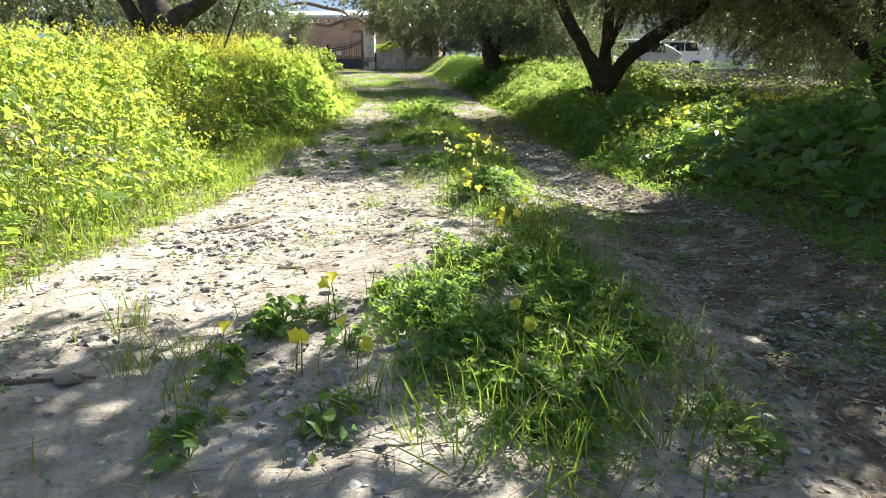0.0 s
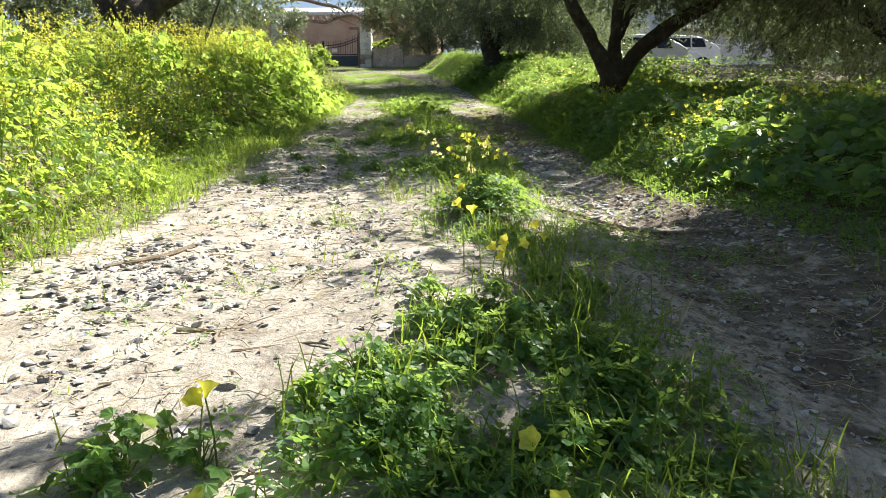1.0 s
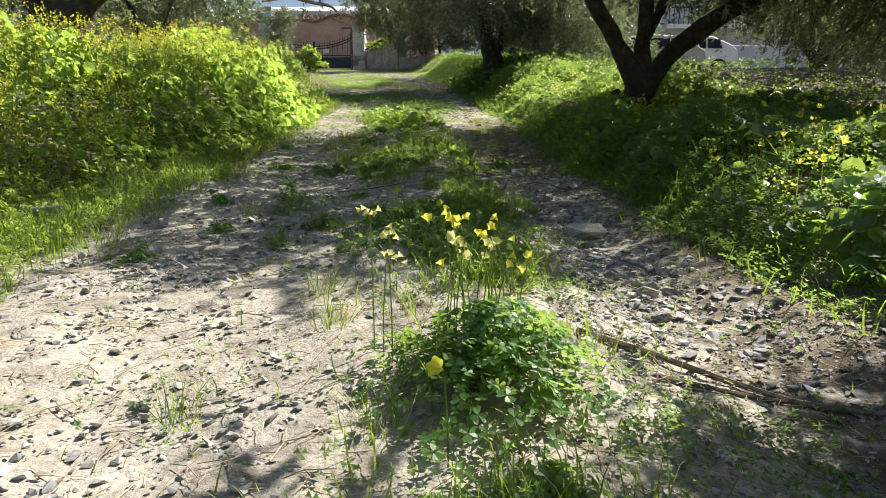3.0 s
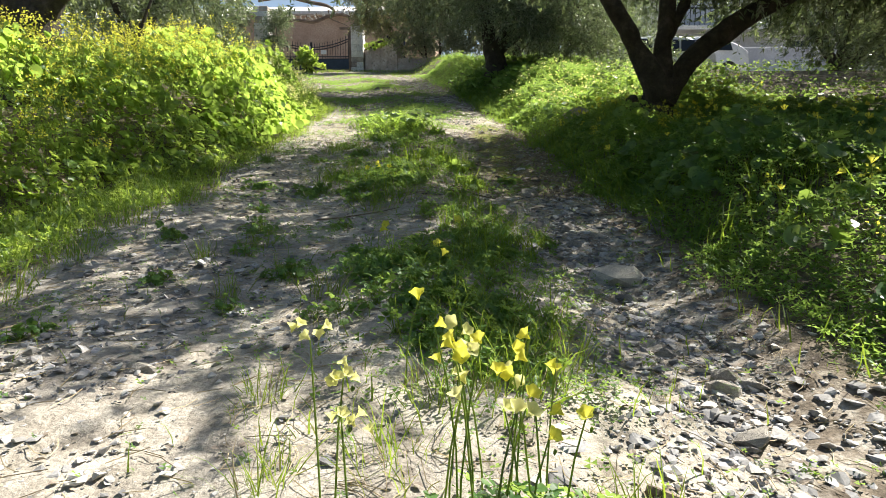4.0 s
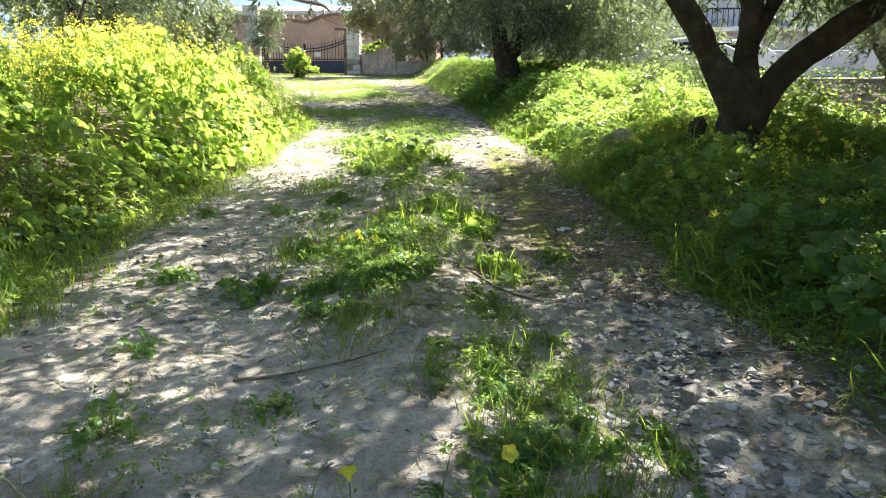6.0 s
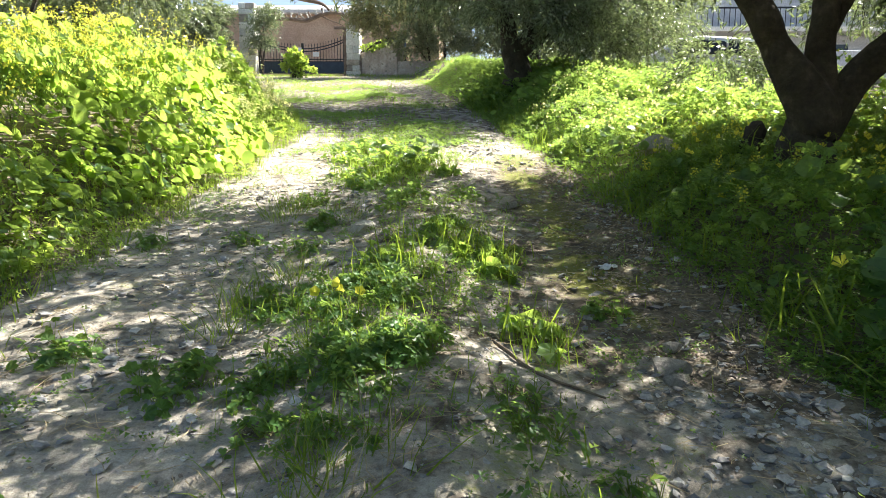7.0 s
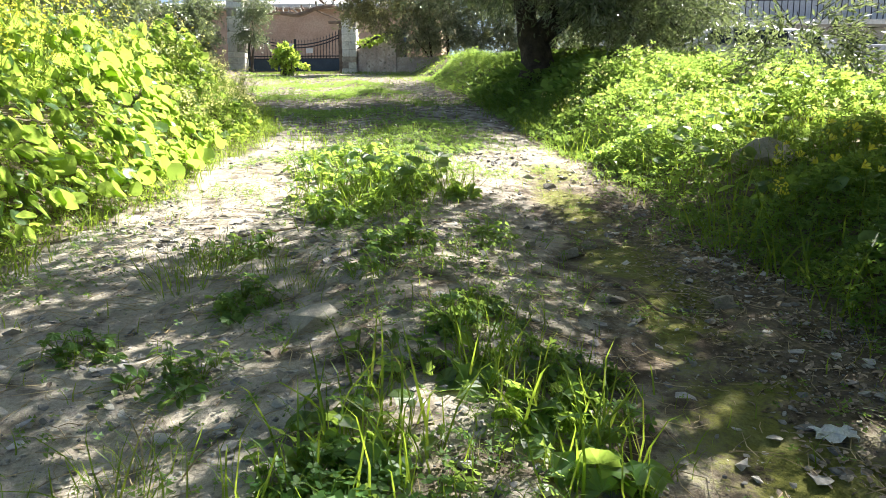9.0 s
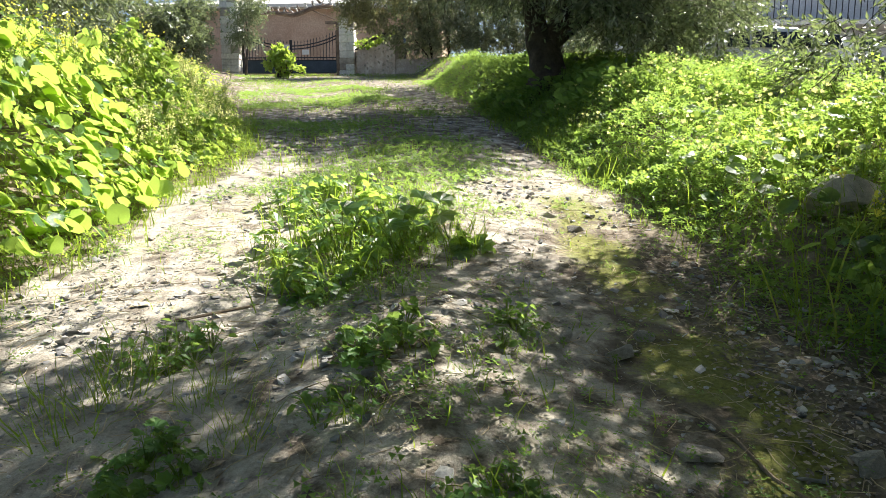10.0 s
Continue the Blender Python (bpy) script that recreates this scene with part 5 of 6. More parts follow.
blossoms("yellow_flowers", sample(2600, -5.5, -1.3, -0.5, 7.5, lambda x, y: inb(x, y) * np.clip(0.4 + 1.2 * fbm(x, y, 2.2, 35), 0, 1), R), left_plants, (0.018, 0.034), "yellow wild flowers over the sunlit bank", R, M_PETAL)
blossoms("yellow_flowers", sample(1300, -8, -3, 2, 17, inb, R), left_plants, (0.016, 0.03), "yellow mustard flowers on tall stems along the bank's crest", R, M_PETAL, 0.3)
blossoms("yellow_flowers", sample(620, 0.8, 4.2, 4.5, 12, lambda x, y: (x > right_x(y) + 0.2) * np.clip(0.3 + 1.2 * fbm(x, y, 1.5, 66), 0.05, 1), R), right_plants, (0.032, 0.055), "scattered yellow sorrel flowers on the shady bank", R, M_PETAL, 0.17)
foliage("bank_weeds", sample(17000, -1.9, 2.4, 15.8, 20.5, lambda x, y: step((x - right_x(y) + 0.2) / 0.4) * np.clip(0.45 + 1.3 * fbm(x, y, 1.3, 64), 0, 1), R), lambda x, y: 0.12 + (0.22 + 0.3 * np.exp(-(((x - 0.6) / 1.0) ** 2 + ((y - 17.1) / 1.0) ** 2))) * np.clip(0.45 + fbm(x, y, 1.8, 65), 0, 1), slim_leaf(0.4), M_CLOVER, (0.07, 0.15), "lush dark green weeds heaped on the bank at the bend", R, tilt=0.6, bias=0.1, shell=0.6)
blossoms("pale_flowers", sample(480, 0.6, 3.6, 11.4, 16.5, lambda x, y: (x > right_x(y) + 0.3) * 1.0, R), right_plants, (0.022, 0.044), "pale yellow flowers on sunlit stems", R, M_PALE, 0.14)


def mustard(xy, cover, tall, label, r, material):
    """Slender branching stems, each tipped with a loose spray of small petals."""
    x, y = xy
    n, per, dots = len(x), 4, 8
    g = ground_z(x, y) + cover(x, y) * 0.55
    foot = np.stack([x, y, g], -1)
    lean = np.stack([r.normal(0, 0.22, n), r.normal(0, 0.22, n), np.ones(n)], -1)
    h = r.uniform(*tall, n)
    base, top = [], []
    for k in range(per):
        fork = foot + lean * (h * r.uniform(0.1, 0.5, n) * (k > 0))[:, None]
        way = lean + r.normal(0, 0.32, (n, 3)) * [1, 1, 0.2] * (k > 0)
        base.append(fork)
        top.append(fork + way * (h * r.uniform(0.45, 0.8, n) if k else h)[:, None])
    base, top = np.concatenate(base), np.concatenate(top)
    mid = (base + top) / 2 + r.normal(0, 0.012, base.shape)
    m = len(base)
    v, f = thin_tubes(np.stack([np.c_[base, np.full(m, 0.0024)], np.c_[mid, np.full(m, 0.0019)], np.c_[top, np.full(m, 0.0013)]], 1))
    ob = tagged(numpy_part("mustard", v, f, M_STEM), label, "flowers", kind="stuff")
    at = top.repeat(dots, 0) + r.normal(0, 1, (m * dots, 3)) * [0.014, 0.014, 0.02]
    nrm = r.normal(0, 1, (m * dots, 3)) + [0, 0, 0.6]
    v, f = strewn(slim_leaf(0.42), at, turns(nrm, r.uniform(0, 6.3, m * dots)), r.uniform(0.011, 0.023, m * dots))
    tagged(numpy_part("petals", v, f, material, ob), kind="stuff")
    at = base.repeat(3, 0) + (top - base).repeat(3, 0) * r.uniform(0, 0.75, (m * 3, 1))
    v, f = strewn(slim_leaf(0.2), at, turns(r.normal(0, 1, (m * 3, 3)) + [0, 0, 0.5], r.uniform(0, 6.3, m * 3)), r.uniform(0.02, 0.05, m * 3))
    tagged(numpy_part("leaflets", v, f, M_MEADOW, ob), kind="stuff")
    return ob


mustard(sample(1000, -4.8, -1.45, -0.5, 7.0, lambda x, y: inb(x, y) * np.clip(0.45 + fbm(x, y, 1.6, 36), 0.05, 1), R), left_plants, (0.15, 0.4), "yellow mustard flowering in loose sprays over the bank", R, M_PETAL)
mustard(sample(850, -5.0, -2.4, 6.5, 13.5, lambda x, y: (x < left_x(y) - 0.7) * 1.0, R), left_plants, (0.24, 0.62), "thin mustard stems with yellow flowers along the mound's crest", R, M_PETAL)
mustard(sample(420, -4.2, -2.0, 13.0, 18.0, lambda x, y: (x < left_x(y) - 0.1) * 1.0, R), left_plants, (0.12, 0.4), "pale yellow mustard at the end of the mound", R, M_PALE)
mustard(sample(110, 1.0, 3.8, 5.0, 12.0, lambda x, y: (x > right_x(y) + 0.25) * 1.0, R), right_plants, (0.08, 0.2), "a few slim yellow flower stems on the shady bank", R, M_PETAL)
grass("tall_grass", sample(8000, 0.2, 4.2, 11.0, 17.5, lambda x, y: step((x - right_x(y) + 0.05 + 0.35 * fbm(x, y, 3.1, 46)) / 0.4) * np.clip(0.55 + fbm(x, y, 1.5, 37), 0.1, 1), R), (0.14, 0.32), "tall seeding grass lit from behind on the bank's crest", R, width=0.012)
grass("tall_grass", sample(3200, 0.9, 3.2, 6.5, 11.5, lambda x, y: (x > right_x(y) + 0.02) * np.clip(0.4 + fbm(x, y, 1.5, 38), 0.05, 1), R), (0.12, 0.36), "tall arching dark grass on the shady bank", R, bend=0.85, width=0.016)
grass("tall_grass", sample(11000, -3.4, -1.3, 1.5, 9.0, lambda x, y: (x < left_x(y) + 0.02) * np.clip(0.4 + fbm(x, y, 1.8, 39), 0.05, 1) * (1 - 0.75 * shelf(y)) * np.exp(-np.maximum(left_x(y) - x - 0.6, 0) * 2), R), (0.1, 0.26), "yellowish grass at the foot of the sunlit bank", R, width=0.016)
grass("tall_grass", sample(15000, -2.6, 3.0, 15.0, 28.0, lambda x, y: step((x - right_x(y) + 0.1 + 0.45 * fbm(x, y, 2.6, 45)) / 0.5) * np.clip(0.6 + 0.8 * fbm(x, y, 1.3, 43), 0.1, 1), R), (0.09, 0.24), "long green grass on the bank under the olive trees", R, width=0.02)
foliage("bank_weeds", sample(13000, -4.2, -1.7, 7.2, 15.5, lambda x, y: inl(x, y) * (1 - 0.55 * step((y - 9) / 1) * step((14.5 - y) / 1)), R), left_plants, lobed_leaf(), M_MEADOW, (0.03, 0.085), "lobed yellow-green weed leaves over the mound", R, tilt=0.75, lean=(0.4, 0.0, 0.9))
foliage("bank_weeds", sample(15000, 0.5, 3.8, 10.3, 16.5, lambda x, y: inr(x, y) * np.clip(0.45 + 1.3 * fbm(x, y, 2.6, 41), 0.1, 1), R), right_plants, slim_leaf(0.3), M_MEADOW, (0.016, 0.042), "fine sunlit weeds on the bank's crest", R, tilt=0.8)
foliage("bank_weeds", sample(6500, 0.7, 3.6, 8.5, 15.5, lambda x, y: inr(x, y) * np.clip(0.5 + 1.2 * fbm(x, y, 2.2, 48), 0.05, 1), R), right_plants, lobed_leaf(), M_ROUND, (0.03, 0.075), "lobed green weed leaves on the bank beside the track", R, tilt=0.8)


foliage("sorrel_cover", sample(60000, 0.5, 4.2, 7.6, 16.8, lambda x, y: inr(x, y) * np.clip(0.6 + 1.1 * fbm(x, y, 1.4, 51), 0.15, 1), R), right_plants, clover_leaf(), M_CLOVER, (0.03, 0.058), "dense mounded green sorrel leaves on the bank", R, tilt=0.5, bias=0.15, shell=0.6)
foliage("sorrel_cover", sample(42000, -2.2, 4.5, 14.5, 27, lambda x, y: step((x - right_x(y) + 0.25) / 0.5) * np.clip(0.75 + 0.8 * fbm(x, y, 1.6, 61), 0.2, 1), R), lambda x, y: 0.06 + right_plants(x, y), clover_leaf(), M_CLOVER, (0.04, 0.085), "dense dark green weeds on the bank under the olive trees", R, tilt=0.5, bias=0.1, shell=0.7)
foliage("upper_weeds", sample(90000, -5.5, 1.2, 13.2, 24, lambda x, y: np.clip(0.05 + 1.9 * fbm(x, y, 1.5, 62), 0.02, 1) * (1 - 0.8 * np.exp(-(((x - strip_x(y) - 1.15) / 0.45) ** 2))), R), low, clover_leaf(), M_CLOVER, (0.02, 0.045), "patchy mats of low green weeds on the upper track", R, bias=0.1)
foliage("sorrel_cover", sample(26000, 1.0, 3.6, 3.4, 8.4, lambda x, y: inr(x, y) * np.clip(0.55 + 1.1 * fbm(x, y, 1.7, 52), 0.1, 1), R), right_plants, clover_leaf(), M_CLOVER, (0.03, 0.055), "low green sorrel leaves in the shade of the bank", R, tilt=0.5, bias=0.15, shell=0.6)


# ---- clumps on the track ----
def disc(n, x, y, r0, r):
    a, d = r.uniform(0, 2 * np.pi, n), r0 * np.sqrt(r.uniform(0, 1, n)) * r.uniform(0.75, 1.1, n)
    return x + d * np.cos(a), y + 1.3 * d * np.sin(a), d / r0


def clump(name, x, y, radius, height, leaf, material, size, density, label, seed, blades=0, blade_size=(0.1, 0.2), category="plant", group="", dome=False):
    """A loose leafy plant: several uneven rosettes of leaves on stalks, with a few grass blades between."""
    r = np.random.default_rng(seed)
    at = np.array([x, y, gz(x, y)])
    top = thing(name, tuple(at), label, category, group)
    subs = 5 + int(radius * 50)
    sx, sy, _ = disc(subs, x, y, radius * 1.05, r)
    sh, sr = height * r.uniform(0.25, 1.1, subs), r.uniform(0.03, 0.06, subs) + radius * 0.12
    n = max(30, int(density * radius * radius * 2100))
    k = r.choice(subs, n, p=sr**2 / (sr**2).sum())
    off = r.normal(0, 0.55, (n, 2)) * sr[k][:, None]
    px, py = sx[k] + off[:, 0], sy[k] + 1.15 * off[:, 1]
    if dome:
        sr, sh, k = np.full(subs, radius * 1.1), np.full(subs, height * 0.75), np.zeros(n, int)
        off = r.normal(0, 0.5, (n, 2)) * radius
        px, py = x + off[:, 0], y + off[:, 1]
    far = np.hypot(off[:, 0], off[:, 1]) / sr[k]
    z = ground_z(px, py) + 0.008 + sh[k] * np.exp(-0.9 * far * far) * (0.25 + 0.85 * r.uniform(0, 1, n) ** 0.7)
    normal = np.stack([off[:, 0] / sr[k] * 0.7 + 0.25, off[:, 1] / sr[k] * 0.6 + 0.1, np.full(n, 0.9)], -1) + r.normal(0, 0.4, (n, 3))
    normal[:, 2] = np.abs(normal[:, 2]) + 0.1
    v, f = strewn(leaf, np.stack([px, py, z], -1) - at, turns(normal, r.uniform(0, 6.3, n)), r.uniform(*size, n))
    tagged(numpy_part("leafage", v, f, material, top), kind="stuff")
    m = min(n, 200)
    root = np.stack([sx[k][:m], sy[k][:m], ground_z(sx[k][:m], sy[k][:m]) - 0.01], -1) - at
    tip = np.stack([px[:m], py[:m], z[:m]], -1) - at
    v, f = thin_tubes(np.stack([np.c_[root, np.full(m, 0.0018)], np.c_[(root + tip) / 2 + [0, 0, 0.012], np.full(m, 0.0015)], np.c_[tip, np.full(m, 0.001)]], 1))
    tagged(numpy_part("stalk", v, f, M_STEM, top), kind="stuff")
    if blades:
        bx, by, d = disc(blades, x, y, radius * 1.2, r)
        nb = np.array((0, 0, 1.0)) + r.normal(0, 0.3, (blades, 3))
        nb[:, 2] = np.abs(nb[:, 2]) + 0.3
        v, f = strewn(blade(0.5, 0.016), np.stack([bx, by, ground_z(bx, by) - 0.01], -1) - at, turns(nb, r.uniform(0, 6.3, blades)), r.uniform(*blade_size, blades))
        tagged(numpy_part("grass", v, f, M_GRASS, top), kind="stuff")
    return top


WEEDS = [(-0.22, 1.77, 0.13), (0.03, 1.65, 0.06), (-0.28, 1.5, 0.04), (0.02, 5.65, 0.11), (-0.44, 6.01, 0.1), (-0.15, 5.47, 0.09), (-1.3, 8.25, 0.11), (-0.82, 6.88, 0.1), (-1.67, 9.6, 0.09),
         (-1.09, 10.85, 0.16), (-0.78, 10.2, 0.13), (-0.4, 10.4, 0.09), (-0.35, 10.79, 0.16), (-0.23, 9.62, 0.12), (-0.71, 11.29, 0.09), (-0.85, 9.66, 0.13), (-1.18, 9.81, 0.09), (-0.5, 8.11, 0.13), (-0.79, 8.07, 0.14), (0.0, 1.21, 0.08), (-0.28, 1.17, 0.05), (0.1, 11.0, 0.12), (0.75, 8.9, 0.1), (0.3, 7.9, 0.12), (0.65, 1.5, 0.1), (0.95, 1.35, 0.1), (0.3, 1.5, 0.09), (-0.55, 5.6, 0.04), (-0.95, 5.9, 0.03), (-0.75, 6.4, 0.05), (-1.25, 6.6, 0.05), (0.6, 6.9, 0.05), (-1.1, 5.3, 0.04), (-0.4, 7.0, 0.05), (-1.0, 7.4, 0.04), (0.55, 7.6, 0.06)]
for i, (x, y, r0) in enumerate(WEEDS):
    clump("weed", x, y, r0, 0.05 + 0.25 * r0, (lobed_leaf(), oval_leaf())[i % 2], M_CLOVER, (0.022, 0.05), 3.0, "low green weed rosette on the dusty track", 200 + i, 14, (0.04, 0.1), "weed", "weeds on the track")
CLOVERS = [(0.42, 1.95, 0.3, 0.1), (0.38, 1.6, 0.2, 0.08), (0.5, 2.5, 0.26, 0.11), (0.7, 2.8, 0.13, 0.07), (0.47, 4.1, 0.27, 0.26), (0.55, 3.5, 0.14, 0.1), (0.39, 5.6, 0.24, 0.13), (0.08, 6.08, 0.17, 0.09), (0.12, 6.2, 0.3, 0.12), (0.4, 6.15, 0.17, 0.1), (-0.27, 7.97, 0.3, 0.1),
           (-0.27, 8.92, 0.26, 0.08), (0.38, 7.31, 0.15, 0.08), (-0.22, 8.4, 0.28, 0.13), (-0.41, 8.87, 0.2, 0.12), (0.23, 9.64, 0.19, 0.1), (-0.7, 8.74, 0.15, 0.09), (0.02, 9.98, 0.16, 0.09), (0.62, 3.05, 0.14, 0.08), (0.6, 1.75, 0.2, 0.08), (0.72, 2.15, 0.2, 0.11), (0.14, 1.95, 0.16, 0.09), (0.84, 1.9, 0.15, 0.07), (0.55, 1.35, 0.16, 0.06), (0.62, 2.4, 0.2, 0.12), (0.28, 2.25, 0.18, 0.1), (0.35, 6.75, 0.15, 0.06), (0.6, 6.6, 0.13, 0.06), (0.5, 7.0, 0.15, 0.07), (0.75, 6.95, 0.1, 0.06), (0.2, 7.2, 0.14, 0.07), (0.52, 5.1, 0.15, 0.1), (0.42, 5.35, 0.2, 0.13), (0.3, 5.5, 0.2, 0.12), (0.56, 5.5, 0.18, 0.12)]
for i, (x, y, r0, h) in enumerate(CLOVERS):
    clump("clover_clump", x, y, r0, h if i == 4 else h * 0.7, clover_leaf(True), M_CLOVER, (0.024, 0.046), 3.0 if i != 4 else 5.0, "loose low clump of green sorrel leaves on the track's middle strip", 260 + i, 60, (0.05, 0.17), "clover", "sorrel clumps", i == 4)
MALLOWS = [(-0.74, 11.55, 0.25, 0.22), (-0.5, 11.8, 0.25, 0.2), (-0.95, 11.95, 0.2, 0.24), (0.39, 8.46, 0.14, 0.12), (-0.27, 9.25, 0.2, 0.09), (0.16, 9.45, 0.13, 0.1), (0.25, 9.25, 0.11, 0.09), (0.0, 9.63, 0.09, 0.08), (-0.75, 12.5, 0.36, 0.22), (-1.05, 12.95, 0.36, 0.2), (-0.35, 12.2, 0.24, 0.16), (0.46, 6.45, 0.09, 0.08), (-0.06, 11.95, 0.06, 0.14)]
for i, (x, y, r0, h) in enumerate(MALLOWS):
    clump("mallow_plant", x, y, r0, h * 0.9, lobed_leaf(), M_ROUND, (0.035, 0.1), 0.5 if r0 > 0.19 else 0.8, "leafy mallow plant with rounded lobed leaves on the track", 300 + i, 14 + int(r0 * 300), (0.08, 0.26), "plant", "mallow plants")
TUFTS = [(-0.43, 1.6, 0.06), (0.66, 1.65, 0.08), (0.45, 1.28, 0.06), (0.66, 2.49, 0.17), (0.74, 3.3, 0.16), (-0.54, 1.49, 0.06), (0.78, 3.55, 0.12), (0.46, 3.54, 0.11), (0.67, 3.3, 0.09), (0.18, 3.9, 0.07), (-0.46, 6.05, 0.06), (0.48, 5.16, 0.15), (-0.83, 8.59, 0.16), (-0.27, 7.47, 0.16), (0.37, 6.53, 0.08), (-0.71, 9.15, 0.14),
         (-0.32, 8.33, 0.14), (-1.13, 10.66, 0.16), (-1.17, 10.5, 0.16), (-0.83, 10.56, 0.08), (-0.65, 10.34, 0.08), (-0.87, 8.96, 0.08), (-0.14, 7.64, 0.17), (-0.18, 4.88, 0.08), (-0.29, 3.95, 0.05), (0.2, 4.6, 0.1), (0.75, 4.4, 0.12), (0.3, 4.9, 0.1), (-0.05, 4.5, 0.06), (0.8, 2.2, 0.1), (0.92, 1.55, 0.12), (0.75, 1.3, 0.14), (0.3, 1.2, 0.12), (1.0, 1.9, 0.1), (0.55, 1.15, 0.12), (0.85, 2.6, 0.12), (0.12, 1.35, 0.08), (-0.35, 1.35, 0.07), (-0.7, 1.75, 0.06), (-0.75, 6.55, 0.08), (-0.92, 6.3, 0.06), (-0.2, 5.75, 0.09), (0.65, 6.75, 0.1), (0.3, 6.9, 0.1), (-0.6, 5.75, 0.07), (0.6, 7.3, 0.1), (-1.5, 6.2, 0.12), (-1.6, 6.9, 0.14), (-1.45, 5.6, 0.12), (-1.55, 7.6, 0.13), (0.62, 5.15, 0.14), (0.5, 4.98, 0.13)]
for i, (x, y, r0) in enumerate(TUFTS):
    r = np.random.default_rng(340 + i)
    top = thing("grass_tuft", (x, y, gz(x, y)), "tuft of fresh green grass on the dusty track", "grass", "grass tufts")
    n = int(28 + r0 * 420)
    bx, by, d = disc(n, x, y, r0, r)
    nb = np.stack([(bx - x) * 4, (by - y) * 4, np.ones(n)], -1) + r.normal(0, 0.32, (n, 3))
    nb[:, 2] = np.abs(nb[:, 2]) + 0.3
    v, f = strewn(blade(0.65, 0.014), np.stack([bx, by, ground_z(bx, by) - 0.01], -1) - np.array([x, y, gz(x, y)]), turns(nb, r.uniform(0, 6.3, n)), r.uniform(0.06, 0.1 + r0 * 0.65, n))
    cut = len(f) // 7 // 5 * 5
    tagged(numpy_part("grass", v, f[cut:], M_GRASS, top), kind="stuff")
    tagged(numpy_part("dry_grass", v, f[:cut], M_STRAW, top, "dry straw-coloured blades"), kind="stuff")


def petal_ring(size, seed):
    """A funnel blossom with the throat at the origin: five broad petals that merge below a lobed, ruffled rim."""
    r = np.random.default_rng(seed)
    n = 20
    a = np.linspace(0, 2 * np.pi, n, endpoint=False)
    wave = np.cos(5 * a)
    rings = []
    for rad, lobe, z, dip in ((0.05, 0, 0.0, 0), (0.16, 0, 0.32, 0), (0.34, 0.02, 0.58, -0.02), (0.52, 0.07, 0.72, 0.03)):
        rr = rad + lobe * wave
        rings.append(np.stack([rr * np.cos(a), rr * np.sin(a), z + dip * wave + r.normal(0, 0.012, n) * (rad > 0.3)], -1))
    v = np.concatenate(rings)
    f = []
    for k in range(3):
        for i in range(n):
            p, q = k * n + i, k * n + (i + 1) % n
            f += [(p, q, q + n), (p, q + n, p + n)]
    return v * size, np.array(f)


def sorrel_flower(x, y, height, size, seed, label, lean=0.15, pale=False, heads=1):
    """One flower stem with its funnel blossoms and a bud."""
    r = np.random.default_rng(seed)
    top = thing("sorrel_flower", (x, y, gz(x, y)), label, "flower", "tall yellow flowers")
    a = r.uniform(0, 6.3)
    tip = np.array([lean * height * math.cos(a), lean * height * math.sin(a), height])
    v, f = tubes([[(0, 0, -0.02, 0.0022), (tip[0] * 0.1, tip[1] * 0.3, height * 0.4, 0.002), (tip[0] * 0.5, tip[1] * 0.7, height * 0.75, 0.0018), (*tip, 0.0014)]], 5)
    numpy_part("stem", v, f, M_STEM, top)
    for k in range(heads):
        at = tip + (r.normal(0, 0.02, 3) if k else 0)
        way = np.array([[r.normal(0, 0.5), r.normal(-0.2, 0.5), 0.55]])
        pv, pf = petal_ring(size, seed + k)
        ob = numpy_part("blossom", (pv @ turns(way, np.array([a]))[0].T) + at, pf, M_PALE if pale else M_PETAL, top, "pale yellow blossom" if pale else "bright yellow funnel blossom", smooth=True)
    v, f = strewn(pebble(3, 10, 1.6), (tip + [0.012, 0.01, -0.025])[None], np.eye(3)[None], np.array([0.008]))
    numpy_part("bud", v, f, M_STEM, top)
    return top


YELLOW = "bright yellow sorrel flower on a thin stem beside the strip"
FLOWERS = [(-0.1, 1.78, 0.12), (-0.08, 1.81, 0.13), (-0.1, 1.48, 0.1), (-0.12, 1.5, 0.08), (0.0, 1.56, 0.09), (0.04, 1.5, 0.07), (0.47, 1.79, 0.07), (-0.32, 1.5, 0.1), (0.52, 1.62, 0.1),
           (0.345, 2.97, 0.225), (0.403, 2.97, 0.205), (0.581, 2.97, 0.17), (0.626, 2.97, 0.14), (0.484, 2.97, 0.112), (0.504, 2.97, 0.08), (0.532, 2.97, 0.112), (0.446, 2.97, 0.082), (0.481, 2.97, 0.05), (0.353, 3.75, 0.2),
           (0.2, 4.95, 0.245), (0.331, 4.95, 0.19), (0.342, 4.95, 0.15), (0.36, 4.95, 0.115), (0.394, 4.95, 0.112), (0.6, 4.95, 0.07), (0.286, 4.95, 0.07)]
UPPER_FLOWERS = [(0.261, 6.06, 0.06), (0.031, 6.09, 0.167), (0.232, 6.28, 0.06), (0.32, 6.6, 0.12), (-0.05, 6.5, 0.1),
           (-0.42, 8.62, 0.1), (-0.38, 8.66, 0.11), (-0.3, 8.6, 0.08), (-0.5, 8.64, 0.09)]
for i, (x, y, h) in enumerate(FLOWERS + UPPER_FLOWERS):
    sorrel_flower(x, y, h, 0.04, 400 + i, YELLOW, 0.15, i in (20, 21, 22, 23), 1)
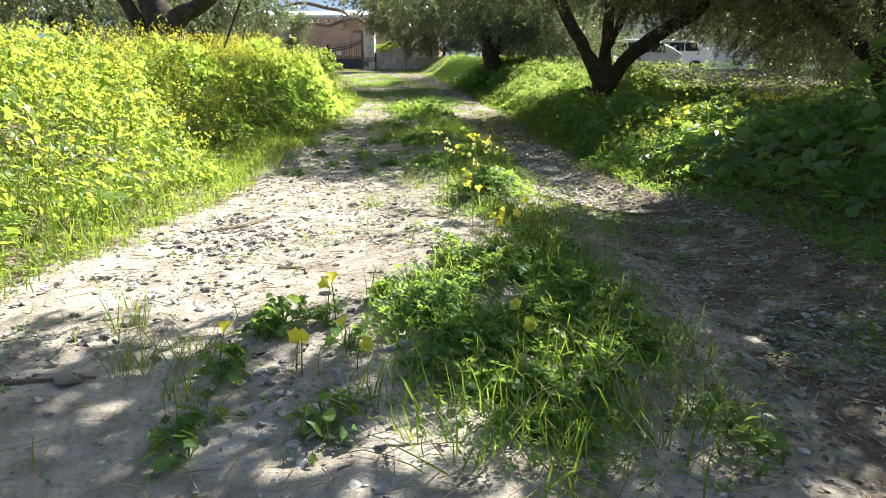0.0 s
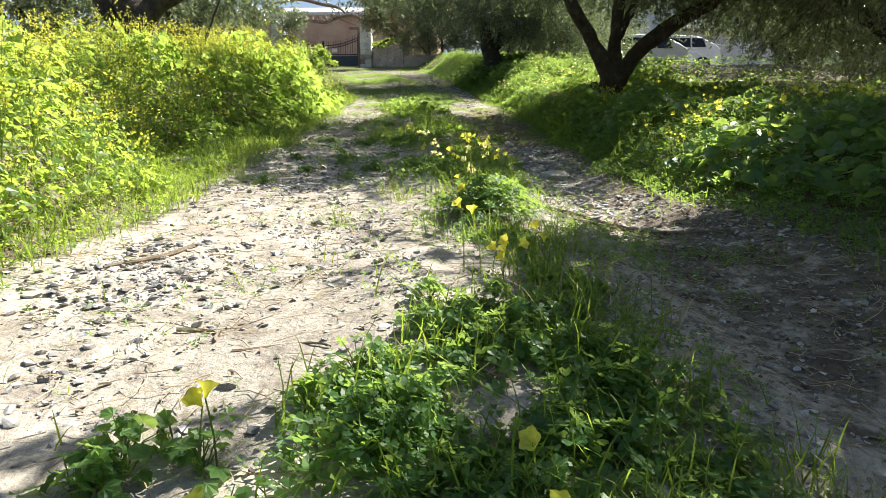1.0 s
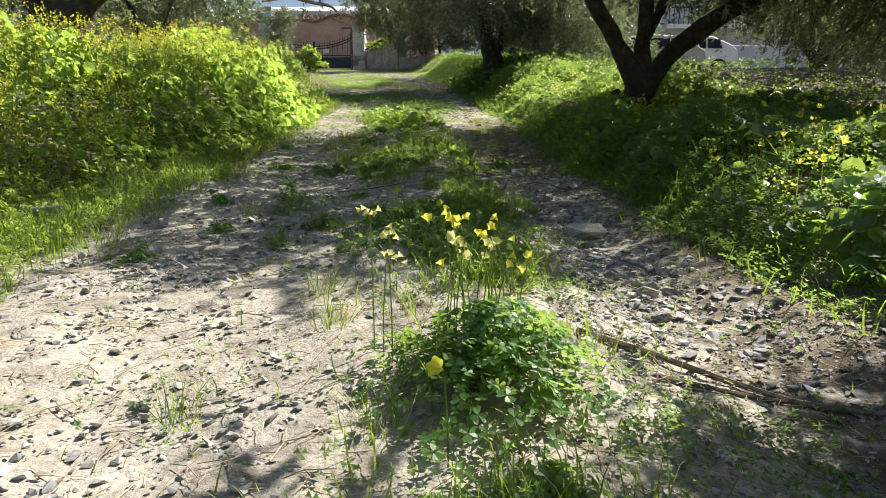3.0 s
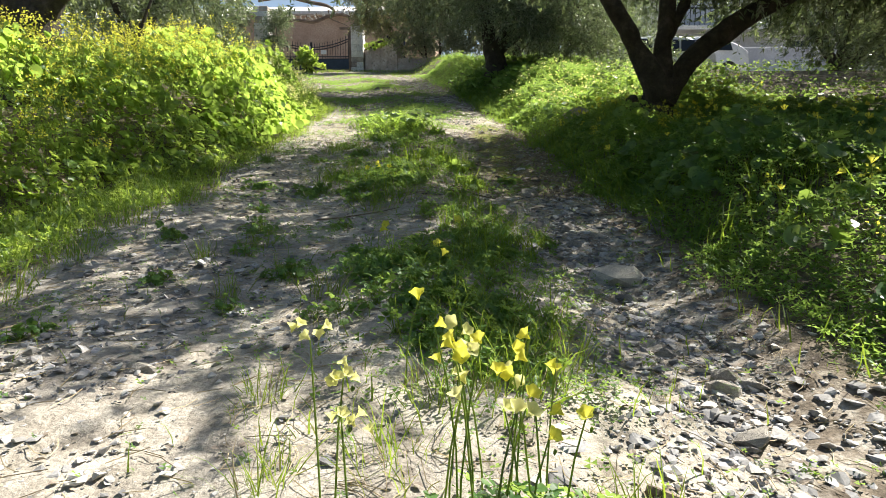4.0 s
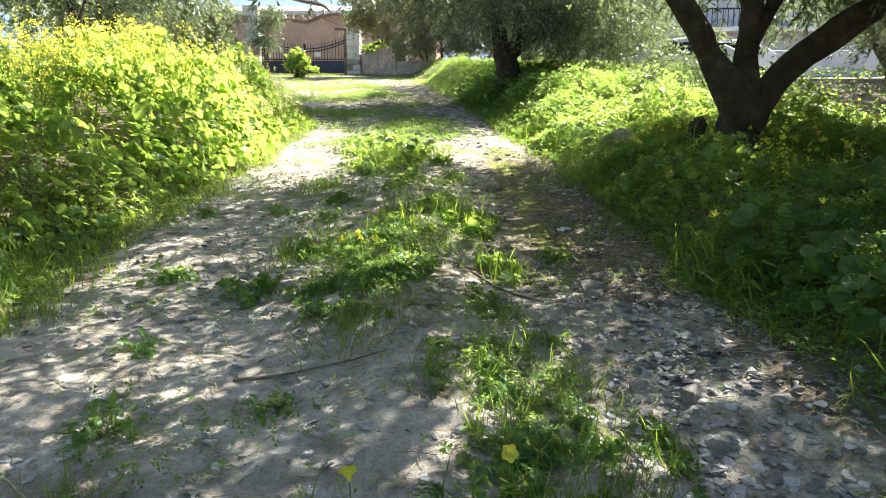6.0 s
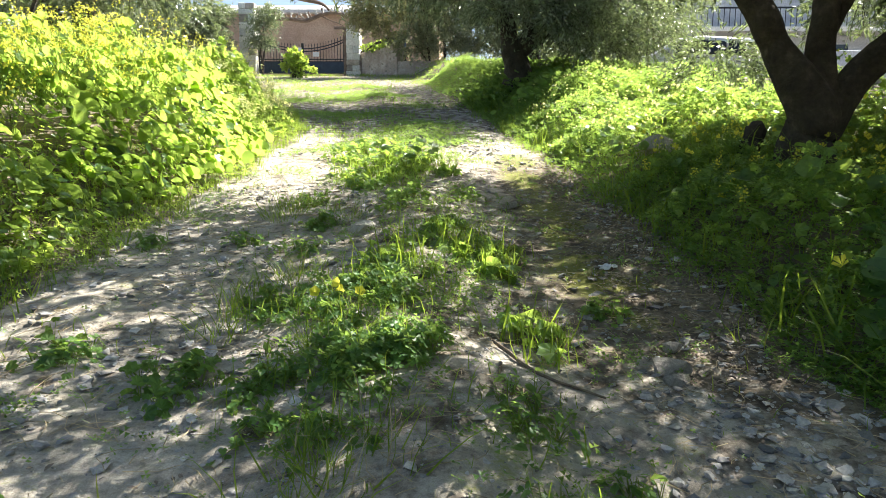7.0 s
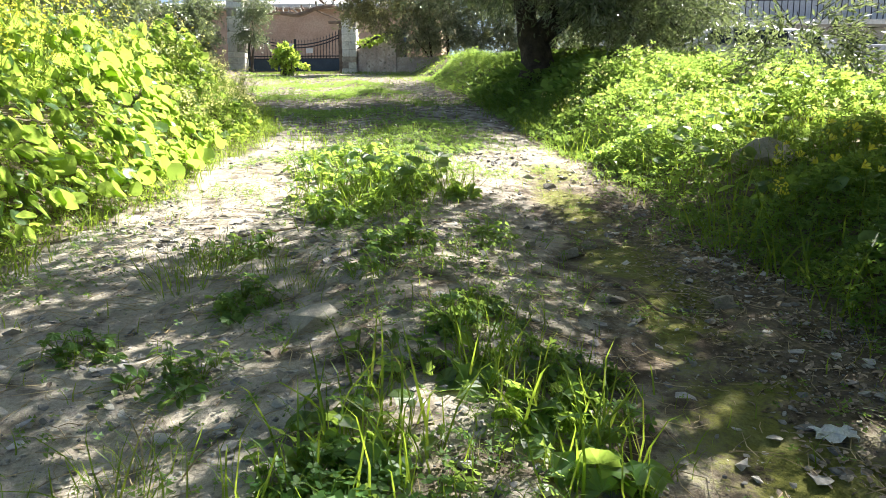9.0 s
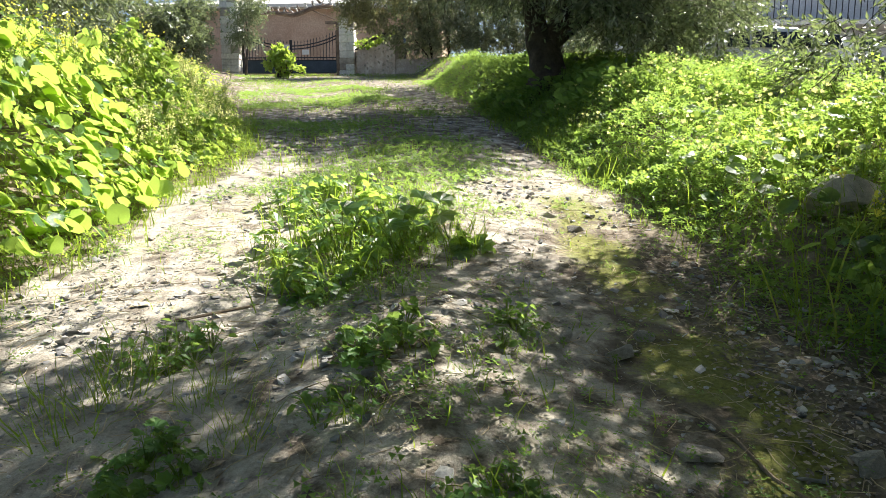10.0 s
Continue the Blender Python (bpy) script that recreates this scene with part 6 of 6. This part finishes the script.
for i in range(17):
    x, y = 0.42 + 0.15 * math.cos(i * 2.4) * (0.3 + i / 30), 4.3 + 0.16 * math.sin(i * 2.4) * (0.3 + i / 30)
    sorrel_flower(x, y, 0.28 + 0.14 * ((i * 7) % 10) / 10, 0.025, 450 + i, "tall pale yellow flower standing over a leafy clump", 0.12, i % 3 == 0, 1 + i % 2)
for i in range(3):
    sorrel_flower(0.12 + 0.03 * i, 4.3 - 0.03 * i, 0.41 - 0.05 * i, 0.02, 480 + i, "slim pale mustard flower head beside a leafy clump", 0.1, True, 5)

# ---- stones, gravel and litter ----
STONES = [(1.1, 6.45, 0.14, 0.5), (0.99, 7.3, 0.06, 0.8), (0.99, 7.03, 0.05, 0.8), (0.82, 7.35, 0.05, 0.6), (0.84, 8.26, 0.06, 0.5), (0.93, 6.12, 0.045, 0.7), (1.01, 6.11, 0.04, 0.7), (1.1, 6.15, 0.04, 0.7), (1.17, 6.15, 0.035, 0.7), (0.94, 6.5, 0.055, 0.4), (1.17, 6.57, 0.045, 0.6), (0.85, 8.35, 0.075, 0.6), (0.9, 8.53, 0.04, 0.7)]
FAR_STONES = [(1.06, 6.22, 0.06, 0.4), (1.15, 4.91, 0.075, 0.45), (1.15, 5.19, 0.06, 0.5), (1.27, 5.24, 0.06, 0.5), (-0.52, 9.96, 0.085, 0.6), (-0.84, 10.02, 0.04, 0.5), (-1.31, 10.03, 0.045, 0.35), (0.94, 10.4, 0.05, 0.5), (0.44, 10.96, 0.05, 0.7), (0.28, 11.04, 0.045, 0.7), (0.55, 11.09, 0.045, 0.6), (0.52, 10.4, 0.075, 0.4),
          (0.92, 10.35, 0.05, 0.7), (0.41, 12.85, 0.05, 0.5), (0.54, 12.59, 0.055, 0.5), (-0.72, 10.24, 0.035, 0.6), (-0.09, 3.25, 0.025, 0.7), (-2.12, 6.24, 0.12, 0.5), (1.19, 1.86, 0.045, 0.4), (1.33, 5.52, 0.04, 0.7), (1.19, 5.29, 0.045, 0.7), (1.06, 5.48, 0.04, 0.6), (-0.6, 5.07, 0.05, 0.4), (-0.67, 1.4, 0.045, 0.35), (-0.18, 2.13, 0.025, 0.5), (1.1, 1.75, 0.04, 0.4), (1.85, 12.25, 0.26, 0.6)]
stone_meshes = [mesh_from("stone", *pebble(20 + k, 17, 1.0), M_STONE, False) for k in range(8)]
boulder = mesh_from("stone", *pebble(33, 24, 0.9), M_STONE, False)
big_rock = mesh_from("stone", *pebble(27, 26, 1.0), M_ROCK, False)
for i, (x, y, r0, flat) in enumerate(STONES + FAR_STONES):
    ob = new("stone", big_rock if r0 in (0.14, 0.085) else boulder if r0 > 0.2 else stone_meshes[i % 8])
    r = np.random.default_rng(500 + i)
    ob.scale = (2 * r0 * r.uniform(0.9, 1.1), 2 * r0 * r.uniform(0.7, 0.9), 2 * r0 * flat)
    ob.rotation_euler = (r.uniform(-0.15, 0.15), r.uniform(-0.15, 0.15), r.uniform(-0.6, 0.6))
    ob.location = (x, y, gz(x, y) + r0 * flat * 0.35)
    tagged(ob, "grey weathered limestone block half sunk in the bank" if r0 > 0.2 else "flat angular pale limestone rock on the gravelly rut" if r0 > 0.12 else "pale flat limestone half sunk in the dusty track" if r0 > 0.08 else "small rounded grey stone on the dusty track", "stone", "loose stones")


def gravel(n, x0, x1, y0, y1, keep, sizes, seed, label, flat=0.7, power=4):
    r = np.random.default_rng(seed)
    x, y = sample(n, x0, x1, y0, y1, keep, r)
    k = len(x)
    s = sizes[0] + (sizes[1] - sizes[0]) * r.uniform(0, 1, k) ** power
    z = ground_z(x, y) + s * (0.3 * flat - 0.09)
    vs, fs, base = [], [], 0
    for j in range(4):
        m = np.arange(k) % 4 == j
        normal = np.array((0, 0, 1.0)) + r.normal(0, 0.25, (m.sum(), 3))
        v, f = strewn(pebble(60 + j, 7 if sizes[1] < 0.02 else 11, flat), np.stack([x, y, z], -1)[m], turns(normal, r.uniform(0, 6.3, m.sum())), s[m])
        vs.append(v), fs.append(f + base)
        base += len(v)
    return tagged(numpy_part("gravel", np.concatenate(vs), np.concatenate(fs), M_GRAVEL), label, "gravel", kind="stuff")


on_track = lambda x, y: (x > left_x(y) - 0.1) * (x < right_x(y) + 0.15)
gravel(26000, -1.6, 2.2, 0.8, 6, lambda x, y: on_track(x, y) * np.clip(0.25 + 0.9 * fbm(x, y, 2.7, 12), 0.06, 1) * (np.abs(x - 0.45) > 0.25), (0.008, 0.04), 521, "small grey gravel strewn over the pale track")
gravel(24000, -2.0, 1.7, 5, 15, lambda x, y: on_track(x, y) * np.clip(0.25 + 0.9 * fbm(x, y, 2.3, 13), 0.06, 1), (0.01, 0.05), 522, "grey gravel and chippings along the upper ruts")
gravel(6500, 0.65, 1.7, 4.6, 8.2, lambda x, y: np.exp(-(((x - 1.1 + 0.05 * (y - 6)) / 0.28) ** 2)), (0.012, 0.055), 523, "bed of grey stones along the washed-out rut")
gravel(5500, -1.25, -0.2, 2.2, 4.2, lambda x, y: np.exp(-(((x + 0.75) / 0.25) ** 2 + ((y - 3.0) / 0.5) ** 2)), (0.012, 0.045), 524, "patch of small grey stones on the sunlit track")

gravel(36000, -1.9, 2.0, 0.9, 13, lambda x, y: on_track(x, y) * np.clip(0.45 + 0.8 * fbm(x, y, 3.3, 14), 0.1, 1), (0.004, 0.014), 525, "grit and crumbs of earth on the dusty track")
gravel(16000, -1.9, 1.6, 7.5, 13, lambda x, y: on_track(x, y) * np.clip(0.5 + 0.8 * fbm(x, y, 2.6, 58), 0.1, 1), (0.005, 0.02), 520, "grit and small chips over the shaded track")
gravel(6000, -6, 2, 14, 31, lambda x, y: np.exp(-(((x - strip_x(y) - 1.15) / 0.5) ** 2)) + 0.4 * np.exp(-(((x - strip_x(y) + 0.95) / 0.45) ** 2)), (0.02, 0.07), 526, "stones and gravel along the upper rut")
gravel(1700, -1.9, 0.2, 4.2, 11.5, lambda x, y: on_track(x, y) * np.clip(0.45 + 1.1 * fbm(x, y, 1.9, 55), 0.1, 1), (0.014, 0.07), 527, "flat bluish grey stones bedded in the dusty rut", 0.35, 2)
gravel(1000, 0.5, 1.6, 4.2, 11.5, lambda x, y: on_track(x, y) * np.clip(0.5 + 1.0 * fbm(x, y, 2.1, 56), 0.15, 1), (0.015, 0.08), 528, "flat grey stones bedded in the washed-out rut", 0.4, 2)
gravel(700, -1.4, 1.5, 0.9, 4.4, lambda x, y: on_track(x, y) * np.clip(0.35 + 1.0 * fbm(x, y, 2.1, 57), 0.05, 1), (0.012, 0.05), 529, "flat pale stones bedded in the sunlit track", 0.4, 2)
gravel(12000, 0.75, 2.3, 0.85, 4.8, lambda x, y: on_track(x, y) * np.clip(0.5 + 0.9 * fbm(x, y, 2.4, 59), 0.08, 1), (0.005, 0.034), 531, "small stones and chips in the shaded rut")
r = np.random.default_rng(530)
x, y = sample(8500, -1.8, 2.2, 0.8, 14, on_track, r)
n = len(x)
l, t = r.uniform(0.03, 0.14, n), r.uniform(0, 6.3, n)
rows = []
for s in (-0.5, 0.1, 0.5):
    px, py = x + l * s * np.cos(t + 0.4 * s), y + l * s * np.sin(t + 0.4 * s)
    rows.append(np.stack([px, py, ground_z(px, py) + 0.006 + r.uniform(0, 0.01, n), np.full(n, 0.0013)], -1))
v, f = thin_tubes(np.stack(rows, 1))
tagged(numpy_part("straw", v, f, M_STRAW), "dry straw and stalks littering the track", "litter", kind="stuff")
x, y = sample(20000, -1.8, 2.4, 0.8, 14, lambda x, y: on_track(x, y) * (0.2 + 0.8 * step((x - 0.55) / 0.5) * (0.5 + 0.5 * step((y - 7) / 2))), r)
more = sample(7000, 0.75, 1.75, 8.2, 12.4, lambda x, y: (x < right_x(y) + 0.2) * 1.0, r)
x, y = np.r_[x, more[0]], np.r_[y, more[1]]
near_rut = sample(6000, 0.8, 2.4, 0.85, 4.8, on_track, r)
x, y = np.r_[x, near_rut[0]], np.r_[y, near_rut[1]]
n = len(x)
v, f = strewn(oval_leaf(), np.stack([x, y, ground_z(x, y) + 0.006], -1), turns(np.array((0, 0, 1.0)) + r.normal(0, 0.35, (n, 3)), r.uniform(0, 6.3, n)), r.uniform(0.01, 0.03, n))
tagged(numpy_part("leaf_litter", v, f, M_DEAD), "dry brown olive leaves littering the shady rut", "litter", kind="stuff")
TWIGS = [((0.75, 4.55), (1.9, 4.05), 0.012), ((0.2, 8.4), (0.55, 8.1), 0.008), ((0.22, 8.25), (0.3, 7.95), 0.007), ((-0.25, 2.35), (0.02, 2.33), 0.006), ((-0.45, 2.5), (-0.3, 2.42), 0.007), ((-0.75, 3.3), (-0.95, 3.0), 0.012), ((0.55, 10.6), (0.75, 10.2), 0.008), ((-0.6, 7.2), (-0.1, 7.35), 0.006), ((-1.2, 11.1), (-0.9, 11.25), 0.008), ((-0.9, 1.3), (-0.6, 1.42), 0.007), ((0.95, 4.3), (1.5, 4.25), 0.009)]
for i, ((xa, ya), (xb, yb), rad) in enumerate(TWIGS):
    top = thing("fallen_twig", (xa, ya, gz(xa, ya)), "dry brown fallen twig lying on the track", "twig", "fallen twigs")
    pts = []
    for s in np.linspace(0, 1, 7):
        px, py = xa + (xb - xa) * s + 0.02 * math.sin(7 * s + i), ya + (yb - ya) * s + 0.02 * math.cos(5 * s + i)
        pts.append((px - xa, py - ya, gz(px, py) - gz(xa, ya) + rad * 0.9, rad * (1 - 0.5 * s)))
    v, f = tubes([pts], 6)
    numpy_part("stick", v, f, M_TWIG, top)
foliage("track_weeds", sample(16000, 0.7, 2.3, 0.85, 4.8, lambda x, y: on_track(x, y) * np.clip(0.1 + 1.3 * fbm(x, y, 2.7, 63), 0.02, 0.9), R), lambda x, y: 0.04 + 0 * x, clover_leaf(), M_CLOVER, (0.012, 0.032), "sparse low weeds in the shaded rut", R, bias=0.1)
grass("track_grass", sample(9000, -1.9, 2.0, 0.8, 15, lambda x, y: on_track(x, y) * np.clip(0.15 + 1.1 * fbm(x, y, 3.1, 15), 0.03, 1), R), (0.03, 0.09), "sparse short grass growing on the dusty track", R, width=0.03)


def crumpled(name, x, y, size, label, seed):
    r = np.random.default_rng(seed)
    n = 9
    i, j = np.meshgrid(np.linspace(-1, 1, n), np.linspace(-1, 1, n), indexing="ij")
    z = r.uniform(0, 0.5, (n, n)) + 0.35 * (1 - i * i * 0.6 - j * j * 0.6)
    v = np.stack([i + r.normal(0, 0.12, i.shape), j * 0.8 + r.normal(0, 0.12, i.shape), z], -1).reshape(-1, 3) * size
    a = (np.arange(n - 1)[:, None] * n + np.arange(n - 1)[None]).ravel()
    q = np.stack([a, a + n, a + n + 1, a + 1], -1)
    ob = numpy_part(name, v, q, M_PAPER)
    ob.location = (x, y, gz(x, y))
    return tagged(ob, label, "litter")


crumpled("crumpled_tissue", 1.25, 6.4, 0.028, "scrap of crumpled white tissue beside a rock", 541)
crumpled("plastic_scrap", 0.86, 9.5, 0.045, "crumpled scrap of whitish plastic on the mossy rut", 542)
stump = thing("tree_stump", (2.33, 11.3, gz(2.33, 11.3)), "small dark rotten stump beside an olive trunk", "stump")
v, f = tubes([limb([(0, 0, -0.1, 0.11), (0, 0, 0.1, 0.09), (0.02, 0, 0.27, 0.08), (0.02, 0, 0.31, 0.045)], 0.01, 2)], 9)
numpy_part("wood", gnarled(v, 0.012), f, M_BARK, stump)

# single large leaves in front of the leafy covers
leaf_meshes = []
for k in range(4):
    lv, lf = round_leaf()
    rr = np.random.default_rng(600 + k)
    leaf_meshes.append(mesh_from("leaf", lv + rr.normal(0, 0.03, lv.shape), lf, M_ROUND, True))


def leafy_plant(name, label, n, x0, x1, y0, y1, cover, keep, sizes, seed):
    """A sprawling plant whose large round leaves are single parts."""
    r = np.random.default_rng(seed)
    x, y = sample(n * 6, x0, x1, y0, y1, keep, r)
    x, y = x[:n], y[:n]
    top = thing(name, (float(x.mean()), float(y.mean()), gz(x.mean(), y.mean())), label, "plant")
    c = np.array(top.location)
    z = ground_z(x, y) + cover(x, y) * r.uniform(0.7, 1.02, len(x))
    normal = np.array([0.4, 0.6, 0.6] if x.mean() < 0 else [-0.25, -0.35, 0.75]) + r.normal(0, 0.34, (len(x), 3))
    rot = turns(normal, r.uniform(0, 6.3, len(x)))
    for i in range(len(x)):
        ob = new("leaf", leaf_meshes[i % 4])
        ob.parent = top
        s = r.uniform(*sizes)
        ob.matrix_basis = Matrix.Translation((x[i] - c[0], y[i] - c[1], z[i] - c[2])) @ Matrix(rot[i].tolist()).to_4x4() @ Matrix.Diagonal((s, s, s, 1))
    return top


leafy_plant("nasturtium", "sprawling nasturtium with large sunlit round leaves on the mound", 298, -3.7, -2.1, 9.4, 13.8, left_plants, lambda x, y: (x < left_x(y) - 0.3 - 0.3 * shelf(y)) * 1.0, (0.1, 0.18), 611)
leafy_plant("nasturtium", "nasturtium with round leaves on the shaded end of the mound", 150, -3.9, -2.3, 8.3, 10.6, left_plants, lambda x, y: (x < left_x(y) - 0.6) * 1.0, (0.05, 0.1), 612)
leafy_plant("nasturtium", "nasturtium with large sunlit round leaves behind an olive tree", 110, 2.7, 4.6, 11.2, 13.2, right_plants, lambda x, y: (x > right_x(y) + 0.7) * 1.0, (0.06, 0.12), 613)
leafy_plant("nasturtium", "mass of large dark leaves in deep shade beside the track", 190, 2.4, 3.7, 3.2, 5.0, right_plants, lambda x, y: (x > right_x(y) + 0.25) * 1.0, (0.06, 0.13), 614)
leafy_plant("nasturtium", "nasturtium with round leaves and trailing stems in the shade", 120, 1.7, 3.0, 6.0, 8.6, right_plants, lambda x, y: (x > right_x(y) + 0.3) * 1.0, (0.05, 0.095), 615)
leafy_plant("nasturtium", "nasturtium with large waxy round leaves hanging over the track's edge", 110, -2.6, -1.75, 10.6, 13.4, lambda x, y: 0.08 + 0.7 * left_plants(x, y), lambda x, y: (x < left_x(y) + 0.12) * 1.0, (0.08, 0.14), 616)


def tall_mallow(x, y, stems, seed):
    """A young upright mallow: thin dark stems, each under one broad lobed leaf."""
    r = np.random.default_rng(seed)
    top = thing("mallow_plant", (x, y, gz(x, y)), "upright young mallow with broad lobed leaves on thin stems", "plant", "mallow plants")
    for i in range(stems):
        a, h = r.uniform(0, 6.3), r.uniform(0.12, 0.3)
        tip = np.array([0.5 * h * math.cos(a), 0.5 * h * math.sin(a), h])
        v, f = tubes([[(0.01 * i - 0.02, 0, -0.02, 0.003), (tip[0] * 0.4, tip[1] * 0.4, h * 0.55, 0.0026), (*tip, 0.002)]], 5)
        stem = numpy_part("stem", v, f, M_STEM, top)
        lv, lf = strewn(lobed_leaf(), tip[None], turns(np.array([[0.3 * math.cos(a), 0.3 * math.sin(a) - 0.15, 0.8]]), np.array([a])), np.array([r.uniform(0.07, 0.13)]))
        numpy_part("leaf", lv, lf, M_ROUND, stem)
    return top


for i, (x, y, n) in enumerate(((-0.68, 11.75, 9), (-0.42, 11.7, 10), (-0.5, 12.0, 8), (-0.15, 11.65, 3), (-0.85, 12.1, 8), (-0.3, 12.05, 7))):
    tall_mallow(x, y, n, 700 + i)
